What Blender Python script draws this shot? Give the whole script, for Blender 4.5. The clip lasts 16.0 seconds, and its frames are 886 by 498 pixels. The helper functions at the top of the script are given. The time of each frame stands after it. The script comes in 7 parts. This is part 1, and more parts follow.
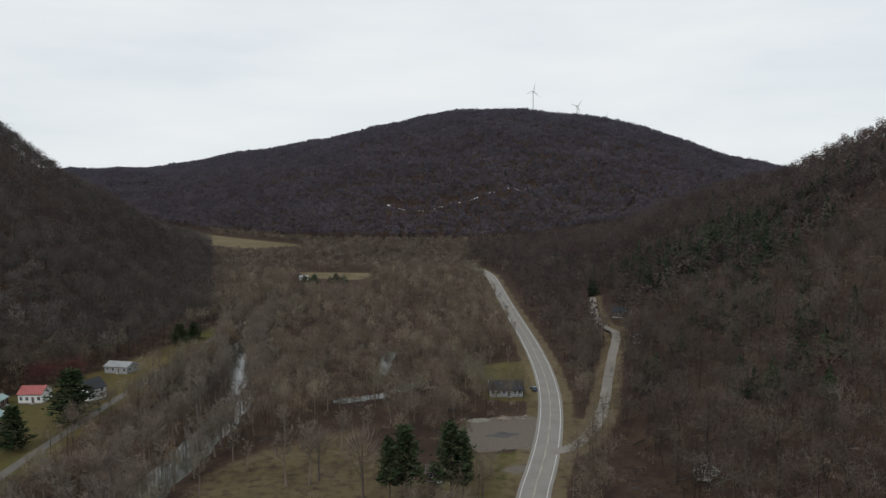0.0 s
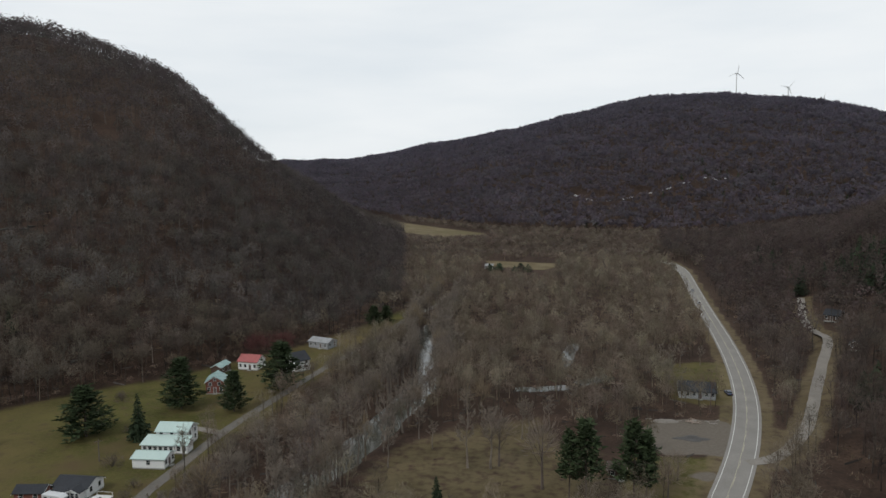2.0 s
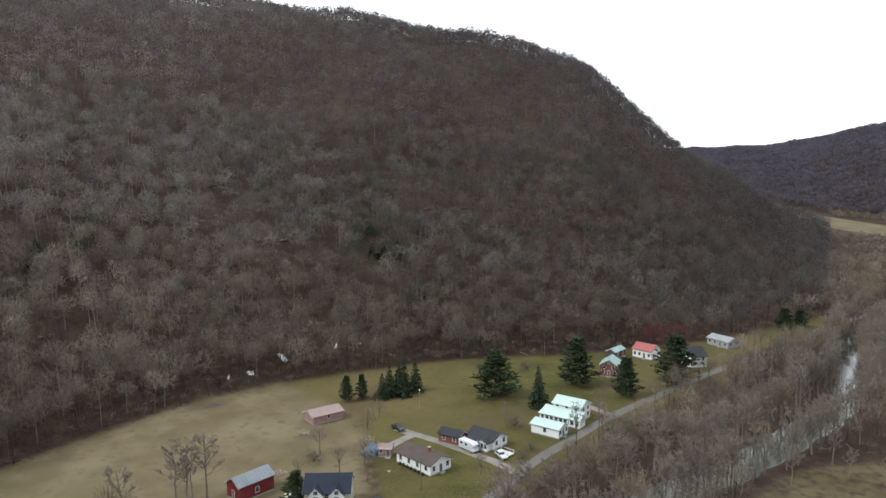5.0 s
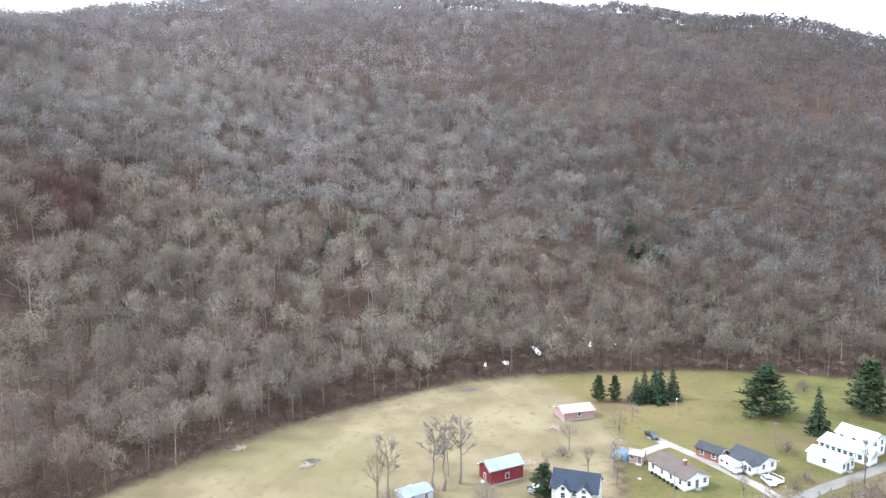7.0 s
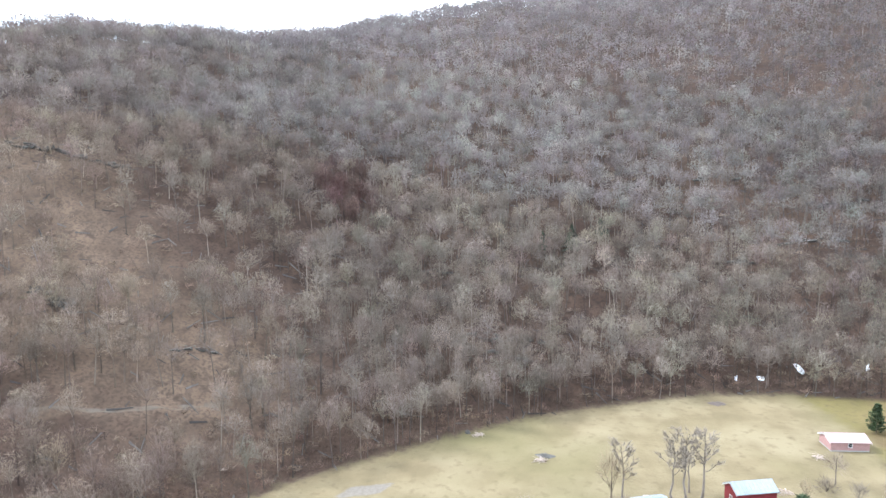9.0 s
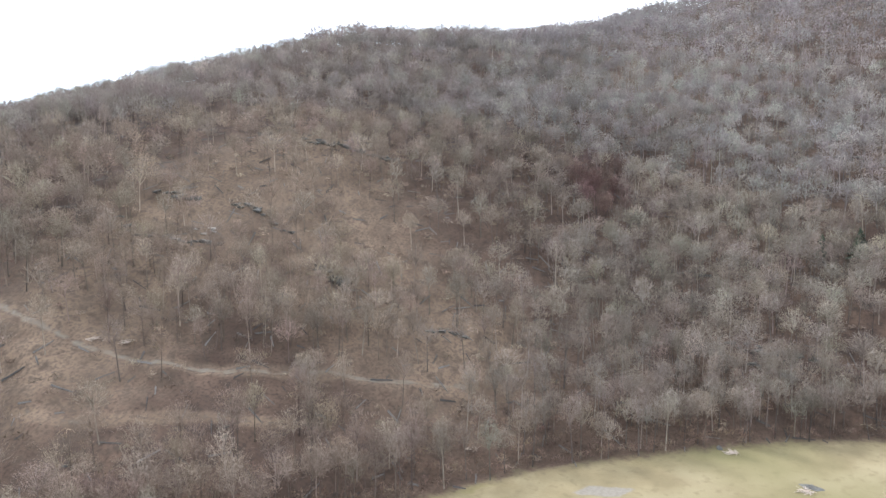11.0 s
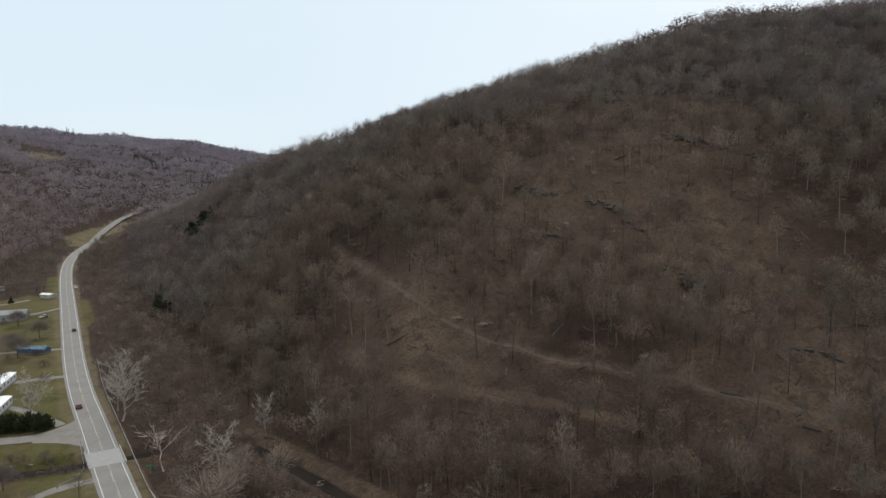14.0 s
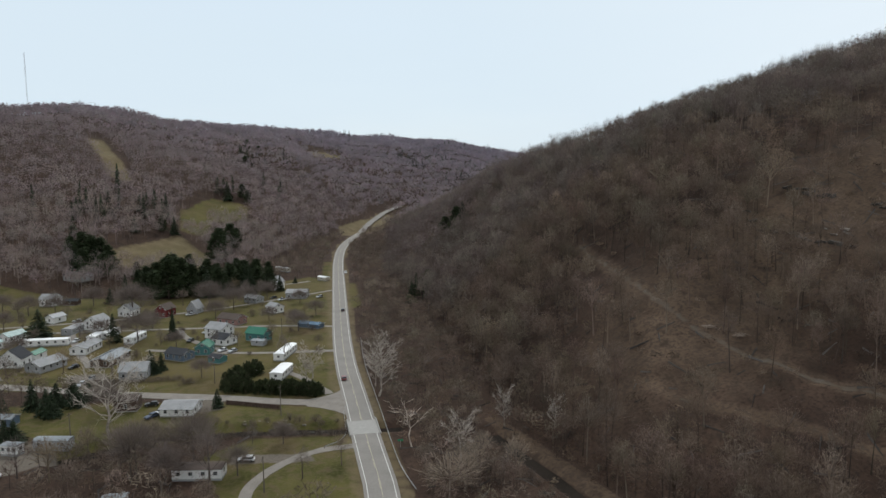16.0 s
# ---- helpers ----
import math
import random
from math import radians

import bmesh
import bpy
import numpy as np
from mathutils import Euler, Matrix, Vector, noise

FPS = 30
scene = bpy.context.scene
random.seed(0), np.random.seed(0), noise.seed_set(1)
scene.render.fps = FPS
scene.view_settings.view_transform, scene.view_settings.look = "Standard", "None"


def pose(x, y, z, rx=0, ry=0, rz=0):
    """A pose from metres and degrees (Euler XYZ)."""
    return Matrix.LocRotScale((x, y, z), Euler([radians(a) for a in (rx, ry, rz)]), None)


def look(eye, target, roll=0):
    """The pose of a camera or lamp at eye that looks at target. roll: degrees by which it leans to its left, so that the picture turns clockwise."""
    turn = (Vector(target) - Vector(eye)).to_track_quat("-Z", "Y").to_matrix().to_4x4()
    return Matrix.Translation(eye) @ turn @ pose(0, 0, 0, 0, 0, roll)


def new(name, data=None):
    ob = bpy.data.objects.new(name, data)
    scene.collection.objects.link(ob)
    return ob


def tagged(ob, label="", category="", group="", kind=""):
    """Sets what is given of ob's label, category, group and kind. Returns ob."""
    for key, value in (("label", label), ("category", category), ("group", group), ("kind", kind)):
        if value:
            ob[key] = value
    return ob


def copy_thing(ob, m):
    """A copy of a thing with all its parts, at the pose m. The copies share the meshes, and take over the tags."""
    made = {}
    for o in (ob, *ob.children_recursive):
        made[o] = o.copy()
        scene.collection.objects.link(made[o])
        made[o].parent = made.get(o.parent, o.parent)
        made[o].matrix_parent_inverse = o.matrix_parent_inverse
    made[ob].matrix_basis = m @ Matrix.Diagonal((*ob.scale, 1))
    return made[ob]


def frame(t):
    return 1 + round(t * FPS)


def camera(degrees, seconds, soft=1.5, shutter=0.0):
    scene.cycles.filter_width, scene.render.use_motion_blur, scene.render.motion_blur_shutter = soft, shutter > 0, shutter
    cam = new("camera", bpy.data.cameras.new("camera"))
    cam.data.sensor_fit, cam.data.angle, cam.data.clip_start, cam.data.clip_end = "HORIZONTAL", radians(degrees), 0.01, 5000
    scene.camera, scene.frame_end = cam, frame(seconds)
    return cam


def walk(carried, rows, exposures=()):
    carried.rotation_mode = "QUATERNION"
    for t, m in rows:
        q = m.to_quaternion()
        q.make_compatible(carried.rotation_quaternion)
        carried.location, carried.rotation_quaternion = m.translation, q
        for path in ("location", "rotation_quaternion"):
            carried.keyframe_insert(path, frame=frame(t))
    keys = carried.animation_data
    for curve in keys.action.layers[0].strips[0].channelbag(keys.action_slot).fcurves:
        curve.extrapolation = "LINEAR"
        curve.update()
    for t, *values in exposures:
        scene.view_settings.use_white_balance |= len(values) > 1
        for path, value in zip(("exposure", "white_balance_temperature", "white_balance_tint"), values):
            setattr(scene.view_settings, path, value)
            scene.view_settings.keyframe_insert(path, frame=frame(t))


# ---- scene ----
# camera: a drone hovering over the valley floor, turning to its left
EYE = 78.0
cam = camera(65.2, 16.0)
walk(cam, [
    (0.0, pose(0, 0, EYE, 84.77, 0.51, -0.24)),
    (0.5, pose(0, 0, EYE, 84.75, 0.53, 3.25)),
    (1.0, pose(0, 0, EYE, 84.61, 0.58, 6.95)),
    (1.5, pose(0, 0, EYE, 84.36, 0.59, 10.66)),
    (2.0, pose(0, 0, EYE, 84.09, 0.62, 15.04)),
    (2.5, pose(0, 0, EYE, 83.88, 0.63, 19.95)),
    (3.0, pose(0, 0, EYE, 83.73, 0.67, 25.40)),
    (3.5, pose(0, 0, EYE, 83.68, 0.68, 30.95)),
    (4.0, pose(0, 0, EYE, 83.62, 0.73, 36.39)),
    (4.5, pose(0, 0, EYE, 83.58, 0.73, 41.87)),
    (4.7, pose(0, 0, EYE, 83.55, 0.73, 44.13)),
    (6.8, pose(0, 0, EYE, 83.48, 0.58, 66.70)),
    (7.0, pose(0, 0, EYE, 83.48, 0.64, 68.74)),
    (7.5, pose(0, 0, EYE, 83.47, 0.66, 73.84)),
    (8.0, pose(0, 0, EYE, 83.50, 0.69, 78.80)),
    (8.5, pose(0, 0, EYE, 83.50, 0.68, 83.74)),
    (8.7, pose(0, 0, EYE, 83.51, 0.71, 85.72)),
    (10.8, pose(0, 0, EYE, 83.26, 0.32, 107.08)),
    (11.0, pose(0, 0, EYE, 83.25, 0.30, 109.32)),
    (11.5, pose(0, 0, EYE, 83.23, 0.36, 114.99)),
    (12.0, pose(0, 0, EYE, 83.22, 0.32, 120.26)),
    (12.5, pose(0, 0, EYE, 83.21, 0.39, 124.51)),
    (13.0, pose(0, 0, EYE, 83.21, 0.38, 128.74)),
    (13.5, pose(0, 0, EYE, 83.20, 0.47, 133.12)),
    (14.0, pose(0, 0, EYE, 83.21, 0.39, 137.86)),
    (14.5, pose(0, 0, EYE, 83.22, 0.40, 142.70)),
    (15.0, pose(0, 0, EYE, 83.19, 0.41, 147.60)),
    (15.5, pose(0, 0, EYE, 83.18, 0.40, 152.78)),
    (16.0, pose(0, 0, EYE, 83.17, 0.40, 158.03)),

], exposures=[(0.0, -0.1, 6500, 10), (2.0, -0.05, 6500, 10), (3.5, 0.25, 6500, 10), (4.5, 0.58, 6450, 10), (5.6, 1.3, 6050, 10), (7.0, 2.45, 5750, 10), (7.5, 2.5, 5750, 10), (8.7, 2.52, 5750, 10),
              (11.0, 2.28, 5950, 10), (12.0, 1.6, 6200, 10), (12.5, 1.12, 6350, 10), (13.0, 0.72, 6450, 10), (13.5, 0.44, 6500, 10), (14.5, 0.18, 6500, 10), (16.0, 0.2, 6500, 10)])

# world: an overcast spring sky
world = bpy.data.worlds.new("overcast_sky")
scene.world = world
world.use_nodes = True
wn, wl = world.node_tree.nodes, world.node_tree.links
wn.clear()
w_out = wn.new("ShaderNodeOutputWorld")
w_mix = wn.new("ShaderNodeMixShader")
w_clear = wn.new("ShaderNodeBackground")
w_cloud = wn.new("ShaderNodeBackground")
w_sky = wn.new("ShaderNodeTexSky")
w_sky.sky_type, w_sky.sun_disc = "NISHITA", False
w_sky.sun_elevation, w_sky.sun_rotation = radians(46), radians(205)
w_clear.inputs["Strength"].default_value = 0.1
w_coord = wn.new("ShaderNodeTexCoord")
w_stretch = wn.new("ShaderNodeMapping")
w_stretch.inputs["Scale"].default_value = (1.0, 1.0, 5.0)
w_noise = wn.new("ShaderNodeTexNoise")
w_noise.inputs["Scale"].default_value, w_noise.inputs["Detail"].default_value = 2.2, 5.0
w_cover = wn.new("ShaderNodeMapRange")
w_cover.inputs["From Min"].default_value, w_cover.inputs["From Max"].default_value = 0.3, 0.62
w_cover.inputs["To Min"].default_value, w_cover.inputs["To Max"].default_value = 0.90, 0.98
w_ramp = wn.new("ShaderNodeMapRange")
w_ramp.inputs["From Min"].default_value, w_ramp.inputs["From Max"].default_value = 0.32, 0.66
w_tone = wn.new("ShaderNodeMix")
w_tone.data_type = "RGBA"
w_tone.inputs[6].default_value, w_tone.inputs[7].default_value = (0.80, 0.855, 0.895, 1), (0.895, 0.93, 0.95, 1)
w_cloud.inputs["Strength"].default_value = 1.0
wl.new(w_coord.outputs["Generated"], w_stretch.inputs["Vector"])
wl.new(w_stretch.outputs["Vector"], w_noise.inputs["Vector"])
wl.new(w_noise.outputs["Fac"], w_cover.inputs["Value"])
wl.new(w_noise.outputs["Fac"], w_ramp.inputs["Value"])
wl.new(w_ramp.outputs["Result"], w_tone.inputs["Factor"])
# the cloud is thinner and bluer to the south
w_dir = wn.new("ShaderNodeSeparateXYZ")
w_thin = wn.new("ShaderNodeMapRange")
w_thin.inputs["From Min"].default_value, w_thin.inputs["From Max"].default_value = 0.1, -0.9
w_south = wn.new("ShaderNodeMix")
w_south.data_type = "RGBA"
w_south.inputs[7].default_value = (0.61, 0.715, 0.795, 1)
wl.new(w_coord.outputs["Generated"], w_dir.inputs["Vector"])
wl.new(w_dir.outputs["Y"], w_thin.inputs["Value"])
wl.new(w_thin.outputs["Result"], w_south.inputs["Factor"])
wl.new(w_tone.outputs[2], w_south.inputs[6])
wl.new(w_south.outputs[2], w_cloud.inputs["Color"])
wl.new(w_sky.outputs["Color"], w_clear.inputs["Color"])
wl.new(w_cover.outputs["Result"], w_mix.inputs["Fac"])
wl.new(w_clear.outputs["Background"], w_mix.inputs[1])
wl.new(w_cloud.outputs["Background"], w_mix.inputs[2])
wl.new(w_mix.outputs["Shader"], w_out.inputs["Surface"])

sun_data = bpy.data.lights.new("sun", "SUN")
sun_data.energy, sun_data.angle, sun_data.color = 1.5, radians(13), (1.0, 0.96, 0.9)
sun = new("sun", sun_data)
sun.matrix_world = look((0, 0, 300), (120, 260, 0))

# ---- materials ----
def mat(name, color, rough=0.9, metal=0.0, vary=0.25, scale=0.5, fine=8.0, bump=0.3, tint="", spec=0.3, ramp2=None, mottle=0.0):
    """A weathered surface: colour varied by a broad and a fine noise, fine relief; tint: a colour attribute that multiplies it."""
    m = bpy.data.materials.new(name)
    m.use_nodes = True
    n, l = m.node_tree.nodes, m.node_tree.links
    p = n["Principled BSDF"]
    p.inputs["Roughness"].default_value, p.inputs["Metallic"].default_value = rough, metal
    p.inputs["Specular IOR Level"].default_value = spec
    geo = n.new("ShaderNodeNewGeometry")
    a, b = n.new("ShaderNodeTexNoise"), n.new("ShaderNodeTexNoise")
    a.inputs["Scale"].default_value, b.inputs["Scale"].default_value = scale, fine
    a.inputs["Detail"].default_value, b.inputs["Detail"].default_value = 4.0, 3.0
    l.new(geo.outputs["Position"], a.inputs["Vector"])
    l.new(geo.outputs["Position"], b.inputs["Vector"])
    add = n.new("ShaderNodeMath")
    add.operation = "ADD"
    l.new(a.outputs["Fac"], add.inputs[0])
    l.new(b.outputs["Fac"], add.inputs[1])
    span = n.new("ShaderNodeMapRange")
    span.inputs["From Min"].default_value, span.inputs["From Max"].default_value = 0.65, 1.35
    l.new(add.outputs[0], span.inputs["Value"])
    mix = n.new("ShaderNodeMix")
    mix.data_type = "RGBA"
    lo = tuple(c * (1 - vary) for c in color)
    hi = ramp2 if ramp2 else tuple(min(0.9, c * (1 + vary)) for c in color)
    mix.inputs[6].default_value, mix.inputs[7].default_value = (*lo, 1), (*hi, 1)
    l.new(span.outputs["Result"], mix.inputs["Factor"])
    col = mix.outputs[2]
    if tint:
        at = n.new("ShaderNodeAttribute")
        at.attribute_name = tint
        mul = n.new("ShaderNodeMix")
        mul.data_type, mul.blend_type = "RGBA", "MULTIPLY"
        mul.inputs["Factor"].default_value = 1.0
        l.new(col, mul.inputs[6])
        l.new(at.outputs["Color"], mul.inputs[7])
        col = mul.outputs[2]
    l.new(col, p.inputs["Base Color"])
    if bump:
        bu = n.new("ShaderNodeBump")
        bu.inputs["Strength"].default_value, bu.inputs["Distance"].default_value = bump, 0.05
        l.new(b.outputs["Fac"], bu.inputs["Height"])
        l.new(bu.outputs["Normal"], p.inputs["Normal"])
    return m


def ground_material():
    """Leaf litter, with lawn (red), dry hay field (green) and gravel (blue) by the land-cover attribute."""
    m = bpy.data.materials.new("ground_cover")
    m.use_nodes = True
    n, l = m.node_tree.nodes, m.node_tree.links
    p = n["Principled BSDF"]
    p.inputs["Roughness"].default_value, p.inputs["Specular IOR Level"].default_value = 1.0, 0.1
    geo = n.new("ShaderNodeNewGeometry")

    def tex(scale, detail=5.0):
        t = n.new("ShaderNodeTexNoise")
        t.inputs["Scale"].default_value, t.inputs["Detail"].default_value = scale, detail
        l.new(geo.outputs["Position"], t.inputs["Vector"])
        return t.outputs["Fac"]

    def blend(fac, c1, c2, lo=0.35, hi=0.65):
        r = n.new("ShaderNodeMapRange")
        r.inputs["From Min"].default_value, r.inputs["From Max"].default_value = lo, hi
        l.new(fac, r.inputs["Value"])
        x = n.new("ShaderNodeMix")
        x.data_type = "RGBA"
        for slot, c in ((6, c1), (7, c2)):
            if isinstance(c, tuple):
                x.inputs[slot].default_value = (*c, 1)
            else:
                l.new(c, x.inputs[slot])
        l.new(r.outputs["Result"], x.inputs["Factor"])
        return x.outputs[2]

    broad, mid, fine = tex(0.012), tex(0.09), tex(1.1)
    litter = blend(mid, (0.039, 0.025, 0.019), (0.066, 0.043, 0.031))
    clod = tex(0.35, 6.0)
    litter = blend(clod, litter, (0.026, 0.019, 0.015), 0.48, 0.74)
    litter = blend(broad, litter, (0.074, 0.050, 0.036), 0.5, 0.8)
    litter = blend(fine, litter, (0.024, 0.017, 0.014), 0.46, 0.74)
    patch = tex(0.045, 6.0)
    lawn = blend(mid, (0.041, 0.043, 0.012), (0.084, 0.077, 0.024))
    lawn = blend(fine, lawn, (0.088, 0.078, 0.032), 0.45, 0.8)
    lawn = blend(broad, lawn, (0.108, 0.083, 0.037), 0.45, 0.70)
    lawn = blend(clod, lawn, (0.070, 0.052, 0.028), 0.52, 0.74)
    lawn = blend(patch, lawn, (0.078, 0.056, 0.030), 0.53, 0.72)
    hay = blend(mid, (0.103, 0.081, 0.046), (0.140, 0.111, 0.065))
    hay = blend(patch, hay, (0.152, 0.124, 0.076), 0.45, 0.7)
    hay = blend(clod, hay, (0.090, 0.070, 0.040), 0.54, 0.76)
    hay = blend(broad, hay, (0.096, 0.083, 0.040), 0.50, 0.72)
    gravel = blend(fine, (0.108, 0.093, 0.077), (0.130, 0.113, 0.094))
    at = n.new("ShaderNodeAttribute")
    at.attribute_name = "cover"
    sep = n.new("ShaderNodeSeparateColor")
    l.new(at.outputs["Color"], sep.inputs["Color"])
    col = litter
    leafy = blend(mid, (0.077, 0.053, 0.037), (0.113, 0.079, 0.055))
    leafy = blend(clod, leafy, (0.048, 0.034, 0.025), 0.48, 0.70)
    leafy = blend(fine, leafy, (0.046, 0.034, 0.026), 0.46, 0.74)
    for ch, c in (("Alpha", leafy), ("Red", lawn), ("Green", hay), ("Blue", gravel)):
        j = n.new("ShaderNodeMath")
        j.operation = "MULTIPLY_ADD"
        l.new(tex(0.35), j.inputs[0])
        j.inputs[1].default_value = 0.5
        l.new(at.outputs["Alpha"] if ch == "Alpha" else sep.outputs[ch], j.inputs[2])
        col = blend(j.outputs[0], col, c, 0.62, 0.88)
    l.new(col, p.inputs["Base Color"])
    bu = n.new("ShaderNodeBump")
    bu.inputs["Strength"].default_value, bu.inputs["Distance"].default_value = 0.6, 0.3
    l.new(fine, bu.inputs["Height"])
    l.new(bu.outputs["Normal"], p.inputs["Normal"])
    return m


GROUND = ground_material()
BARK = mat("grey_bark", (0.13, 0.115, 0.105), tint="tint", vary=0.2, fine=3.0)


def twig_material(name, color, share):
    """Bundles of fine twigs: light falls on them and a share of it sifts through."""
    m = mat(name, color, tint="tint", vary=0.12, scale=0.02, fine=0.2, bump=0)
    n, l = m.node_tree.nodes, m.node_tree.links
    p, out = n["Principled BSDF"], n["Material Output"]
    p.inputs["Specular IOR Level"].default_value = 0.0
    sift, mix = n.new("ShaderNodeBsdfTranslucent"), n.new("ShaderNodeMixShader")
    l.new(p.inputs["Base Color"].links[0].from_socket, sift.inputs["Color"])
    mix.inputs["Fac"].default_value = share
    l.new(p.outputs["BSDF"], mix.inputs[1])
    l.new(sift.outputs["BSDF"], mix.inputs[2])
    l.new(mix.outputs["Shader"], out.inputs["Surface"])
    return m


TWIG = twig_material("bare_twigs", (0.172, 0.156, 0.144), 0.22)
CANOPY = twig_material("far_bare_canopy", (0.160, 0.143, 0.140), 0.5)
NEEDLE = mat("dark_needles", (0.032, 0.047, 0.023), tint="tint", vary=0.35, scale=0.3, fine=2.0, bump=0)
ASPHALT = mat("worn_asphalt", (0.186, 0.175, 0.160), rough=0.85, vary=0.18, scale=0.15, fine=2.5, bump=0.2)
GRAVEL = mat("gravel", (0.180, 0.164, 0.145), vary=0.25, scale=0.3, fine=3.0)
LANE_TAR = mat("old_lane_asphalt", (0.115, 0.104, 0.092), rough=0.9, vary=0.3, scale=0.2, fine=2.5, bump=0.2)
PAINT_WHITE = mat("road_paint_white", (0.48, 0.475, 0.455), rough=0.7, vary=0.2, scale=0.8, fine=6.0, bump=0)
PAINT_YELLOW = mat("road_paint_yellow", (0.36, 0.33, 0.24), rough=0.7, vary=0.2, scale=0.8, fine=6.0, bump=0)


# ---- the lie of the land ----
# rows of azimuth (degrees, turning left from north), distance to the foot, distance to the ridge, height of the ridge
WEST_HILL = [(14, 600, 1000, 0), (17.5, 440, 1000, 0), (20, 405, 1000, 2), (22.5, 358, 850, 26), (25.5, 335, 800, 56),
             (28.5, 322, 750, 84), (32, 308, 800, 128), (36, 293, 850, 184), (40.5, 288, 900, 210), (46, 284, 950, 232),
             (54, 273, 1000, 265), (63, 257, 1030, 281), (75, 232, 1030, 290), (86, 205, 980, 270), (92, 193, 880, 234),
             (99, 180, 740, 195), (109, 165, 640, 182), (117, 155, 600, 170), (126, 150, 530, 142), (134, 150, 490, 119),
             (141, 152, 470, 104), (150, 190, 520, 77), (154, 240, 600, 63), (158, 320, 700, 32), (162, 450, 800, 0)]
NORTH_HILL = [(-60, 1100, 2400, 80), (-34, 1100, 2400, 104), (-26.5, 1100, 2400, 108), (-21.9, 1100, 2300, 148),
              (-18.6, 1050, 2300, 204), (-14.3, 1000, 2300, 256), (-9.9, 1000, 2300, 281), (-5.4, 950, 2300, 300),
              (-0.8, 950, 2300, 292), (3.8, 980, 2350, 262), (8.4, 980, 2400, 223), (12.9, 1050, 2500, 197),
              (17.2, 1250, 2700, 177), (21.4, 1350, 2900, 142), (28.3, 1450, 3000, 134), (33, 1500, 3000, 124), (70, 1700, 3000, 110)]
EAST_HILL = [(-160, 450, 1200, 150), (-130, 300, 900, 150), (-100, 220, 800, 160), (-60, 160, 700, 140), (-33, 112, 650, 107),
             (-30, 120, 650, 93), (-28.3, 125, 650, 82), (-26.5, 130, 650, 73), (-22, 150, 700, 62), (-18.6, 180, 750, 47),
             (-14.3, 225, 800, 23), (-10, 290, 850, 9), (-6, 450, 880, 0), (-3, 700, 900, 0)]
SOUTH_HILL = [(140, 900, 2200, 90), (148, 900, 2200, 94), (152.7, 900, 2200, 101), (157.3, 900, 2100, 138), (162, 880, 2000, 142),
              (166.5, 800, 1900, 147), (171, 560, 1700, 151), (175, 500, 1550, 149), (179.3, 480, 1400, 148),
              (183.2, 470, 1300, 157), (185.5, 470, 1250, 164), (190, 470, 1250, 156), (200, 450, 1200, 150)]


def rows_of(table):
    """The table's columns on a fine ring of azimuths, rounded off between the rows; no height beyond its ends."""
    t = np.array(sorted(table), float)
    az = np.arange(-180, 540, 0.25)
    k = np.exp(-0.5 * (np.arange(-16, 17) * 0.25 / 1.0) ** 2)
    k /= k.sum()
    cols = []
    for c in (1, 2, 3):
        v = np.interp(az, t[:, 0], t[:, c])
        if c == 3:
            v = np.where((az < t[0, 0]) | (az > t[-1, 0]), 0.0, v)
        cols.append(np.convolve(np.pad(v, 16, mode="edge"), k, "valid"))
    return az, cols


HILLS = [rows_of(t) for t in (WEST_HILL, NORTH_HILL, SOUTH_HILL)] + [rows_of(EAST_HILL)]


def wave(x, y, scale, seed):
    """A cheap smooth relief from a few crossed waves, about -1 to 1."""
    rng = np.random.RandomState(seed)
    v = 0
    for i in range(7):
        a, ph, f = rng.uniform(0, 6.28), rng.uniform(0, 6.28), rng.uniform(0.6, 1.9)
        v = v + np.sin((x * np.cos(a) + y * np.sin(a)) * f * 6.283 / scale + ph) / f
    return v / 3.2


def seg_dist(x, y, line):
    """Distance from points to a line of plan points."""
    best = np.full(np.shape(x), 1e9)
    for (x0, y0), (x1, y1) in zip(line[:-1], line[1:]):
        dx, dy = x1 - x0, y1 - y0
        t = np.clip(((x - x0) * dx + (y - y0) * dy) / (dx * dx + dy * dy), 0, 1)
        best = np.minimum(best, np.hypot(x - x0 - t * dx, y - y0 - t * dy))
    return best


def inside(x, y, poly):
    r = np.zeros(np.shape(x), bool)
    n = len(poly)
    for i in range(n):
        (x0, y0), (x1, y1) = poly[i], poly[(i + 1) % n]
        c = ((y0 > y) != (y1 > y)) & (x < (x1 - x0) * (y - y0) / (y1 - y0 + 1e-9) + x0)
        r ^= c
    return r


RIVER_FAR = [(-99, 338), (-103, 365), (-106, 395), (-108, 430), (-110, 470)]
RIVER = [(-91, 60), (-88, 110), (-84, 137), (-80, 155), (-76, 185), (-75, 212), (-75, 240), (-77, 265), (-86, 292), (-94, 318), (-100, 342)]
POND = [(-40, 249), (-34, 250), (-27, 253), (-21, 256)]
POND_3 = [(-18, 261), (-12, 267), (-6, 274)]
POND_2 = [(-26, 284), (-25, 296), (-25, 308), (-24, 325)]
BROOK = [(-87, -178), (-88, -160), (-89, -144), (-89, -131), (-92, -100), (-94, -60), (-92, 0), (-91, 60)]
BROOK_2 = [(-64, -193), (-52, -196), (-33, -203), (-18, -208), (5, -213), (30, -206)]


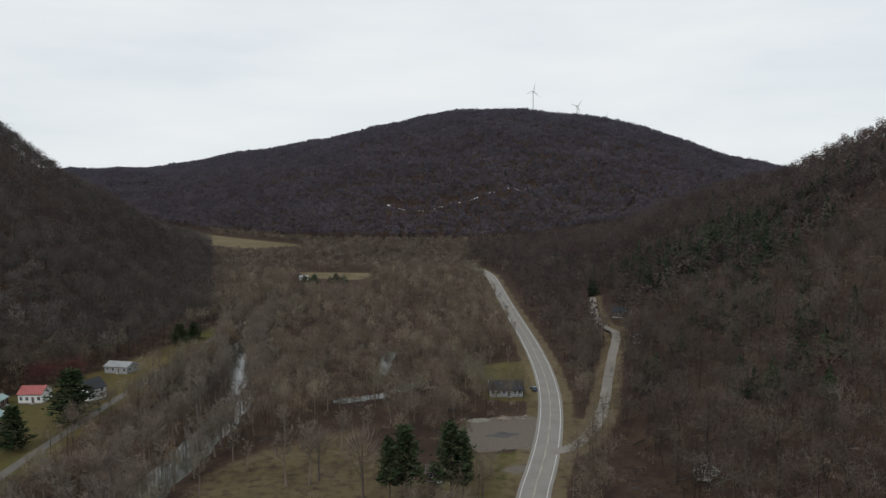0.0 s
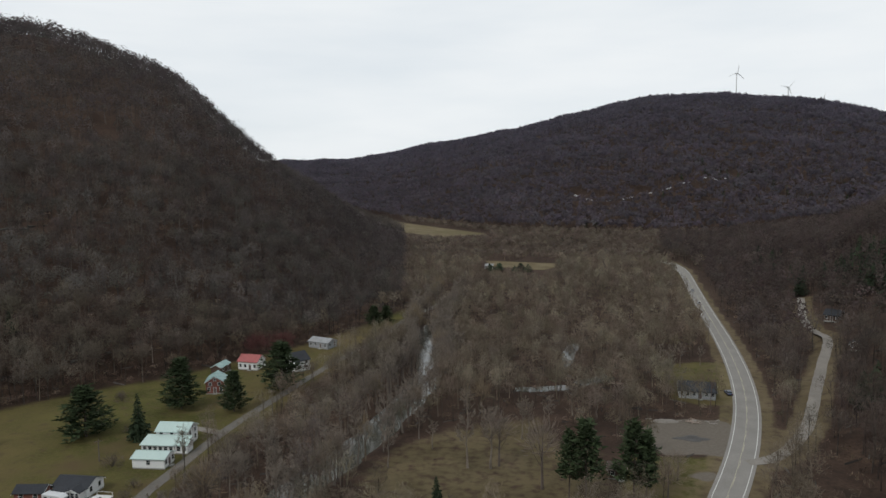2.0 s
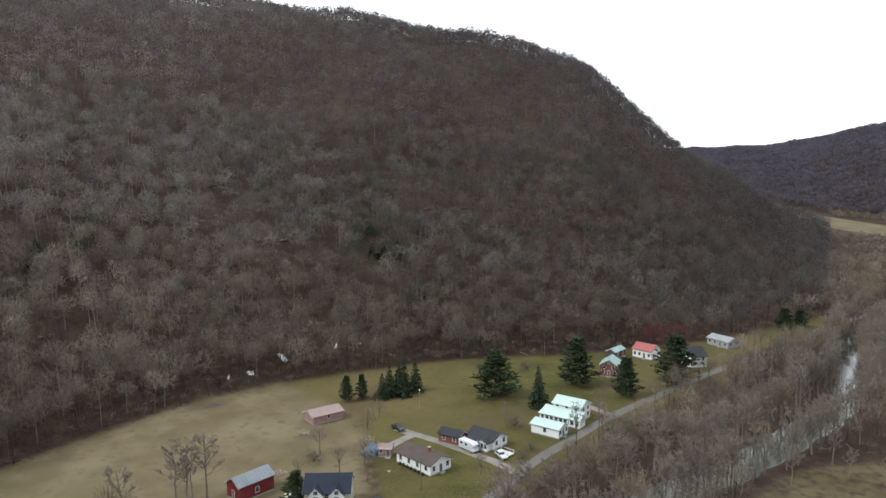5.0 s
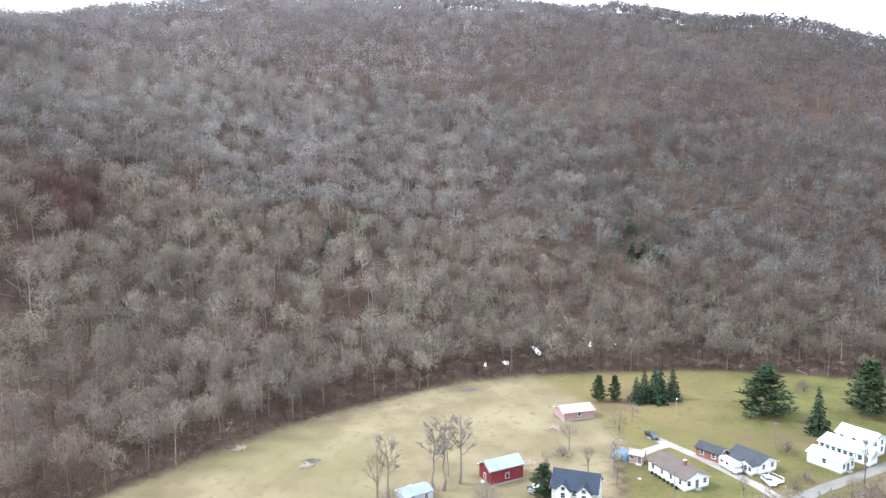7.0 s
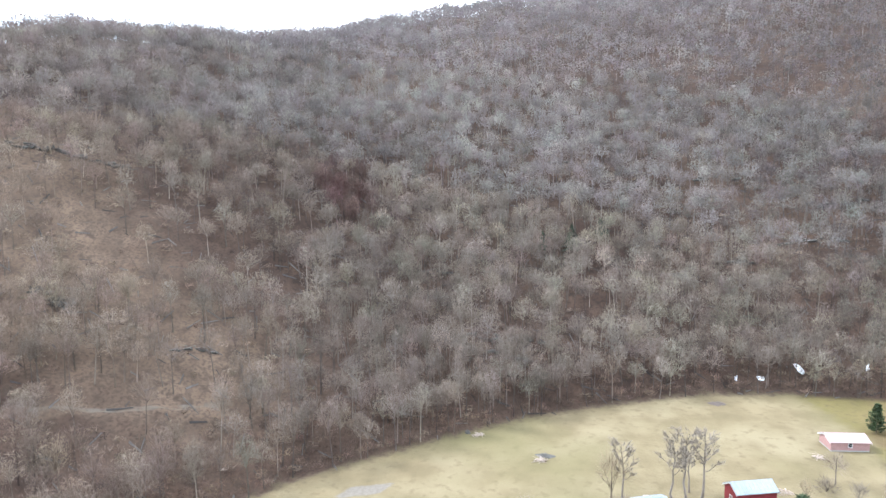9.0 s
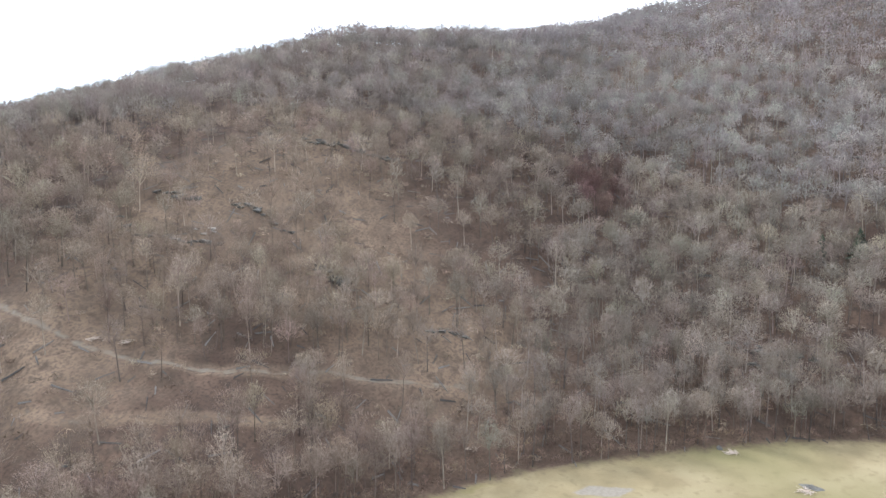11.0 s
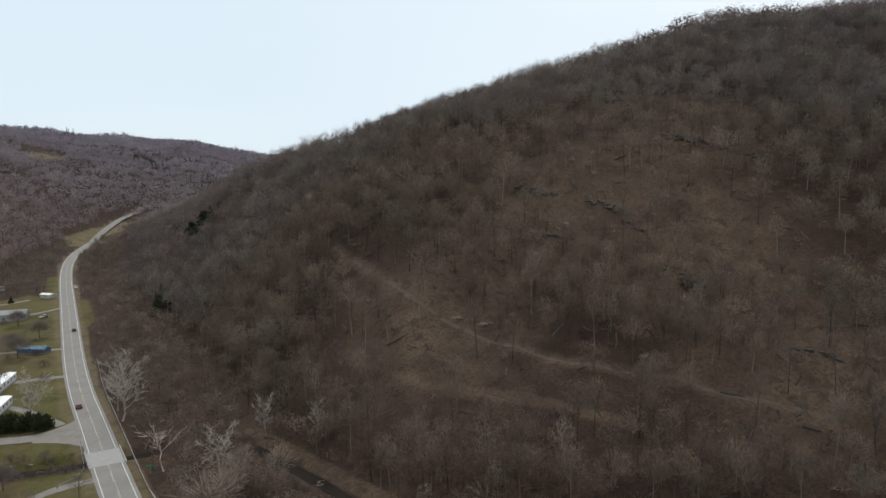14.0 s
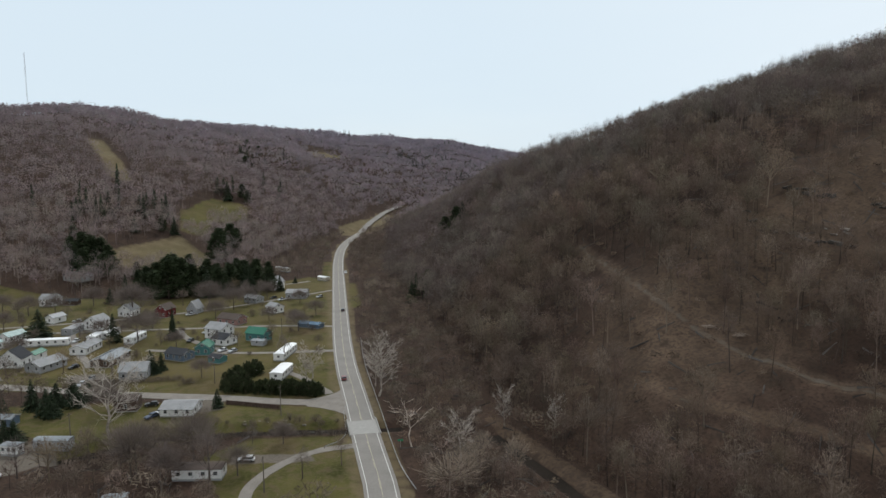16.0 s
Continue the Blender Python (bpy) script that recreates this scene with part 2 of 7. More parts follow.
def hill_part(x, y):
    r, az = np.hypot(x, y), np.degrees(np.arctan2(-x, y))
    z = np.zeros(np.shape(x))
    for i, (grid, (foot, ridge, high)) in enumerate(HILLS):
        a = np.where(az < -100, az + 360, az) if i in (0, 2) else az
        if i == 3:
            a = az
        f, d, h = np.interp(a, grid, foot), np.interp(a, grid, ridge), np.interp(a, grid, high)
        u = (r - f) / (d - f)
        up = np.sin(np.pi / 2 * np.clip(u, 0, 1)) ** 1.1
        down = np.clip(1 - 0.35 * np.clip(u - 1, 0, None) ** 1.6, 0.3, 1)
        z = np.maximum(z, h * up * down)
    return z


def height(x, y, dug=True):
    """Ground height in metres at plan points; with the stream beds dug, or as if they were filled."""
    x, y = np.asarray(x, float), np.asarray(y, float)
    z = hill_part(x, y) * np.clip((seg_dist(x, y, HIGHWAY) - 9) / 14, 0, 1)
    k = np.clip(z / 60, 0, 1)
    z = z + k * (4.5 * wave(x, y, 190, 3) + 2.2 * wave(x, y, 70, 5) + 0.8 * wave(x, y, 26, 8))
    z = z + np.clip(z / 3, 0, 1) * 0.5 * wave(x, y, 12, 9)
    if not dug:
        return z
    for line, wide, deep in ((RIVER, 4.0, 1.6), (RIVER_FAR, 2.0, 1.6), (POND, 1.7, 1.2), (POND_2, 1.5, 1.2), (POND_3, 1.7, 1.2), (BROOK, 0.9, 2.4), (BROOK_2, 1.8, 2.2)):
        d = seg_dist(x, y, line) + 0.18 * wide * wave(x, y, 11, 61)
        z = z - deep * np.clip((wide + 3.5 - d) / 3.5, 0, 1)
    return z


def ground_z(x, y):
    return float(height(np.array([x]), np.array([y]))[0])


# ---- plan: fields, lawns, lots and roads ----
HAY_FIELD = [(-140, -60), (-168, -36), (-183, -15), (-197, 6), (-210, 29), (-219, 54), (-226, 80), (-229, 98), (-227, 125), (-190, 125), (-165, 118),
             (-128, 92), (-105, 60), (-100, 20), (-105, -30)]
WEST_LAWN = [(-227, 120), (-222, 143), (-210, 180), (-193, 210), (-175, 230), (-158, 268), (-145, 297), (-136, 334),
             (-128, 385), (-117, 390), (-114, 310), (-116, 265), (-114, 160), (-106, 120), (-104, 62), (-128, 95), (-165, 118)]
PARK = [(-72, 160), (-70, 185), (-57, 205), (-25, 226), (-14, 200), (-4, 205), (2, 170), (-10, 140), (-60, 140)]
LAWNS = [
    [(9, 282), (14, 294), (27, 301), (40, 303), (41, 270), (38, 246), (24, 243), (14, 248), (16, 262)],
    [(8, 196), (25, 198), (16, 160), (-2, 160), (0, 192)],
    [(-48, -180), (-47, -192), (-20, -200), (-6, -192), (-8, -150), (-40, -150)],
    [(-50, -207), (-48, -200), (0, -205), (30, -205), (60, -262), (20, -250), (-15, -236), (-48, -217)],
    [(-54, -222), (-62, -262), (-88, -370), (-108, -458), (-95, -490), (-40, -462), (0, -440), (60, -470), (125, -505), (160, -400), (90, -292),
     (40, -270), (0, -245)],
    [(-11, -604), (-13, -675), (-47, -733), (-80, -714), (-73, -674), (-40, -643), (-31, -600)],
    [(-112, -455), (-132, -560), (-120, -565), (-100, -480)],
    [(-92, -372), (-100, -368), (-118, -450), (-112, -452)],
    [(-150, -52), (-158, -46), (-163, -33), (-156, -28), (-147, -40)],
]
HAY_PATCHES = [
    [(-462, 1216), (-348, 1107), (-187, 931), (-234, 870), (-321, 945), (-440, 1150)],
    [(-131, 632), (-63, 622), (-60, 600), (-69, 575), (-113, 590)],
    [(-190, -804), (-232, -860), (-279, -890), (-335, -935), (-270, -850), (-222, -789), (-185, -765)],
    [(38, -552), (36, -518), (-30, -512), (-33, -548), (-11, -602)],
    [(58, -884), (40, -809), (24, -742), (48, -738), (62, -800), (80, -876)],
    [(-237, -1228), (-318, -1300), (-302, -1218), (-242, -1198)],
]
LOTS = [
    [(5, 217), (10, 224), (18, 228), (30, 229), (35, 220), (32, 208), (28, 199), (20, 199), (11, 196), (5, 205)],
    [(15, 184), (22, 188), (25, 185), (20, 181)],
    [(-34, -182), (-14, -190), (-12, -184), (-34, -177)],
    [(30, -205), (40, -199), (66, -200), (64, -226), (42, -224), (32, -216)],
    [(18, -262), (34, -266), (36, -290), (24, -288)],
    [(-2, -228), (-14, -228), (-16, -240), (0, -243)],
    [(-159, -24), (-165, -20), (-167, -9), (-161, -13)],
]
HIGHWAY = [(8, 60), (14, 120), (22, 166), (28, 187), (34.5, 215), (40, 249), (43, 288), (44, 342), (43, 420), (43, 512), (43.5, 593), (36, 642), (26, 660)]
HIGHWAY_S = [(8, 60), (-8, -20), (-30, -95), (-45, -150), (-48.5, -172), (-52.5, -196), (-57.5, -225), (-63, -259), (-72, -303), (-86, -364), (-107, -455), (-133, -567), (-161, -667),
             (-203, -771), (-252, -871), (-320, -960)]
LANE_EAST = [(32, 196), (38, 199), (45, 208), (54, 228), (60, 248), (66, 268), (74, 295), (82, 318), (84, 332), (81.5, 346), (83, 368), (89, 400), (94, 424)]
LANE_WEST = [(-98, 40), (-103, 90), (-112, 124), (-116, 139), (-118, 160), (-121, 180), (-121, 214), (-121, 265), (-116, 308), (-119, 350), (-117, 372), (-112, 405), (-116, 430)]
LANE_SOUTH = [(-53, -219), (-33, -228), (-16, -240), (11, -254), (39, -272), (58, -284), (100, -312)]
DRIVES = [
    [(-111, 127), (-116, 130), (-125, 130), (-135, 129.5), (-147, 128.5), (-160, 126)],
    [(-153, 127), (-152, 121), (-151, 116)],
    [(-119, 182), (-131, 184), (-139, 185)],
    [(-47, -183), (-35, -184), (-24, -178), (-15, -168), (-12, -150)],
    [(-66, -285), (-40, -292), (-20, -300), (10, -318)],
    [(-75, -330), (-45, -345), (-20, -350), (20, -362), (60, -372)],
    [(-98, -430), (-60, -412), (-20, -395), (30, -388), (90, -392)],
    [(-24, -300), (-14, -316), (-6, -334), (-4, -352)],
    [(30, -298), (38, -330), (44, -366)],
    [(-90, -470), (-70, -462), (-50, -468)],
    [(-50, -230), (-44, -256), (-36, -268)],
    [(62, -372), (74, -330), (60, -292)],
]
CLEARED = [(-145, -165), (-200, -175), (-265, -150), (-210, -110), (-200, -70)]
HILL_TRACK = [(-160, -245), (-152, -208), (-144.5, -178), (-145.5, -160), (-149, -142), (-153, -128), (-161, -112), (-170, -96), (-178, -79), (-188, -60)]
LOWER_TRACK = [(-122, -182), (-124, -162), (-123, -147), (-128, -136), (-135, -126), (-150, -96)]
UPPER_TRACK = [(-216, -195), (-224, -173), (-231, -151), (-237, -130), (-244, -110), (-249, -92)]
WASHOUT = [(-203, -74), (-205, -66), (-209, -57)]
BROOK_BANK = [(-91, -186), (-92.5, -165), (-93.5, -145), (-94, -128), (-96, -105)]


def mesh_np(name, verts, tris, material, colors=None, attr="tint", smooth=False):
    """A mesh from arrays of points and triangles, with an optional colour for each point."""
    me = bpy.data.meshes.new(name)
    verts, tris = np.ascontiguousarray(verts, np.float32), np.ascontiguousarray(tris, np.int32)
    me.vertices.add(len(verts))
    me.vertices.foreach_set("co", verts.ravel())
    me.loops.add(tris.size)
    me.loops.foreach_set("vertex_index", tris.ravel())
    me.polygons.add(len(tris))
    me.polygons.foreach_set("loop_start", np.arange(0, tris.size, 3, dtype=np.int32))
    me.polygons.foreach_set("use_smooth", np.full(len(tris), smooth))
    me.update(calc_edges=True)
    if colors is not None:
        at = me.color_attributes.new(attr, "FLOAT_COLOR", "POINT")
        c = np.ones((len(verts), 4), np.float32)
        c[:, :np.shape(colors)[1]] = colors
        at.data.foreach_set("color", c.ravel())
    if material:
        me.materials.append(material)
    return me


def soft_mask(x, y, polys, edge=1.5):
    m = np.zeros(np.shape(x))
    for p in polys:
        d = seg_dist(x, y, list(p) + [p[0]])
        m = np.maximum(m, np.where(inside(x, y, p), np.clip(0.5 + d / edge / 2, 0, 1), np.clip(0.5 - d / edge / 2, 0, 1)))
    return m


def build_ground():
    az = np.radians(np.concatenate([np.arange(-40, 196, 0.4), np.arange(196, 320, 2.0)]))
    rad = [0.5]
    while rad[-1] < 4700:
        rad.append(rad[-1] + (12 if rad[-1] < 120 else max(1.25, rad[-1] * 0.0115 - 1.0)))
    rad = np.array(rad)
    A, R = np.meshgrid(az, rad, indexing="ij")
    x, y = -np.sin(A) * R, np.cos(A) * R
    z = height(x, y)
    n, k = A.shape
    i, j = np.meshgrid(np.arange(n), np.arange(k - 1), indexing="ij")
    i2 = (i + 1) % n
    a, b, c, d = i * k + j, i * k + j + 1, i2 * k + j + 1, i2 * k + j
    tris = np.concatenate([np.stack([a, b, c], -1).reshape(-1, 3), np.stack([a, c, d], -1).reshape(-1, 3)])
    fx, fy = x.ravel(), y.ravel()
    col = np.zeros((len(fx), 4))
    col[:, 0] = np.maximum(soft_mask(fx, fy, [WEST_LAWN], 10), 0.80 * soft_mask(fx, fy, LAWNS, 3))
    col[:, 0] = np.maximum(col[:, 0], 0.46 * soft_mask(fx, fy, [PARK], 9))
    col[:, 1] = np.maximum(np.maximum(soft_mask(fx, fy, [HAY_FIELD], 10), np.maximum(soft_mask(fx, fy, HAY_PATCHES[:3], 4), 0.66 * soft_mask(fx, fy, HAY_PATCHES[3:], 4))), np.maximum(0.47 * soft_mask(fx, fy, [PARK], 7), np.maximum(0.42 * soft_mask(fx, fy, LAWNS[:2]), 0.40 * soft_mask(fx, fy, LAWNS[2:5]))))
    for line, w in ((HIGHWAY, 10), (HIGHWAY_S, 9), (LANE_EAST, 7.5)):
        col[:, 1] = np.maximum(col[:, 1], 0.55 * np.clip((w - seg_dist(fx, fy, line)) / 2, 0, 1))
    col[:, 2] = soft_mask(fx, fy, LOTS)
    # bare leafy slopes and the tracks across them
    col[:, 3] = np.clip(0.75 - seg_dist(fx, fy, CLEARED) / 110, 0, 0.62)
    for line, w, k in ((HILL_TRACK, 1.9, 0.49), (LOWER_TRACK, 1.8, 0.36), (UPPER_TRACK, 1.8, 0.36)):
        col[:, 2] = np.maximum(col[:, 2], k * np.clip((w - seg_dist(fx, fy, line)) / 1.2, 0, 1))
    for line, w, k in ((BROOK_BANK, 3.0, 1.0), (WASHOUT, 7.0, 1.0), (HILL_TRACK, 3.4, 0.62), (LOWER_TRACK, 3.0, 0.6)):
        col[:, 3] = np.maximum(col[:, 3], k * np.clip((w - seg_dist(fx, fy, line)) / 1.2, 0, 1))
    me = mesh_np("ground", np.stack([fx, fy, z.ravel()], -1), tris[:, ::-1], GROUND, col, "cover", True)
    return tagged(new("ground", me), "brown leaf-littered valley ground with lawns and hay fields", "ground", kind="structure")


ground = build_ground()


def smooth_line(line, step=3.0):
    """The line rounded off and cut into short steps."""
    p = np.array(line, float)
    for _ in range(2):
        q = [p[0]]
        for a, b in zip(p[:-1], p[1:]):
            q += [a * 0.75 + b * 0.25, a * 0.25 + b * 0.75]
        p = np.array(q + [p[-1]])
    s = np.concatenate([[0], np.cumsum(np.hypot(*np.diff(p, axis=0).T))])
    t = np.linspace(0, s[-1], max(2, int(s[-1] / step)))
    return np.stack([np.interp(t, s, p[:, 0]), np.interp(t, s, p[:, 1])], -1)


def strip(name, line, half, lift, material, offset=0.0, level=None, dash=None, step=3.0, ragged=0.0, thick=0.25):
    """A ribbon along a plan line, draped on the ground, with sides that go down into it."""
    p = smooth_line(line, step)
    t = np.gradient(p, axis=0)
    t /= np.hypot(t[:, 0], t[:, 1])[:, None]
    nrm = np.stack([-t[:, 1], t[:, 0]], -1)
    rng = np.random.RandomState(len(p))
    hw = half * (1 + ragged * rng.uniform(-1, 1, (len(p), 2)))
    l, r = p + nrm * (offset + hw[:, :1]), p + nrm * (offset - hw[:, 1:])
    zl, zr = (height(l[:, 0], l[:, 1], False), height(r[:, 0], r[:, 1], False)) if level is None else (np.full(len(p), level),) * 2
    if level is None:
        zl = zr = np.maximum(np.maximum(zl, zr), height(p[:, 0], p[:, 1], False))
    n = len(p)
    v = np.concatenate([np.c_[l, zl + lift], np.c_[r, zr + lift], np.c_[l, zl + lift - thick], np.c_[r, zr + lift - thick]])
    tr = []
    for i in range(n - 1):
        if dash and int(i * step / dash[0]) % dash[1]:
            continue
        for a, b in ((0, n), (2 * n, 0), (n, 3 * n)):
            tr += [(a + i, b + i, b + i + 1), (a + i, b + i + 1, a + i + 1)]
    me = mesh_np(name, v, np.array(tr), material)
    return me


HW = HIGHWAY_S[::-1] + HIGHWAY[1:]
road = tagged(new("road", strip("road", HW, 4.3, 0.10, ASPHALT)), "worn grey asphalt two-lane highway along the valley", "road", kind="structure")


def marking(name, line, offset, half, material, dash=None, lift=0.115):
    ob = new(name, strip(name, line, half, lift, material, offset, dash=dash, thick=0.004))
    ob.parent = road
    return ob


marking("edge_line", HW, 3.35, 0.10, PAINT_WHITE)
marking("edge_line", HW, -3.35, 0.10, PAINT_WHITE)
marking("centre_line", HW, 0.12, 0.055, PAINT_YELLOW)
marking("centre_line", HW, -0.12, 0.055, PAINT_YELLOW, dash=(6, 2))
tagged(new("road_east_lane", strip("lane", LANE_EAST, 1.9, 0.12, GRAVEL, ragged=0.06)), "pale gravel side lane climbing beside the highway", "road", kind="structure")
tagged(new("road_west_lane", strip("lane", LANE_WEST, 1.7, 0.10, LANE_TAR, ragged=0.06)), "narrow worn asphalt lane beside the river", "road", kind="structure")
tagged(new("road_south_lane", strip("lane", LANE_SOUTH, 2.8, 0.11, GRAVEL, ragged=0.05)), "pale gravelled village street off the highway", "road", kind="structure")
for i, d in enumerate(DRIVES):
    tagged(new("driveway", strip("driveway", d, 1.55, 0.05 + 0.008 * i, GRAVEL, ragged=0.12)), "pale gravel driveway across the lawn", "driveway", kind="structure")


def water_material():
    m = mat("river_water", (0.055, 0.055, 0.045), rough=0.08, spec=0.5, vary=0.3, scale=0.05, fine=1.2, bump=0.15)
    return m


WATER = water_material()
# shade of trees and hillside is put into this near-matt dark water colour
DARK_WATER = mat("shade_toned_brook_water", (0.020, 0.016, 0.013), rough=0.7, spec=0.02, vary=0.3, scale=0.1, fine=1.2, bump=0.15)
for line, half, lev, what in ((RIVER_FAR, 5, -0.91, "narrow grey reach of the river between trees"), (POND_3, 5, -0.7, "still backwater pool among bare trees"), (RIVER, 7.0, -0.9, "shallow grey river reflecting the pale sky"), (POND, 5.0, -0.7, "still backwater pool among bare trees"),
                              (POND_2, 5.0, -0.7, "still backwater pool among bare trees"), (BROOK, 2.2, -1.7, "dark narrow brook at the hill's foot"),
                              (BROOK_2, 3.4, -1.75, "stony brook under the highway bridge")):
    tagged(new("water", strip("water", line, half, 0, DARK_WATER if half < 4.5 else WATER, level=lev, thick=0.05)), what, "water", kind="structure")

# ---- woods ----
def poisson(xmin, xmax, ymin, ymax, step, rng):
    """Jittered grid points."""
    gx, gy = np.meshgrid(np.arange(xmin, xmax, step), np.arange(ymin, ymax, step))
    x = gx + rng.uniform(-0.55, 0.55, gx.shape) * step
    y = gy + rng.uniform(-0.55, 0.55, gy.shape) * step
    return x.ravel(), y.ravel()


THICKETS = [(-312, -37, 14, (0.62, 0.52, 0.55)), (-300, -34, 11, (0.66, 0.56, 0.58)), (-285, 212, 16, (0.72, 0.80, 0.72)), (-270, 190, 12, (0.78, 0.84, 0.76))]


def sliver_trees(x, y, rng, twigs, tall=17.0, crown=3.6, width=0.2, trunk=0.22, kind="bare", tone=(1, 1, 1), spread=0.16, pale_share=0.42):
    """Arrays for a wood: every tree a tapered trunk and a crown of thin twigs, with a tone of its own."""
    n = len(x)
    z = height(x, y) - 0.3
    h = tall * rng.uniform(0.72, 1.2, n)
    rc = crown * rng.uniform(0.7, 1.3, n)
    base = np.stack([x, y, z], -1)
    lean = np.stack([rng.normal(0, 0.05, n), rng.normal(0, 0.05, n), np.ones(n)], -1)
    tint = np.array(tone) * (1 + spread * rng.normal(0, 1, (n, 1)))
    tint = np.clip(tint * (1 + 0.025 * rng.normal(0, 1, (n, 3))), 0.25, 2.2)
    if pale_share:
        tint = tint * np.where(rng.uniform(0, 1, (n, 1)) < pale_share, (1.13, 1.15, 1.11), (0.90, 0.87, 0.86))
    # trunks: three-sided spikes
    ang = np.array([0, 2.094, 4.189])
    ring = np.stack([np.cos(ang), np.sin(ang), 0 * ang], -1)
    foot = base[:, None, :] + ring[None] * (trunk * h / 17)[:, None, None]
    top = (base + lean * (h * (0.98 if kind == "conifer" else 0.9))[:, None])[:, None, :]
    tv = np.concatenate([foot, top], 1)
    ti = np.array([[0, 1, 3], [1, 2, 3], [2, 0, 3]])
    idx = (np.arange(n) * 4)[:, None, None] + ti[None]
    tint = tint * (1 + 0.10 * wave(x, y, 85, 41) + 0.08 * wave(x, y, 230, 42))[:, None]
    for cx, cy, rad, dk in THICKETS:
        tint = np.where((np.hypot(x - cx, y - cy) < rad * (1 + 0.3 * wave(x, y, 18, 43)))[:, None], tint * dk, tint)
    m = twigs
    a = rng.uniform(0, 6.283, (n, m))
    hh, cc = h[:, None], rc[:, None]
    if kind == "bare":
        # a few limbs from the trunk, then sprays of twigs that end on a rounded crown
        limbs = max(3, m // 16)
        is_limb = (np.arange(m) < limbs)[None, :]
        sz = rng.uniform(-0.45, 1.0, (n, m))
        flat = np.sqrt(np.clip(1 - sz * sz, 0, 1))
        d = np.stack([np.cos(a) * flat, np.sin(a) * flat, sz], -1)
        low = 0.46 if width >= 0.5 else 0.29
        d = d * np.stack([cc + 0 * a, cc + 0 * a, low * hh + 0 * a], -1)
        s0 = np.where(is_limb, 0.0, rng.uniform(0.40, 0.84, (n, m)))
        s1 = np.where(is_limb, rng.uniform(0.55, 0.9, (n, m)), np.minimum(s0 + rng.uniform(0.2, 0.42, (n, m)), 1.06))
        mid = (base[:, None, :] + lean[:, None, :] * ((0.99 - low) * hh)[..., None])
        jit = rng.normal(0, 0.16, (n, m, 3)) * np.stack([cc + 0 * a, cc + 0 * a, 0.2 * hh + 0 * a], -1)
        p0 = mid + d * s0[..., None] + np.where(is_limb, 0, 1)[..., None] * jit * 0.7
        p0[..., 2] -= np.where(is_limb, rng.uniform(0.02, 0.22, (n, m)), 0.03) * hh
        p1 = mid + d * s1[..., None] + jit
        p1[..., 2] += 0.03 * hh
        w = np.where(is_limb, 0.10 + width, width * rng.uniform(0.6, 1.5, (n, m)))
        side = np.cross(p1 - p0, rng.normal(0, 1, (n, m, 3)))
        side *= (0.5 * w / (np.linalg.norm(side, axis=-1) + 1e-6))[..., None]
        q = np.stack([p0 - side, p0 + side, p1], 2)
        # the outermost sprays spread along the crown's rounded outline
        spray = np.arange(m) >= int(0.45 * m)
        up = np.stack([np.cos(a) * flat, np.sin(a) * flat, sz * 1.0], -1)
        c = mid + d * (rng.uniform(0.68, 1.04, (n, m)) * (1 + 0.14 * np.sin(3 * a + hh)))[..., None]
        outw = up + rng.normal(0, 0.25, (n, m, 3))
        e1 = np.cross(outw, rng.normal(0, 1, (n, m, 3)))
        e1 /= np.linalg.norm(e1, axis=-1)[..., None] + 1e-6
        e2 = np.cross(outw, e1)
        e2 /= np.linalg.norm(e2, axis=-1)[..., None] + 1e-6
        ln, ww = rng.uniform(0.5, 1.1, (n, m))[..., None], (0.72 * width * rng.uniform(0.6, 1.4, (n, m)))[..., None]
        q2 = np.stack([c - e1 * ln - e2 * ww, c - e1 * ln * 0.6 + e2 * ww, c + e1 * ln], 2)
        q = np.where(spray[None, :, None, None], q2, q)
    elif kind == "canopy":
        # far crowns: sprays of twigs lying along a lumpy dome, with gaps
        sz = rng.uniform(-0.35, 1.0, (n, m))
        flat = np.sqrt(np.clip(1 - sz * sz, 0, 1))
        up = np.stack([np.cos(a) * flat, np.sin(a) * flat, sz], -1)
        lump = rng.uniform(0.72, 1.06, (n, m)) * (1 + 0.16 * np.sin(3 * a + hh))
        high = 0.34 * hh + 0 * a
        mid = base[:, None, :] + lean[:, None, :] * (0.66 * hh)[..., None]
        c = mid + up * lump[..., None] * np.stack([cc + 0 * a, cc + 0 * a, high], -1)
        out = up + rng.normal(0, 0.16, (n, m, 3))
        e1 = np.cross(out, rng.normal(0, 1, (n, m, 3)))
        e1 /= np.linalg.norm(e1, axis=-1)[..., None] + 1e-6
        e2 = np.cross(out, e1)
        e2 /= np.linalg.norm(e2, axis=-1)[..., None] + 1e-6
        w = (width * rng.uniform(0.6, 1.4, (n, m)))[..., None]
        q = np.stack([c - e1 * w, c + e1 * w - e2 * w * 0.3, c + e2 * w * 1.1], 2)
    else:
        f = rng.uniform(0.08, 1.0, (n, m)) ** 0.9
        rr = cc * np.clip(1.06 - f, 0.04, 1) ** 0.8 * rng.uniform(0.75, 1.1, (n, m))
        ax = base[:, None, :] + lean[:, None, :] * (f * hh)[..., None]
        p1 = ax + np.stack([np.cos(a), np.sin(a), 0 * a], -1) * rr[..., None]
        p1[..., 2] -= rng.uniform(0.0, 0.05, (n, m)) * hh
        w = width * rr / cc * rng.uniform(0.6, 1.3, (n, m)) + 0.25
        side = np.stack([-np.sin(a), np.cos(a), rng.normal(0, 0.2, (n, m))], -1) * (w * 0.5)[..., None]
        q = np.stack([p1 - side, p1 + side, ax + (0, 0, 0.6)], 2)
    tw = q.reshape(-1, 3)
    cw = np.repeat(tint, m * 3, 0)
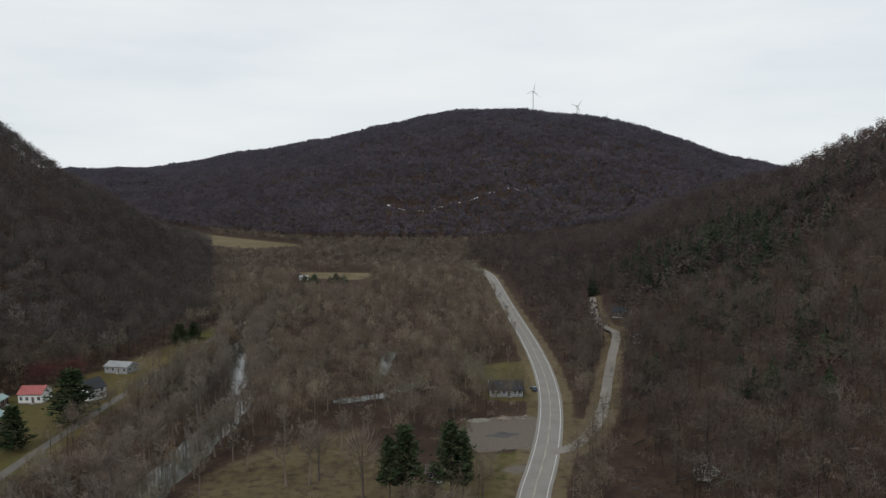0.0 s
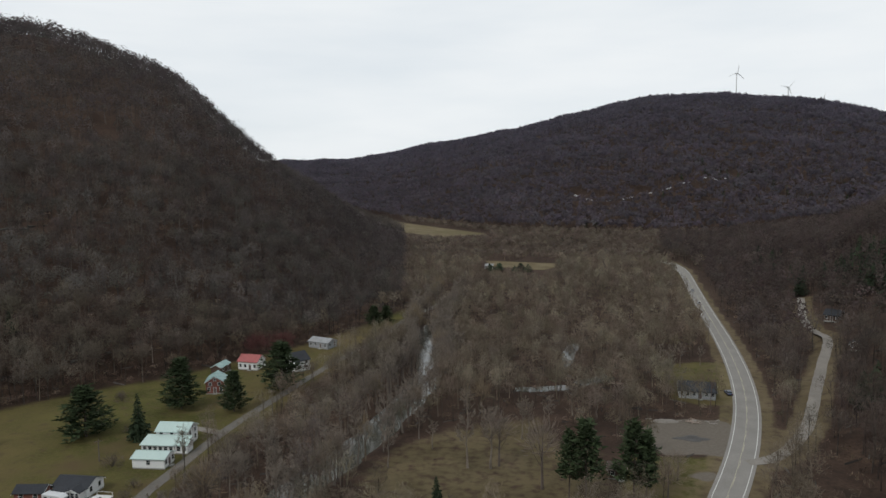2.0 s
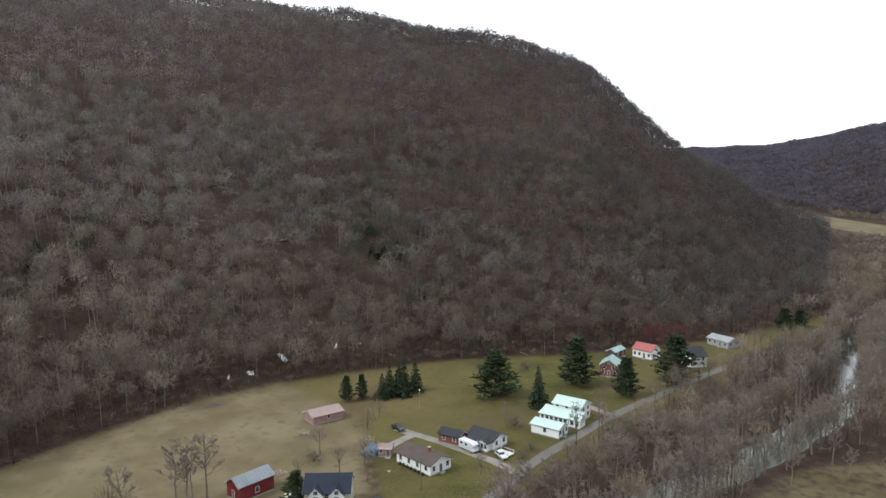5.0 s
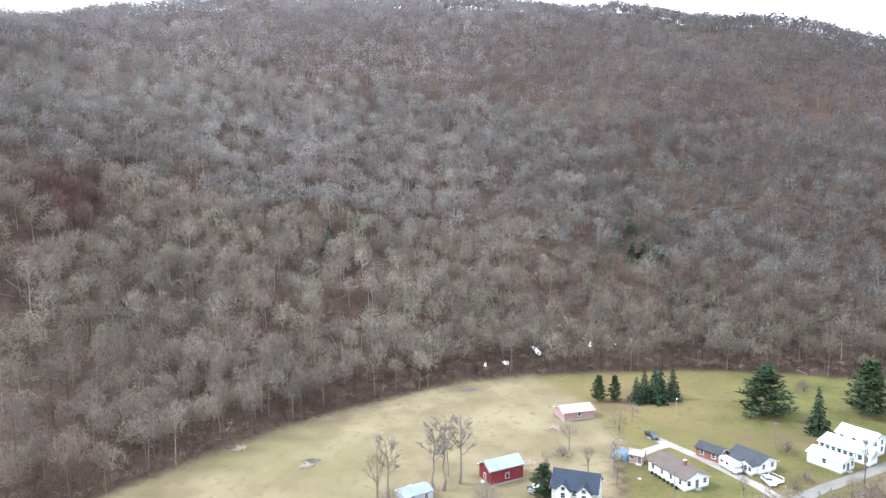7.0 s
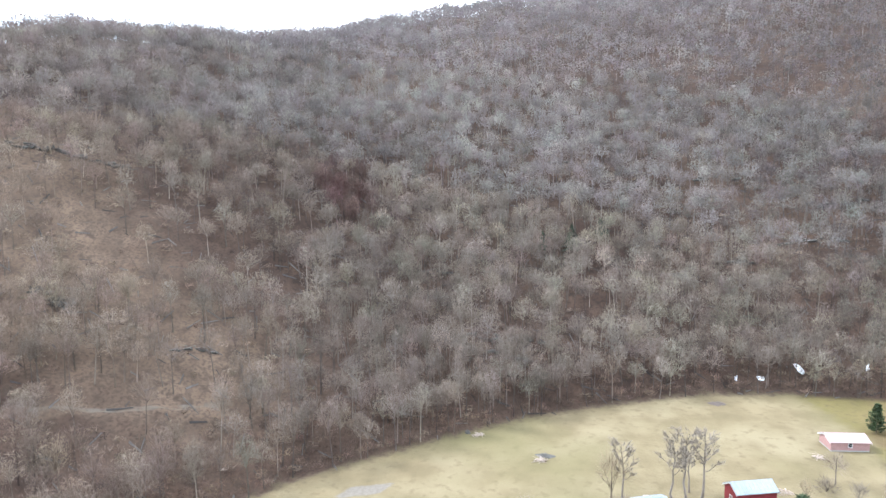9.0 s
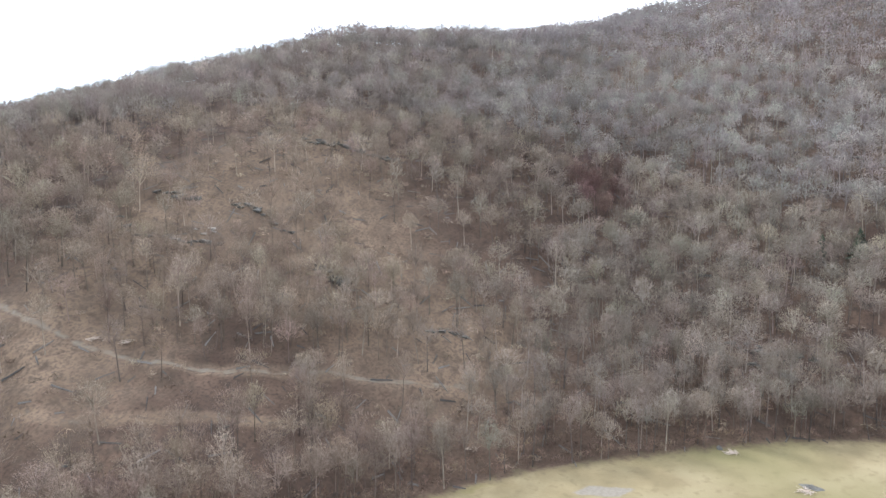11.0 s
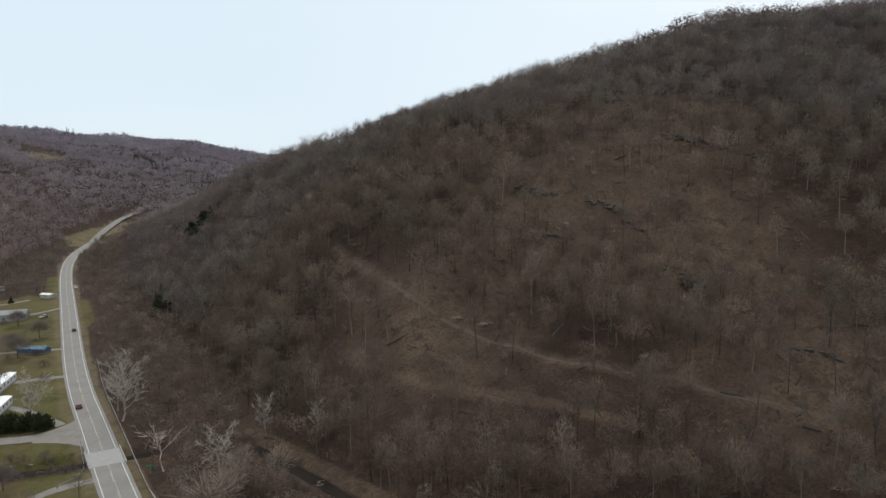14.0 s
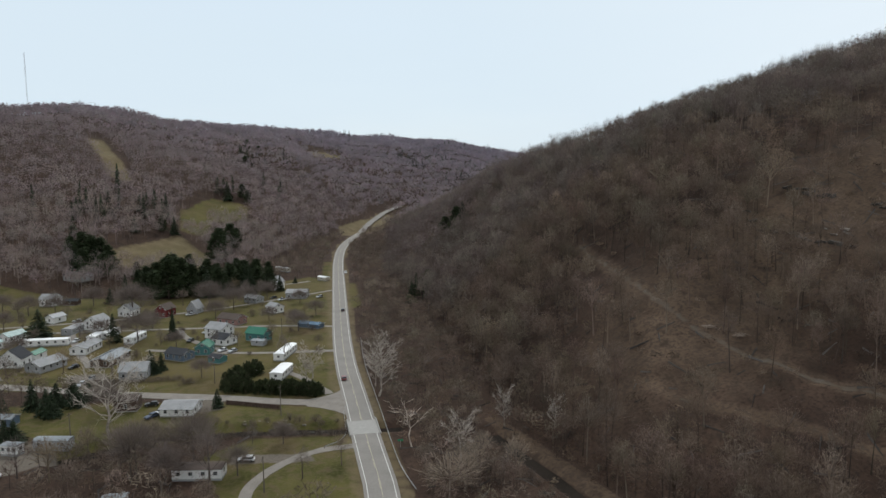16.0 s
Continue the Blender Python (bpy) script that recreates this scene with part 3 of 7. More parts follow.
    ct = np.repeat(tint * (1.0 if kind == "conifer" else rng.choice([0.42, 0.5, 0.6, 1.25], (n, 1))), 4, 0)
    return tv.reshape(-1, 3), idx.reshape(-1, 3), ct, tw, np.arange(len(tw)).reshape(-1, 3), cw, kind


def wood(name, sets, label):
    """One stand of far woods from several sets of trees: trunks and twigs."""
    top = tagged(new(name), label, "woods", kind="stuff")
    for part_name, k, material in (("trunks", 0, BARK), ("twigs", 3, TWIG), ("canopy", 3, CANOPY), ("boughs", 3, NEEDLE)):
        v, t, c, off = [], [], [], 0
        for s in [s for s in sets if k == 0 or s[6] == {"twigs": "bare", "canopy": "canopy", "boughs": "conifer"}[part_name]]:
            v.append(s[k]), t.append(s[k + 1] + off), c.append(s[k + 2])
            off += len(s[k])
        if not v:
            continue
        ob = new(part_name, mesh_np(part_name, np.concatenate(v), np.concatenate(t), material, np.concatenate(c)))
        ob.parent = top
        tagged(ob, kind="stuff")
    return top


ROADS = [(HW, 9.5), (LANE_EAST, 5.5), (LANE_WEST, 4.5), (LANE_SOUTH, 5.0), (RIVER, 7.5), (RIVER_FAR, 3.0), (POND, 3.0), (POND_2, 3.0), (POND_3, 3.5), (BROOK, 3.5), (BROOK_2, 4)] + [(d, 3.5) for d in DRIVES]
OPEN_LAND = [HAY_FIELD, WEST_LAWN, PARK] + LAWNS + HAY_PATCHES + LOTS


SNOW_ROAD = [(-89, 1153), (-59, 1123), (-22, 1107), (14, 1119), (61, 1136), (109, 1158), (167, 1225)]


FIELD_VIEW = [(-128, 600), (-60, 612), (-52, 500), (-104, 492)]
FAR_FIELD_VIEW = [(-330, 960), (-187, 935), (-165, 840), (-215, 800), (-290, 850)]


def woodland(x, y, edge=2.0):
    """True where woods may grow."""
    ok = np.ones(len(x), bool)
    for p in OPEN_LAND:
        ok &= ~inside(x, y, p)
    for line, w in ROADS:
        ok &= seg_dist(x, y, line) > w
    return ok


def azimuth(x, y):
    a = np.degrees(np.arctan2(-x, y))
    return np.where(a < -100, a + 360, a)


def in_hill(x, y, i):
    """How far up the hill's slope: below 0 before the foot, 1 on the ridge; and the ridge's height."""
    grid, (foot, ridge, high) = HILLS[i]
    a = azimuth(x, y)
    if i == 3:
        a = np.degrees(np.arctan2(-x, y))
    f, d, h = np.interp(a, grid, foot), np.interp(a, grid, ridge), np.interp(a, grid, high)
    return (np.hypot(x, y) - f) / (d - f), h


def build_woods():
    rng = np.random.RandomState(11)
    # west hill
    sets = []
    for r0, r1, step, twigs, width, crown in ((0, 235, 4.6, 330, 0.075, 3.7), (235, 330, 5.2, 270, 0.105, 4.2), (330, 480, 5.9, 190, 0.155, 4.5), (480, 720, 7.0, 60, 0.55, 4.9), (720, 1250, 8.2, 34, 0.95, 5.4)):
        x, y = poisson(-1150, 20, -820, 1100, step, rng)
        r, a = np.hypot(x, y), azimuth(x, y)
        k = (r >= r0) & (r < r1) & (a > 12) & (a < 166)
        x, y = x[k], y[k]
        u, h = in_hill(x, y, 0)
        k = (u > -0.01) & (u < 1.22) & (h > 1.0)
        x, y = x[k], y[k]
        k = woodland(x, y) & (rng.uniform(0, 1, len(x)) < np.where(seg_dist(x, y, CLEARED) < 55, 0.56, 0.90) + 0.22 * wave(x, y, 120, 21)) 
        for line in (HILL_TRACK, LOWER_TRACK, UPPER_TRACK):
            k &= seg_dist(x, y, line) > 3.6
            for near in (1.05, 1.11):
                k &= (seg_dist(x * near, y * near, line) > 7) | (rng.uniform(0, 1, len(x)) < 0.4)
        k &= (seg_dist(x * 1.03, y * 1.03, WASHOUT) > 8) | (rng.uniform(0, 1, len(x)) < 0.3)
        x, y = x[k], y[k]
        # twig tone scaled by azimuth: lowest in the north, highest from 72 to 84 degrees
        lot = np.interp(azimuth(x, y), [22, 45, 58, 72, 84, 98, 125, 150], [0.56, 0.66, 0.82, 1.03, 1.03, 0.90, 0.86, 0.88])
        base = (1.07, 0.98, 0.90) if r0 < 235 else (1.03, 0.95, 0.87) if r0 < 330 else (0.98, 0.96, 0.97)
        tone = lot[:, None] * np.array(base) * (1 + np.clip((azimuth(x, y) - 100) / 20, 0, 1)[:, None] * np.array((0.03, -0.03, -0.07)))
        crest = (in_hill(x, y, 0)[0] > 0.9) & (r0 >= 480)
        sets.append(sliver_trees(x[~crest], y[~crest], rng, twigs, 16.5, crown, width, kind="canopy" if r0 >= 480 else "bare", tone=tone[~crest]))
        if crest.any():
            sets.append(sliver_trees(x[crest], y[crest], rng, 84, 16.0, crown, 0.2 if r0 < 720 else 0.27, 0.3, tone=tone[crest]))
    # undergrowth along the crest
    x, y = poisson(-1150, 20, -820, 1100, 5.2, rng)
    u, h = in_hill(x, y, 0)
    a = azimuth(x, y)
    k = (u > np.where(a > 90, 0.78, 0.93)) & (u < 0.99) & (h > 1.0) & (a > 25) & (a < 160)
    near = np.hypot(x, y) < 720
    sets.append(sliver_trees(x[k & near], y[k & near], rng, 110, 9.0, 3.4, 0.17, tone=(0.80, 0.77, 0.76)))
    sets.append(sliver_trees(x[k & ~near], y[k & ~near], rng, 50, 6.0, 3.4, 0.26, tone=(0.84, 0.83, 0.86)))
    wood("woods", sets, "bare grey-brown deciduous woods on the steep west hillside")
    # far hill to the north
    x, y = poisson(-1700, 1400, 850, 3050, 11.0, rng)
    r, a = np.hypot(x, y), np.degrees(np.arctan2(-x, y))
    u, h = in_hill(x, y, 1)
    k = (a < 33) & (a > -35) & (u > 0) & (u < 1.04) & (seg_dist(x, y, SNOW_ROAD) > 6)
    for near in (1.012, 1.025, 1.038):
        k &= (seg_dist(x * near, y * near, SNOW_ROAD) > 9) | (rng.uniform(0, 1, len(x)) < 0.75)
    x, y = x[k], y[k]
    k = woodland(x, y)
    # bluish haze of distance is put into the twig tone, stronger towards the ridge
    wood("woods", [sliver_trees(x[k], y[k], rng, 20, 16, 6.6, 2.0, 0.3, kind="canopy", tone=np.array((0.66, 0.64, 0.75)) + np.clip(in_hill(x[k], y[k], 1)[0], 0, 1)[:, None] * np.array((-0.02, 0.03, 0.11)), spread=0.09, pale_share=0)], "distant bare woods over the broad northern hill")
    # east slope
    sets = []
    for r0, r1, step, twigs, width in ((120, 330, 5.4, 200, 0.085), (330, 900, 6.6, 50, 0.6)):
        x, y = poisson(-20, 560, 100, 900, step, rng)
        r, a = np.hypot(x, y), np.degrees(np.arctan2(-x, y))
        u, h = in_hill(x, y, 3)
        k = (r >= r0) & (r < r1) & (a > -37) & (a < -2.5) & (u > 0.0) & (u < 1.1)
        x, y = x[k], y[k]
        k = woodland(x, y)
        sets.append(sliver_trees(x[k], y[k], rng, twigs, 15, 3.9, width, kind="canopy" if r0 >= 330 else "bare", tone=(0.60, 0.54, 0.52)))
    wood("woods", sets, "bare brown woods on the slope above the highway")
    # southern hills
    sets = []
    for r0, r1, step, twigs, width, crown in ((380, 640, 6.6, 120, 0.17, 4.3), (640, 950, 7.4, 56, 0.5, 4.8), (950, 2300, 11.0, 26, 1.4, 6.8)):
        x, y = poisson(-1400, 420, -2300, -350, step, rng)
        r, a = np.hypot(x, y), azimuth(x, y)
        u, h = in_hill(x, y, 2)
        k = (r >= r0) & (r < r1) & (a > 146) & (a < 194) & (u > 0) & (u < 1.05)
        x, y = x[k], y[k]
        k = woodland(x, y)
        # haze is put into the colour: the tone turns bluer from 700 m out
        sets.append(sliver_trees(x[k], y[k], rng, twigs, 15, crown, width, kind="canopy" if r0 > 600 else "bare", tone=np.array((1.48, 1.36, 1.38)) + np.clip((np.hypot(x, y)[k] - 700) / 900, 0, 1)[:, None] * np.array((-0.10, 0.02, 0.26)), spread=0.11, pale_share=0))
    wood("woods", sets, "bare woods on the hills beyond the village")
    # valley floor
    sets = []
    for r0, r1, step, twigs, width in ((140, 330, 5.2, 190, 0.085), (330, 600, 6.0, 90, 0.2), (600, 1400, 8.0, 32, 0.8)):
        x, y = poisson(-620, 120, 100, 1400, step, rng)
        r, a = np.hypot(x, y), np.degrees(np.arctan2(-x, y))
        u0, h0 = in_hill(x, y, 0)
        u3, h3 = in_hill(x, y, 3)
        u1, h1 = in_hill(x, y, 1)
        k = (r >= r0) & (r < r1) & (a > -14) & (a < 62) & ((u0 < 0) | (h0 <= 1)) & ((u3 < 0) | (h3 < 0.5)) & (u1 < 0)
        x, y = x[k], y[k]
        k = woodland(x, y) & (rng.uniform(0, 1, len(x)) < np.where((x < -88) & (x > -122) & (y < 240), 0.3, 0.85) + 0.3 * wave(x, y, 60, 33)) & ~inside(x, y, FIELD_VIEW) & ~inside(x, y, FAR_FIELD_VIEW)
        sets.append(sliver_trees(x[k], y[k], rng, twigs, 14 if r0 < 600 else 10, 3.1 if r0 < 600 else 3.6, width, kind="canopy" if r0 >= 600 else "bare", tone=(0.98, 0.90, 0.76)))
    wood("woods", sets, "bare brown riverside woods on the valley floor")
    sets = []
    x, y = poisson(-330, 120, -950, -100, 6.5, rng)
    a = azimuth(x, y)
    u0, h0 = in_hill(x, y, 0)
    u2, h2 = in_hill(x, y, 2)
    k = (a > 100) & (a < 192) & (seg_dist(x * 1.05, y * 1.05, BROOK) > 9) & ((u0 < 0) | (h0 <= 1)) & (u2 < 0) & (np.hypot(x, y) > 145) & woodland(x, y)
    sets.append(sliver_trees(x[k], y[k], rng, 90, 9, 3.2, 0.15, tone=(0.92, 0.82, 0.73)))
    wood("woods", sets, "bare brown scrub woods beside the village and highway")

    # thickets along the foot of the west hill
    x, y = poisson(-300, 20, -330, 420, 2.6, rng)
    u, h = in_hill(x, y, 0)
    k = (u > -0.03) & (u < 0.035) & (h > 20) & woodland(x, y) & (rng.uniform(0, 1, len(x)) < 0.75)
    wood("brush", [sliver_trees(x[k], y[k], rng, 40, 4.2, 1.7, 0.09, 0.12, tone=(0.72, 0.56, 0.48), spread=0.25)], "low red-brown thicket along the foot of the hill")
    # saplings and brush under the trees, and fallen logs
    x, y = poisson(-420, 330, -420, 430, 5.0, rng)
    r, a = np.hypot(x, y), azimuth(x, y)
    k = (r > 145) & (r < 430) & (a > -36) & (a < 192) & woodland(x, y) & (rng.uniform(0, 1, len(x)) < 0.5 + 0.4 * wave(x, y, 45, 51))
    k &= (seg_dist(x, y, HILL_TRACK) > 3) & (seg_dist(x, y, LOWER_TRACK) > 3)
    wood("brush", [sliver_trees(x[k], y[k], rng, 22, 3.2, 1.9, 0.16, 0.12, tone=(0.8, 0.68, 0.58), spread=0.3)], "low bare brush and saplings on the woodland floor")
    x, y = poisson(-420, 330, -420, 430, 7.0, rng)
    r, a = np.hypot(x, y), azimuth(x, y)
    k = (r > 145) & (r < 430) & (a > -36) & (a < 192) & woodland(x, y) & (rng.uniform(0, 1, len(x)) < 0.55)
    x, y = x[k], y[k]
    n, ang, ln = len(x), rng.uniform(0, 3.14, k.sum()), rng.uniform(0.8, 3.2, k.sum())
    dx, dy, q = np.cos(ang) * ln, np.sin(ang) * ln, rng.uniform(0.14, 0.3, k.sum())
    p0 = np.stack([x - dx, y - dy, height(x - dx, y - dy)], -1)
    p1 = np.stack([x + dx, y + dy, height(x + dx, y + dy)], -1)
    side = np.stack([-np.sin(ang) * q, np.cos(ang) * q, 0 * q], -1)
    up = np.stack([0 * q, 0 * q, 2 * q], -1)
    v = np.stack([p0 - side, p0 + side, p0 + up, p1 - side * 0.5, p1 + side * 0.5, p1 + up * 0.6], 1).reshape(-1, 3)
    t = np.array([[0, 1, 4], [0, 4, 3], [1, 2, 5], [1, 5, 4], [2, 0, 3], [2, 3, 5], [0, 2, 1], [3, 4, 5]])
    tri = ((np.arange(n) * 6)[:, None, None] + t[None]).reshape(-1, 3)
    col = np.repeat(rng.uniform(0.2, 0.85, (n, 1)) * np.ones((1, 3)), 6, 0)
    tagged(new("fallen_logs", mesh_np("fallen_logs", v, tri, BARK, col)), "fallen logs lying in the leaf litter", "logs", kind="stuff")


build_woods()
# ---- single trees ----
def part(name, me, parent, label="", at=None):
    """One mesh as a part of a thing."""
    ob = new(name, me)
    ob.parent = parent
    if at is not None:
        ob.matrix_basis = at
    return tagged(ob, label, kind="stuff" if name in ("crown", "twigs", "foliage") else "")


class Shape:
    """Collects triangles for one part."""

    def __init__(self):
        self.v, self.t, self.n = [], [], 0

    def add(self, v, t):
        v = np.asarray(v, float)
        self.v.append(v)
        self.t.append(np.asarray(t, int) + self.n)
        self.n += len(v)

    def tube(self, pts, radii, sides):
        pts = np.asarray(pts, float)
        k, ang = len(pts), np.arange(sides) * 2 * np.pi / sides
        d = np.gradient(pts, axis=0)
        d /= np.linalg.norm(d, axis=1)[:, None] + 1e-9
        ref = np.where(np.abs(d[:, 2:3]) > 0.9, np.array([[1.0, 0, 0]]), np.array([[0, 0, 1.0]]))
        a = np.cross(d, ref)
        a /= np.linalg.norm(a, axis=1)[:, None] + 1e-9
        b = np.cross(d, a)
        r = np.asarray(radii, float)[:, None, None]
        v = (pts[:, None] + r * (a[:, None] * np.cos(ang)[None, :, None] + b[:, None] * np.sin(ang)[None, :, None])).reshape(-1, 3)
        t = []
        for i in range(k - 1):
            for j in range(sides):
                j2 = (j + 1) % sides
                t += [(i * sides + j, i * sides + j2, (i + 1) * sides + j2), (i * sides + j, (i + 1) * sides + j2, (i + 1) * sides + j)]
        self.add(v, t)

    def blade(self, p0, p1, w, rng):
        side = np.cross(p1 - p0, rng.normal(0, 1, 3))
        side *= 0.5 * w / (np.linalg.norm(side) + 1e-9)
        self.add([p0 - side, p0 + side, p1], [(0, 1, 2)])

    def mesh(self, name, material, color=(1, 1, 1)):
        v = np.concatenate(self.v)
        return mesh_np(name, v, np.concatenate(self.t), material, np.tile(color, (len(v), 1)))


def bare_tree(seed, tall, wide, tone=(1, 1, 1), limbs=14, low=0.28, gnarl=0.12, twigs=9, name="bare_tree"):
    """A leafless tree at the origin: trunk with limbs, and a crown of branches and twigs."""
    rng = np.random.RandomState(seed)
    wood_shape, crown = Shape(), Shape()
    k = 7
    z = np.linspace(0, 0.86 * tall, k)
    bend = np.cumsum(rng.normal(0, 0.018 * tall * gnarl / 0.12, (k, 2)), axis=0)
    bend[0] = 0
    trunk = np.c_[bend, z]
    rad = 0.017 * tall * (1 - 0.85 * np.linspace(0, 1, k)) * np.r_[1.35, np.ones(k - 1)]
    wood_shape.tube(trunk, rad, 6)
    for i in range(limbs):
        f = low + (0.94 - low) * (i + rng.uniform(0, 0.8)) / limbs
        base = np.array([np.interp(f * 0.86 * tall, z, trunk[:, j]) for j in range(3)])
        a = i * 2.4 + rng.uniform(-0.5, 0.5)
        reach = wide * math.sqrt(max(0.08, 1 - ((f - 0.55) / 0.52) ** 2)) * rng.uniform(0.75, 1.15)
        up = reach * rng.uniform(0.35, 0.95) + 0.06 * tall
        pts = [base]
        for s in (0.35, 0.7, 1.0):
            aa = a + rng.normal(0, gnarl * 1.6)
            pts.append(base + np.array([math.cos(aa) * reach * s, math.sin(aa) * reach * s, up * s ** 1.25 + rng.normal(0, gnarl * 1.5)]))
        r0 = 0.0062 * tall * (1.15 - 0.6 * f) * (1.5 if min(tone) > 1.9 else 1.0)
        wood_shape.tube(pts, [r0, r0 * 0.7, r0 * 0.42, 0.03], 4)
        pts = np.array(pts)
        for j in range(7):
            s = rng.uniform(0.25, 1.0) * 3
            q = np.array([np.interp(s, range(4), pts[:, c]) for c in range(3)])
            d = np.array([math.cos(a + rng.normal(0, 0.9)), math.sin(a + rng.normal(0, 0.9)), rng.uniform(0.1, 1.1)])
            ln = wide * rng.uniform(0.28, 0.5)
            e = q + d / np.linalg.norm(d) * ln
            crown.blade(q, e, 0.11, rng)
            for _ in range(twigs):
                q2 = q + (e - q) * rng.uniform(0.25, 1)
                d2 = (e - q) / ln + rng.normal(0, 0.6, 3) + (0, 0, 0.35)
                crown.blade(q2, q2 + d2 / np.linalg.norm(d2) * wide * rng.uniform(0.18, 0.42), 0.085, rng)
    top = tagged(new(name), "", "tree")
    part("trunk", wood_shape.mesh("trunk", BARK, tone), top)
    part("crown", crown.mesh("crown", TWIG, np.array(tone) * 0.95), top)
    return top


def crown_tree(seed, tall, wide, tone=(1, 1, 1), twigs=460, low=0.38, name="bare_tree", fine=0.085):
    """A leafless tree with a full rounded crown: trunk with limbs, and sprays of twigs ending on the crown's outline."""
    rng = np.random.RandomState(seed)
    stem, crown = Shape(), Shape()
    mid = np.array([0, 0, (0.99 - low) * tall])
    stem.tube([(0, 0, 0), (0.12, 0.05, tall * 0.4), (0, 0.1, tall * 0.8)], [0.02 * tall, 0.013 * tall, 0.04], 6)
    for i in range(11):
        a, sz = i * 2.4 + rng.uniform(-0.4, 0.4), rng.uniform(-0.25, 0.85)
        fl = math.sqrt(1 - sz * sz)
        e = mid + np.array([math.cos(a) * fl * wide, math.sin(a) * fl * wide, sz * low * tall]) * 0.8
        f = rng.uniform(0.25, 0.6)
        q = np.array([0.05, 0.05, f * tall])
        stem.tube([q, q * 0.45 + e * 0.55 - (0, 0, 0.05 * tall), e], [0.006 * tall, 0.004 * tall, 0.02], 4)
    n = twigs
    a, sz = rng.uniform(0, 6.283, n), rng.uniform(-0.5, 1.0, n)
    fl = np.sqrt(1 - sz * sz)
    lump = 1 + 0.16 * np.sin(3 * a + seed) + 0.12 * np.sin(5 * sz + seed)
    d = np.stack([np.cos(a) * fl * wide, np.sin(a) * fl * wide, sz * low * tall], -1) * lump[:, None]
    s0 = rng.uniform(0.25, 0.84, n)
    s1 = np.minimum(s0 + rng.uniform(0.2, 0.45, n), 1.06)
    jit = rng.normal(0, 0.15, (n, 3)) * wide
    p0, p1 = mid + d * s0[:, None] + jit * 0.6 - (0, 0, 0.02 * tall), mid + d * s1[:, None] + jit + (0, 0, 0.03 * tall)
    side = np.cross(p1 - p0, rng.normal(0, 1, (n, 3)))
    side *= (0.5 * fine * rng.uniform(0.6, 1.5, n) / (np.linalg.norm(side, axis=1) + 1e-6))[:, None]
    crown.add(np.stack([p0 - side, p0 + side, p1], 1).reshape(-1, 3), np.arange(3 * n).reshape(-1, 3))
    top = tagged(new(name), "", "tree")
    part("trunk", stem.mesh("trunk", BARK, np.array(tone) * 0.75), top)
    part("crown", crown.mesh("crown", TWIG, tone), top)
    return top


def pine_tree(seed, tall, wide, start=0.08, whorls=19, name="pine_tree", tufts=27):
    """A white pine: a straight trunk and tiers of tufted boughs with gaps between them."""
    rng = np.random.RandomState(seed)
    stem, crown = Shape(), Shape()
    stem.tube([(0, 0, 0), (0.1, 0, tall * 0.5), (0, 0.1, tall * 0.97)], [0.016 * tall, 0.011 * tall, 0.02], 6)
    for i in range(whorls):
        f = start + (0.98 - start) * i / (whorls - 1)
        for j in range(5):
            a = j * 1.257 + rng.uniform(0, 1.2) + i
            reach = wide * min(1.0, 1.18 * (1 - f) ** 0.62 + 0.05) * rng.uniform(0.55, 1.1)
            p0 = np.array([0, 0, f * tall])
            d = np.array([math.cos(a), math.sin(a), rng.uniform(0.0, 0.4)])
            p1 = p0 + d * reach
            stem.tube([p0, (p0 + p1) / 2, p1], [0.07, 0.05, 0.02], 3)
            for _ in range(tufts):
                q = p0 + (p1 - p0) * rng.uniform(0.22, 1.05) + rng.normal(0, 0.34, 3)
                dd = np.array([math.cos(a + rng.normal(0, 1.0)), math.sin(a + rng.normal(0, 1.0)), rng.uniform(-0.15, 0.7)])
                crown.blade(q, q + dd * rng.uniform(0.7, 1.4), rng.uniform(0.35, 0.75), rng)
    top = tagged(new(name), "", "tree")
    part("trunk", stem.mesh("trunk", BARK, (0.7, 0.6, 0.55)), top)
    part("crown", crown.mesh("crown", NEEDLE, (0.88, 0.90, 0.70)), top)
    return top


def spruce_tree(seed, tall, wide, start=0.06, tone=(0.66, 0.72, 0.66), dense=20, name="spruce_tree"):
    """A spruce: a cone of drooping boughs in many tiers."""
    rng = np.random.RandomState(seed)
    stem, crown = Shape(), Shape()
    stem.tube([(0, 0, 0), (0, 0, tall * 0.98)], [0.014 * tall, 0.015], 5)
    tiers = dense
    for i in range(tiers):
        f = start + (1 - start) * (i + rng.uniform(0, 0.5)) / tiers
        n = int(5 + 6 * (1 - f))
        for j in range(n):
            a = j * 6.283 / n + rng.uniform(0, 0.7)
            reach = wide * (1.03 - f) * rng.uniform(0.7, 1.12) + 0.1
            p0 = np.array([0, 0, f * tall])
            p1 = p0 + np.array([math.cos(a) * reach, math.sin(a) * reach, -0.28 * reach + rng.normal(0, 0.1)])
            crown.blade(p0 + (0, 0, 0.15), p1, 0.45, rng)
            for _ in range(6):
                q = p0 + (p1 - p0) * rng.uniform(0.25, 0.98)
                b = a + rng.choice([-1, 1]) * rng.uniform(0.4, 1.0)
                crown.blade(q, q + np.array([math.cos(b), math.sin(b), -0.35 + rng.normal(0, 0.2)]) * rng.uniform(0.3, 0.55) * (reach * 0.6 + 0.4), 0.5 * (reach / wide) + 0.22, rng)
    top = tagged(new(name), "", "tree")
    part("trunk", stem.mesh("trunk", BARK, (0.6, 0.5, 0.45)), top)
    part("crown", crown.mesh("crown", NEEDLE, tone), top)
    return top


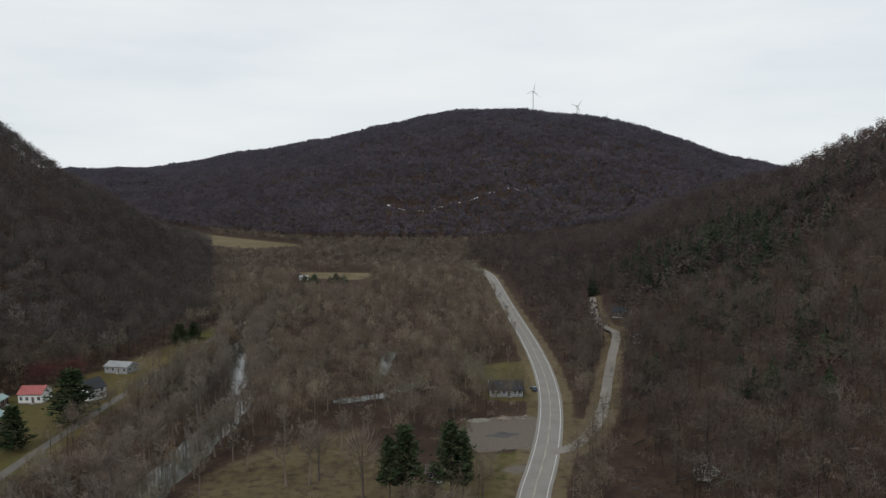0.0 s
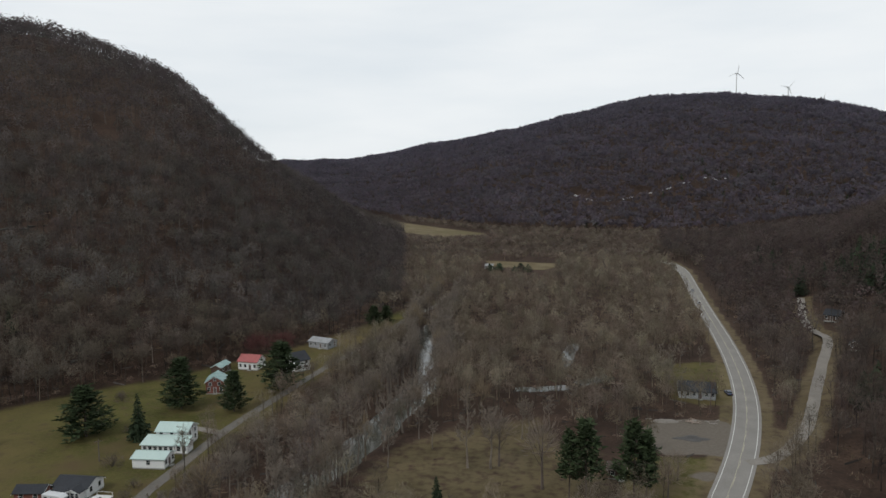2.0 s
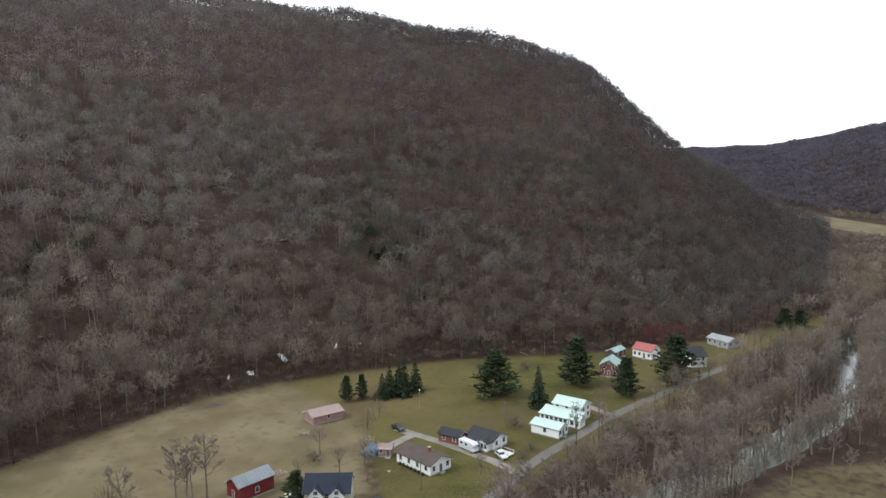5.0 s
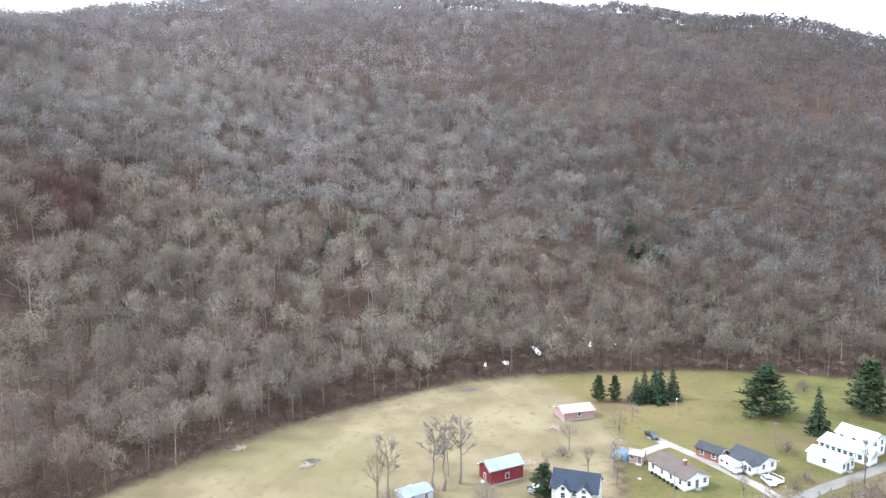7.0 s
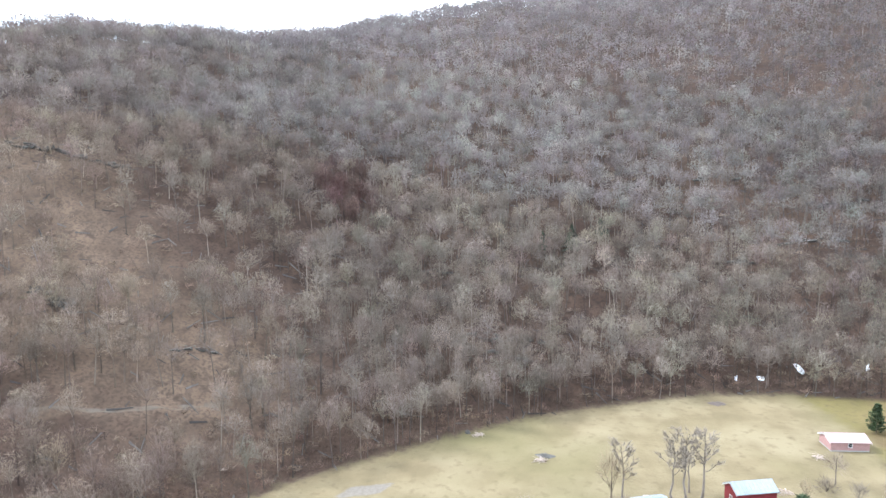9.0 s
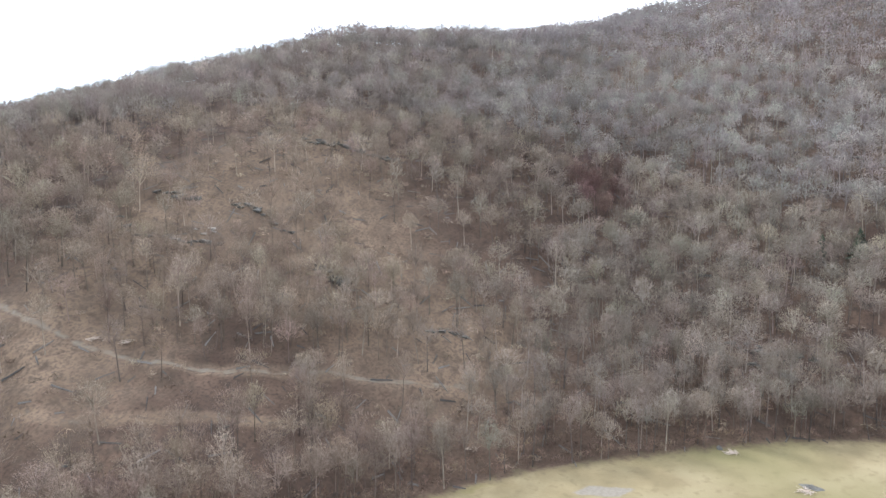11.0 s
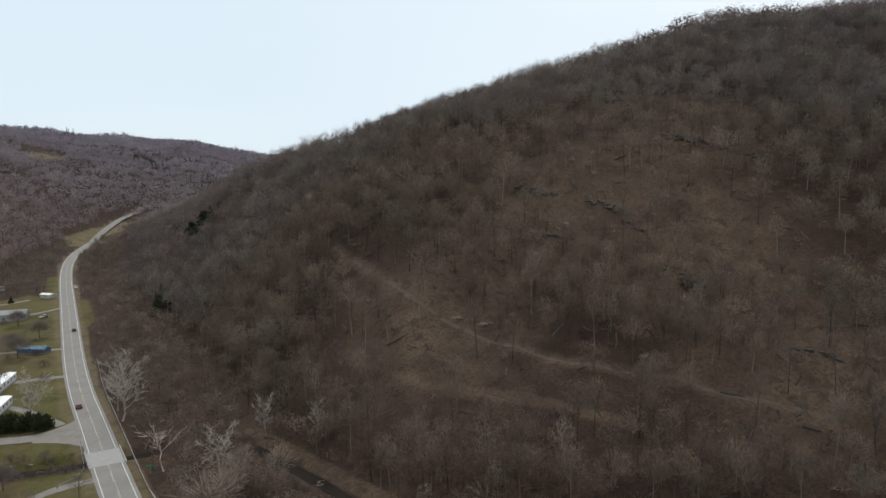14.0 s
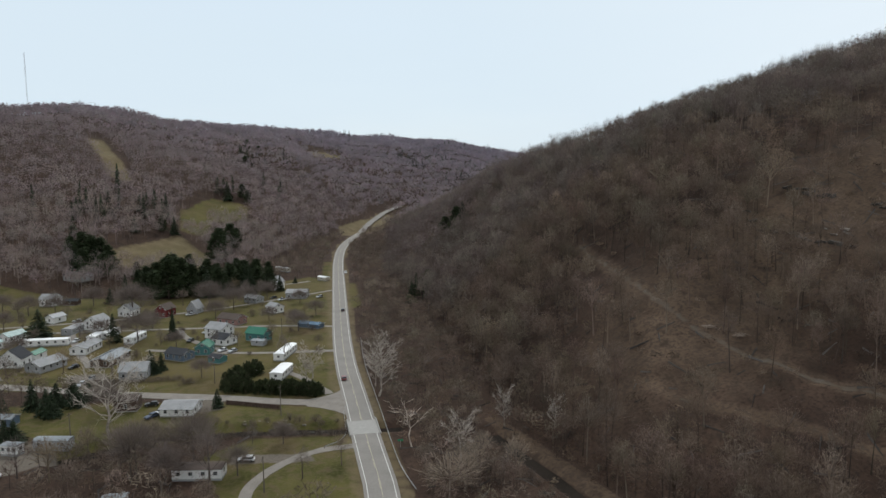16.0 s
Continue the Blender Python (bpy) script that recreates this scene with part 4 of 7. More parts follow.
def bush_thing(seed, tall, wide, tone=(0.8, 0.72, 0.66), material=None, count=260, name="bush"):
    """A rounded bare shrub of many stems from one foot."""
    rng = np.random.RandomState(seed)
    stems, twigs = Shape(), Shape()
    for i in range(14):
        a, s = rng.uniform(0, 6.283), rng.uniform(0.2, 0.9)
        p1 = np.array([math.cos(a) * wide * s, math.sin(a) * wide * s, tall * (1 - 0.35 * s)])
        stems.tube([(0, 0, 0), p1 * 0.5 + (0, 0, 0.1 * tall), p1], [0.05, 0.035, 0.01], 3)
    for i in range(count):
        a, cz, s = rng.uniform(0, 6.283), rng.uniform(0, 1), rng.uniform(0.35, 0.95)
        fl = math.sqrt(1 - cz * cz)
        d = np.array([math.cos(a) * fl * wide, math.sin(a) * fl * wide, cz * tall])
        twigs.blade(d * s, d * min(1.08, s + (0.35 if material is None else 0.22)) + rng.normal(0, 0.12, 3), 0.08 if material is None else 0.4, rng)
    top = tagged(new(name), "", "bush")
    part("stem", stems.mesh("stem", BARK, tone), top)
    part("crown", twigs.mesh("crown", material or TWIG, tone), top)
    return top


BARE = [crown_tree(100 + i, 15, 4.0 + 0.4 * (i % 3), (1.0 + 0.1 * (i % 4), 0.92 + 0.07 * (i % 4), 0.84 + 0.06 * (i % 3)), low=0.34 + 0.04 * (i % 3)) for i in range(5)]
TAN = [crown_tree(130 + i, 12, 4.6, (1.55, 1.4, 1.22), 420, 0.42, "brookside_tree", 0.1) for i in range(2)]
PALE = [bare_tree(140 + i, 17, 6.0, (2.5, 2.5, 2.4), limbs=15, low=0.22, gnarl=0.2, name="sycamore_tree") for i in range(3)]
SLIM = [bare_tree(160 + i, 17, 2.6, (1.22, 1.14, 1.03), limbs=13, low=0.42, twigs=12, name="slender_tree") for i in range(3)]
PINE = [pine_tree(180 + i, 16, 5.2) for i in range(3)]
CABIN_PINE = [pine_tree(186 + i, 16, 4.4, 0.33, 13, tufts=17) for i in range(2)]
SPRUCE = [spruce_tree(190 + i, 12, 3.4) for i in range(3)]
SHRUB = [bush_thing(200 + i, 3.2, 2.6) for i in range(2)]
RED_MAPLE = [crown_tree(225, 15, 6.4, (0.66, 0.34, 0.35), 1700, 0.42, "maple_tree", 0.075)]
ROUND = [crown_tree(251 + i, 14, 6.2, (0.98, 0.90, 0.88), 2300, 0.44, "round_tree", 0.07) for i in range(2)]
DEAD = [bare_tree(231, 12, 6.2, (3.6, 3.5, 3.3), limbs=7, low=0.45, gnarl=0.35, twigs=0, name="dead_tree")]
CEDAR = [bush_thing(241, 4.2, 1.9, (1.0, 0.9, 0.7), NEEDLE, 620, name="cedar_shrub")]
MODELS = BARE + TAN + PALE + SLIM + PINE + CABIN_PINE + SPRUCE + SHRUB + DEAD + CEDAR + RED_MAPLE + ROUND
NATURAL = {id(m): t for ms, t in ((BARE, 15), (TAN, 12), (PALE, 17), (SLIM, 17), (PINE, 16), (CABIN_PINE, 16), (SPRUCE, 12), (SHRUB, 3.2), (DEAD, 12), (CEDAR, 4.2), (RED_MAPLE, 15), (ROUND, 14)) for m in ms for t in [t]}
used = set()
plant_rng = random.Random(5)


def plant(models, x, y, tall, label, group="", wide=1.0):
    """One tree of that kind, scaled to its height, on the ground at a plan point."""
    m = models[plant_rng.randrange(len(models))]
    s = tall / NATURAL[id(m)]
    at = Matrix.LocRotScale((x, y, ground_z(x, y) - 0.1), Euler((0, 0, plant_rng.uniform(0, 6.283))), (s * wide, s * wide, s))
    if id(m) not in used:
        used.add(id(m))
        m.matrix_basis = at
        ob = m
    else:
        ob = copy_thing(m, Matrix())
        ob.matrix_basis = at
    return tagged(ob, label, "tree" if models is not SHRUB else "bush", group)


# conifers round the western lawn
for x, y, h, w in ((-192, 130, 8.8, 0.9), (-190, 135, 8.6, 0.85)):
    plant(PINE, x, y, h, "small green pine at the edge of the lawn", "lawn conifers", w)
for x, y, h in ((-185, 140, 9.5), (-186, 144, 11.3), (-187, 149, 11.5), (-189, 153, 10.8), (-184, 154, 11.2), (-182, 147, 10.4)):
    plant(SPRUCE, x, y, h, "dark dense spruce in a close clump on the lawn", "spruce clump", 1.15)
for x, y, h, w in ((-160, 170, 15.5, 1.5), (-147, 199, 17.5, 1.2), (-128, 201, 13.7, 1.1), (-124, 227, 17.5, 1.45), (-131, 342, 10, 1.5), (-127, 350, 9, 1.4)):
    plant(PINE, x, y, h, "broad dark green pine standing on the lawn", "lawn pines", w)
plant(SPRUCE, -142.5, 172, 14.5, "thin olive spruce beside the white house", "", 1.0)
plant(SPRUCE, -43, 151, 8.2, "small dark spruce in the riverside clearing")
for x, y, h, w in ((-9, 162, 20.2, 1.0), (-13, 163, 17, 0.8), (2, 162, 20.8, 0.95), (5, 164, 18, 0.8)):
    plant(CABIN_PINE, x, y, h, "tall dark pine shading a cabin", "cabin pines", w)
# bushes on the western lawn
for x, y, h in ((-173, 201, 3.4), (-136, 153, 4.2), (-121, 143, 2.9), (-150, 176, 2.4), (-119, 137, 2.6), (-177, 205, 2.8), (-139, 82, 3.6), (-157, 95, 4.0)):
    plant(SHRUB, x, y, h, "bare rounded brown shrub on the lawn", "lawn shrubs")
# bare trees of the riverside clearing
for x, y, h in ((-41, 175, 17.2), (-35, 176, 19.5), (-30, 199, 13.7), (-28, 200, 13.5), (-41, 201, 9), (-54, 186, 9.5), (-9, 223, 11), (-17, 223, 11), (-23, 208, 12), (-62, 170, 13), (-60, 192, 12), (-48, 206, 13)):
    plant(SLIM, x, y, h, "slender bare tree in the grassy clearing", "clearing trees")
for x, y, h in ((-20, 167, 20), (-2, 222, 13.9), (-33, 178, 17), (-45, 213, 14), (10, 168, 12), (13, 180, 9)):
    plant(BARE, x, y, h, "spreading bare tree in the grassy clearing", "clearing trees")
for x, y, h in ((13, 288, 11), (17, 282, 12), (11, 276, 10), (21, 292, 11), (16, 272, 12), (12, 263, 11), (14, 252, 10), (29, 296, 9), (9, 285, 12)):
    plant(SLIM, x, y, h, "slender bare tree on the lawn beside the lodge", "lodge trees")
# pale trees along both banks of the river
bank = random.Random(8)
for i in range(80):
    s = 100 + i * 4.1
    for side in (-1, 1):
        bx = np.interp(s, [p[1] for p in RIVER + RIVER_FAR[1:6]], [p[0] for p in RIVER + RIVER_FAR[1:6]]) + side * bank.uniform(5.5, 9.5)
        if not (-72 < bx < 5 and 165 < s < 215 and side > 0 and bank.random() < 0.6) and bank.random() < 0.95:
            plant(bank.choice([BARE, SLIM, SLIM]), bx, s + bank.uniform(-2, 2), bank.uniform(11, 17.5), "bare riverside tree with a pale trunk", "riverbank trees", bank.uniform(0.8, 1.1))
        bx = bx + side * bank.uniform(-2.5, 4.5)
        if bank.random() < 0.35:
            plant(SLIM, bx, s + bank.uniform(-2, 2), bank.uniform(13, 19), "bare riverside tree with a pale trunk", "riverbank trees", bank.uniform(0.9, 1.25))
for i in range(26):
    s = 262 + i * 4.0
    bx = np.interp(s, [p[1] for p in RIVER + RIVER_FAR[1:6]], [p[0] for p in RIVER + RIVER_FAR[1:6]]) + bank.uniform(3.5, 6.5)
    plant(bank.choice([BARE, SLIM]), bx, s, bank.uniform(12, 17), "bare riverside tree with a pale trunk", "riverbank trees", bank.uniform(0.9, 1.2))
# by the hay field and the barns
for x, y, h, ms in ((-152, 44, 18.2, SLIM), (-152, 56, 19.3, SLIM), (-151, 58, 20.7, SLIM), (-153, 63, 20.5, SLIM), (-150, 41, 15, BARE), (-160, 99, 9.5, BARE), (-146, 104, 8.5, BARE), (-171, 128, 7.2, BARE),
                    (-158, 62, 13, SLIM), (-130, 60, 12, BARE), (-137, 40, 11, BARE), (-133, 30, 10, BARE), (-139, 20, 10, BARE), (-146, 96, 8, BARE), (-150, 86, 7, BARE),
                    (-125, 12, 10, BARE), (-131, -2, 11, BARE), (-120, 122, 6, BARE)):
    plant(ms, x, y, h, "bare tree at the edge of the hay field", "field-edge trees")
plant(RED_MAPLE, -154, 262, 12.5, "red-budded maple with a hazy crimson crown", "", 1.3)
plant(RED_MAPLE, -147, 272, 11.5, "red-budded maple with a hazy crimson crown", "", 1.2)
plant(PINE, -139, 79, 8.0, "low green pine beside the navy-roofed house", "", 1.3)
# between the western lane and the river
for i in range(70):
    y = 100 + i * 3.6
    plant(bank.choice([BARE, BARE, SLIM, SHRUB]), bank.uniform(-109, -97), y, (bank.uniform(7, 13.5) if y > 230 else bank.uniform(4.5, 8.5)) if i % 5 else 3.5, "bare roadside tree above the river", "lane-side trees")
# birch at the hill's foot, sycamores and a dead tree by the brook
plant(SLIM, -131, -101, 15.3, "white-stemmed slender birch at the foot of the hill", "", 0.55)
plant(PALE, 18, -216, 23, "white-barked spreading sycamore beside the village street", "", 1.2)
plant(PALE, -65, -221, 18.2, "white-barked tall sycamore beside the highway", "", 0.95)
plant(DEAD, -61, -176, 11.5, "bleached broken dead tree beside the bridge")
plant(PALE, -48, -250, 12.0, "pale bare tree beside the highway", "", 1.1)
for x, y, h, w in ((-58, -141, 12.5, 1.5), (-64, -146, 11, 1.3), (-70, -152, 10, 1.2), (-75, -160, 9, 1.1), (-80, -150, 10, 1.0)):
    plant(TAN, x, y, h, "pale many-branched bare tree by the brook", "brookside trees", w)
for i in range(20):
    plant(TAN if i % 4 == 0 else SHRUB, -84.5 + bank.uniform(0, 4.5), -192 + i * 2.6, bank.uniform(3, 5) if i % 4 == 0 else bank.uniform(1.4, 2.4), "bare tan scrub along the dark brook", "brookside scrub", 1.1)
for i in range(12):
    plant(SHRUB, bank.uniform(-78, -60), bank.uniform(-172, -140), bank.uniform(2.5, 4.5), "bare tan scrub along the dark brook", "brookside scrub", 1.2)
for x, y, h in ((11, -183, 15.5), (-7, -171, 16.5), (14, -190, 13), (3, -196, 10), (-40, -172, 9), (-29, -168, 8.5), (22, -200, 11), (30, -190, 12), (6, -205, 9), (-20, -196, 6), (38, -196, 11)):
    plant(BARE, x, y, h, "twiggy bare tree in a village yard", "yard trees")
for x, y, h in ((14, -335, 15), (-22, -372, 11), (8, -360, 10), (-70, -395, 9), (30, -352, 9), (-10, -268, 8), (-58, -345, 8), (60, -330, 9), (75, -385, 10)):
    plant(ROUND, x, y, h, "dense round-crowned bare tree among the houses", "village trees", 1.3)
for x, y, h, w in ((18, -396, 19, 1.35), (-21, -403, 16, 1.2), (-4, -188, 15, 1.0), (10, -186, 15, 1.0), (-57, -328, 10, 1.4), (-33, -392, 13, 1.2), (-72, -360, 9, 1.3), (57, -418, 11, 1.3), (-42, -404, 12, 1.3),
                   (-55, -420, 11, 1.2), (-47, -356, 8, 1.3), (70, -420, 12, 1.3), (84, -432, 11, 1.3), (40, -436, 12, 1.3), (-2, -318, 8, 1.2), (3, -178, 11, 1.0), (-14, -176, 9, 1.0), (20, -240, 10, 1.2), (-28, -192, 7, 1.2)):
    plant(ROUND, x, y, h, "dense round-crowned bare tree among the houses", "village trees", w)
for x, y, h, w in ((-67, -232, 13, 0.9), (-78, -262, 12, 0.9), (-92, -180, 11, 0.8), (-101, -166, 10, 0.8), (-70, -162, 12, 1.1), (-45, -243, 10, 0.9)):
    plant(PALE, x, y, h, "pale-limbed bare tree along the highway bank", "highway bank trees", w)
# trees, scrub and hedges between the village houses
yard = random.Random(21)
for i in range(150):
    x, y = yard.uniform(-70, 100), yard.uniform(-445, -250)
    if seg_dist(np.array([x]), np.array([y]), LANE_SOUTH)[0] > 6 and seg_dist(np.array([x]), np.array([y]), HIGHWAY_S)[0] > 9 and y < -245 - 0.35 * max(0, x):
        if i % 3:
            plant(SHRUB, x, y, yard.uniform(1.6, 3.4), "brown leafless shrub in a village yard", "yard shrubs")
        else:
            plant(BARE, x, y, yard.uniform(6, 12), "twiggy bare tree in a village yard", "yard trees", 1.1)
for i in range(16):
    plant(SHRUB, -2 + i * 2.0, -268 - i * 0.4 + (i % 2), 2.4, "brown leafless hedge shrub along a village yard", "yard shrubs")
for i in range(22):
    x = -46 + i * 3.4
    for side in (-1, 1):
        by = float(np.interp(x, [q[0] for q in BROOK_2], [q[1] for q in BROOK_2]))
        plant(SHRUB, x + yard.uniform(-1, 1), by + side * yard.uniform(4.0, 7), yard.uniform(1.4, 3.2), "brown leafless shrub beside the stony brook", "brook shrubs")
# conifers of the village
for x, y, h, w in ((56, -358, 14.5, 1.9), (43, -252, 10.7, 1.1), (24, -339, 13.4, 1.1), (-1, -334, 15.7, 0.55), (7, -280, 8.4, 1.3), (43, -222, 7.4, 1.9), (36, -252, 8.5, 1.7), (32, -259, 8.0, 1.7), (30, -250, 8.0, 1.6), (-80, -467, 4.8, 1.6), (4, -283, 7.5, 1.4), (-13, -231, 6.5, 1.4), (45, -221, 8, 1.6), (36, -242, 8.5, 1.6), (38, -246, 8.5, 1.7), (8, -286, 8, 1.2), (27, -256, 7, 1.7), (-1, -341, 12, 0.8), (50, -246, 7.5, 1.5)):
    plant(SPRUCE, x, y, h, "dark green spruce in a village yard", "village spruces", w)
for i in range(15):
    plant(CEDAR, -17 - i * 2.1, -249 + i * 1.25 + (i % 2) * 2.0, bank.uniform(4.2, 5.8), "clipped olive-green cedar of a tall hedge", "cedar hedge", 1.15)
for x, y in ((-19, -254), (-22, -259), (-26, -262), (-23, -252), (-29, -264)):
    plant(CEDAR, x, y, 6.0, "clipped olive-green cedar of a tall hedge", "cedar hedge", 1.3)
# pine grove behind the village
for x, y, h in ((0, -442, 24), (-7, -447, 23), (-3, -452, 25), (6, -448, 21), (-13, -440, 20), (-20, -444, 18), (-28, -438, 17), (-36, -446, 18), (-45, -452, 19), (12, -456, 18), (47, -514, 22), (41, -516, 20), (52, -520, 21), (36, -508, 18)):
    plant(PINE, x, y, h, "tall dark green pine of the grove behind the village", "pine grove", 1.15)
for i in range(50):
    x, y = bank.gauss(-14 if i % 3 else -48, 19 if i % 3 else 8), bank.uniform(-505, -436)
    plant(PINE if bank.random() < 0.6 else SPRUCE, x, y, bank.uniform(8, 20), "dark green conifer of the grove behind the village", "pine grove", 1.1)
for x, y, h in ((60, -529, 16), (50, -499, 18), (39, -500, 15), (44, -508, 17), (56, -512, 14), (22, -594, 14), (2, -602, 13), (-7, -597, 15), (-60, -727, 20), (-75, -736, 14), (-79, -723, 13), (-35, -544, 20), (-38, -552, 22), (-48, -575, 20),
                (-42, -562, 18), (-53, -580, 16), (-116, -1040, 15), (-128, -1010, 14), (-99, -923, 15), (-195, -480, 16), (-195, -457, 18), (-200, -470, 17), (-207, -475, 15), (-139, -389, 14), (-138, -376, 12), (-130, -372, 13), (-145, -386, 13)):
    plant(PINE if bank.random() < 0.6 else SPRUCE, x, y, h, "dark conifer standing among bare hillside trees", "hillside conifers", 1.15)


def conifer_woods():
    """Scattered conifers on the far slopes."""
    rng = np.random.RandomState(77)
    sets = []
    for cx, cy, sx, sy, n, tall in ((150, 365, 20, 26, 120, 16), (126, 435, 12, 14, 40, 15), (135, 300, 14, 20, 24, 14), (100, 190, 12, 14, 9, 11), (118, 245, 10, 12, 9, 11), (168, 395, 20, 22, 40, 14), (225, 410, 30, 45, 40, 13), (185, 480, 30, 30, 26, 14), (250, 330, 30, 40, 18, 12), (122, 202, 8, 10, 5, 12), (102, 272, 7, 7, 4, 10),
                                (75, 243, 3, 5, 4, 12), (107, 558, 8, 20, 6, 15), (280, 640, 60, 60, 26, 13), (-46, 1000, 12, 10, 5, 12), (-67, 803, 3, 3, 2, 9), (-94, 566, 9, 4, 9, 7),
                                (-470, -1330, 30, 30, 22, 16), (-560, -1300, 60, 50, 18, 16), (-480, -1090, 20, 30, 10, 15), (60, -1240, 60, 30, 14, 14), (110, 1190, 90, 30, 30, 13), (320, 1150, 90, 60, 30, 14),
                                (330, 520, 40, 60, 24, 12), (-101, -967, 8, 8, 4, 21), (-115, -938, 8, 8, 3, 21), (-58, -757, 8, 8, 3, 21), (-121, -796, 8, 8, 3, 21), (-445, -1294, 14, 14, 7, 21), (-507, -1314, 14, 14, 6, 21), (-444, -1224, 14, 14, 6, 21), (-676, -1614, 14, 14, 5, 21), (-582, -1248, 14, 14, 5, 21), (-482, -1101, 14, 14, 5, 21), (-393, -985, 8, 8, 4, 21), (66, -621, 14, 14, 5, 21), (22, -630, 14, 14, 5, 21), (56, -593, 14, 14, 5, 21), (0, -638, 8, 8, 4, 21), (39, -700, 8, 8, 2, 21), (-158, -995, 8, 8, 3, 21), (-391, -1571, 8, 8, 4, 21), (-250, 207, 10, 8, 5, 9), (-306, 66, 6, 8, 4, 9), (-284, 220, 10, 10, 6, 9)):
        x, y = rng.normal(cx, sx, n), rng.normal(cy, sy, n)
        k = woodland(x, y)
        sets.append(sliver_trees(x[k], y[k], rng, 120, tall, 4.0, 2.0, 0.25, kind="conifer", tone=(0.62, 0.66, 0.62), spread=0.25, pale_share=0))
    wood("conifers", sets, "dark green conifers scattered through the hillside woods")


conifer_woods()
for m in MODELS:
    if id(m) not in used:
        for o in (*m.children_recursive, m):
            bpy.data.objects.remove(o)
# ---- houses, barns and trailers ----
WALLS = {
    "white": mat("white_siding", (0.68, 0.685, 0.675), rough=0.6, vary=0.08, scale=0.3, fine=3.0, bump=0.1),
    "cream": mat("cream_siding", (0.44, 0.41, 0.34), rough=0.6, vary=0.1, scale=0.3, fine=3.0, bump=0.1),
    "grey": mat("grey_siding", (0.30, 0.31, 0.32), rough=0.65, vary=0.12, scale=0.3, fine=3.0, bump=0.1),
    "blue": mat("slate_blue_siding", (0.10, 0.14, 0.19), rough=0.65, vary=0.12, scale=0.3, fine=3.0, bump=0.1),
    "teal": mat("teal_siding", (0.06, 0.17, 0.17), rough=0.65, vary=0.12, scale=0.3, fine=3.0, bump=0.1),
    "brick": mat("red_brick", (0.17, 0.065, 0.05), rough=0.85, vary=0.3, scale=0.6, fine=6.0, bump=0.4),
    "pink": mat("faded_red_boards", (0.27, 0.16, 0.145), rough=0.85, vary=0.2, scale=0.5, fine=4.0, bump=0.3),
    "red": mat("red_barn_boards", (0.13, 0.016, 0.018), rough=0.75, vary=0.25, scale=0.5, fine=4.0, bump=0.3),
    "brown": mat("dark_brown_boards", (0.075, 0.05, 0.038), rough=0.85, vary=0.3, scale=0.5, fine=4.0, bump=0.3),
}
ROOFS = {
    "brown": mat("brown_shingles", (0.072, 0.055, 0.047), rough=0.9, vary=0.2, scale=0.4, fine=3.0, bump=0.4),
    "charcoal": mat("charcoal_shingles", (0.028, 0.030, 0.035), rough=0.9, vary=0.25, scale=0.4, fine=3.0, bump=0.4),
    "navy": mat("navy_shingles", (0.015, 0.021, 0.034), rough=0.85, vary=0.25, scale=0.4, fine=3.0, bump=0.4),
    "white": mat("white_metal_roofing", (0.72, 0.735, 0.74), rough=0.45, vary=0.07, scale=0.2, fine=2.0, bump=0.05),
    "mint": mat("pale_green_metal_roofing", (0.40, 0.50, 0.47), rough=0.45, vary=0.07, scale=0.2, fine=2.0, bump=0.05),
    "steel": mat("weathered_steel_roofing", (0.19, 0.21, 0.225), rough=0.5, vary=0.18, scale=0.25, fine=2.0, bump=0.05),
    "pink": mat("faded_red_metal_roofing", (0.26, 0.19, 0.18), rough=0.6, vary=0.15, scale=0.3, fine=2.0, bump=0.05),
    "green": mat("green_metal_roofing", (0.03, 0.15, 0.10), rough=0.5, vary=0.12, scale=0.3, fine=2.0, bump=0.05),
    "grey": mat("grey_shingles", (0.25, 0.255, 0.26), rough=0.9, vary=0.2, scale=0.4, fine=3.0, bump=0.4),
    "red": mat("red_metal_roofing", (0.30, 0.09, 0.085), rough=0.55, vary=0.2, scale=0.3, fine=2.0, bump=0.05),
    "teal": mat("blue_green_metal_roofing", (0.26, 0.36, 0.35), rough=0.5, vary=0.15, scale=0.3, fine=2.0, bump=0.05),
    "tarp": mat("blue_tarpaulin", (0.06, 0.13, 0.21), rough=0.45, vary=0.35, scale=0.8, fine=4.0, bump=0.3),
}
TRIM = mat("white_trim_paint", (0.52, 0.52, 0.51), rough=0.55, vary=0.06, scale=0.8, fine=5.0, bump=0.05)
GLASS = mat("dark_window_glass", (0.022, 0.026, 0.030), rough=0.08, spec=0.6, vary=0.2, scale=0.6, fine=3.0, bump=0)
CONCRETE = mat("pale_concrete", (0.27, 0.265, 0.25), rough=0.85, vary=0.14, scale=0.5, fine=4.0, bump=0.2)
DARK_WOOD = mat("weathered_grey_wood", (0.13, 0.11, 0.095), rough=0.85, vary=0.25, scale=0.6, fine=5.0, bump=0.3)
DOOR_PAINT = mat("door_paint", (0.12, 0.09, 0.08), rough=0.5, vary=0.15, scale=1.0, fine=5.0, bump=0.05)
STEEL = mat("galvanised_steel", (0.38, 0.39, 0.40), rough=0.45, metal=0.6, vary=0.15, scale=0.6, fine=4.0, bump=0.05)
RUBBER = mat("black_rubber", (0.02, 0.02, 0.02), rough=0.8, vary=0.2, scale=1.0, fine=5.0, bump=0)
RED_LAMP = mat("red_lamp_glass", (0.25, 0.01, 0.01), rough=0.2, vary=0.1, bump=0)
SNOW = mat("old_snow", (0.75, 0.77, 0.80), rough=0.8, vary=0.1, scale=0.6, fine=3.0, bump=0.2)
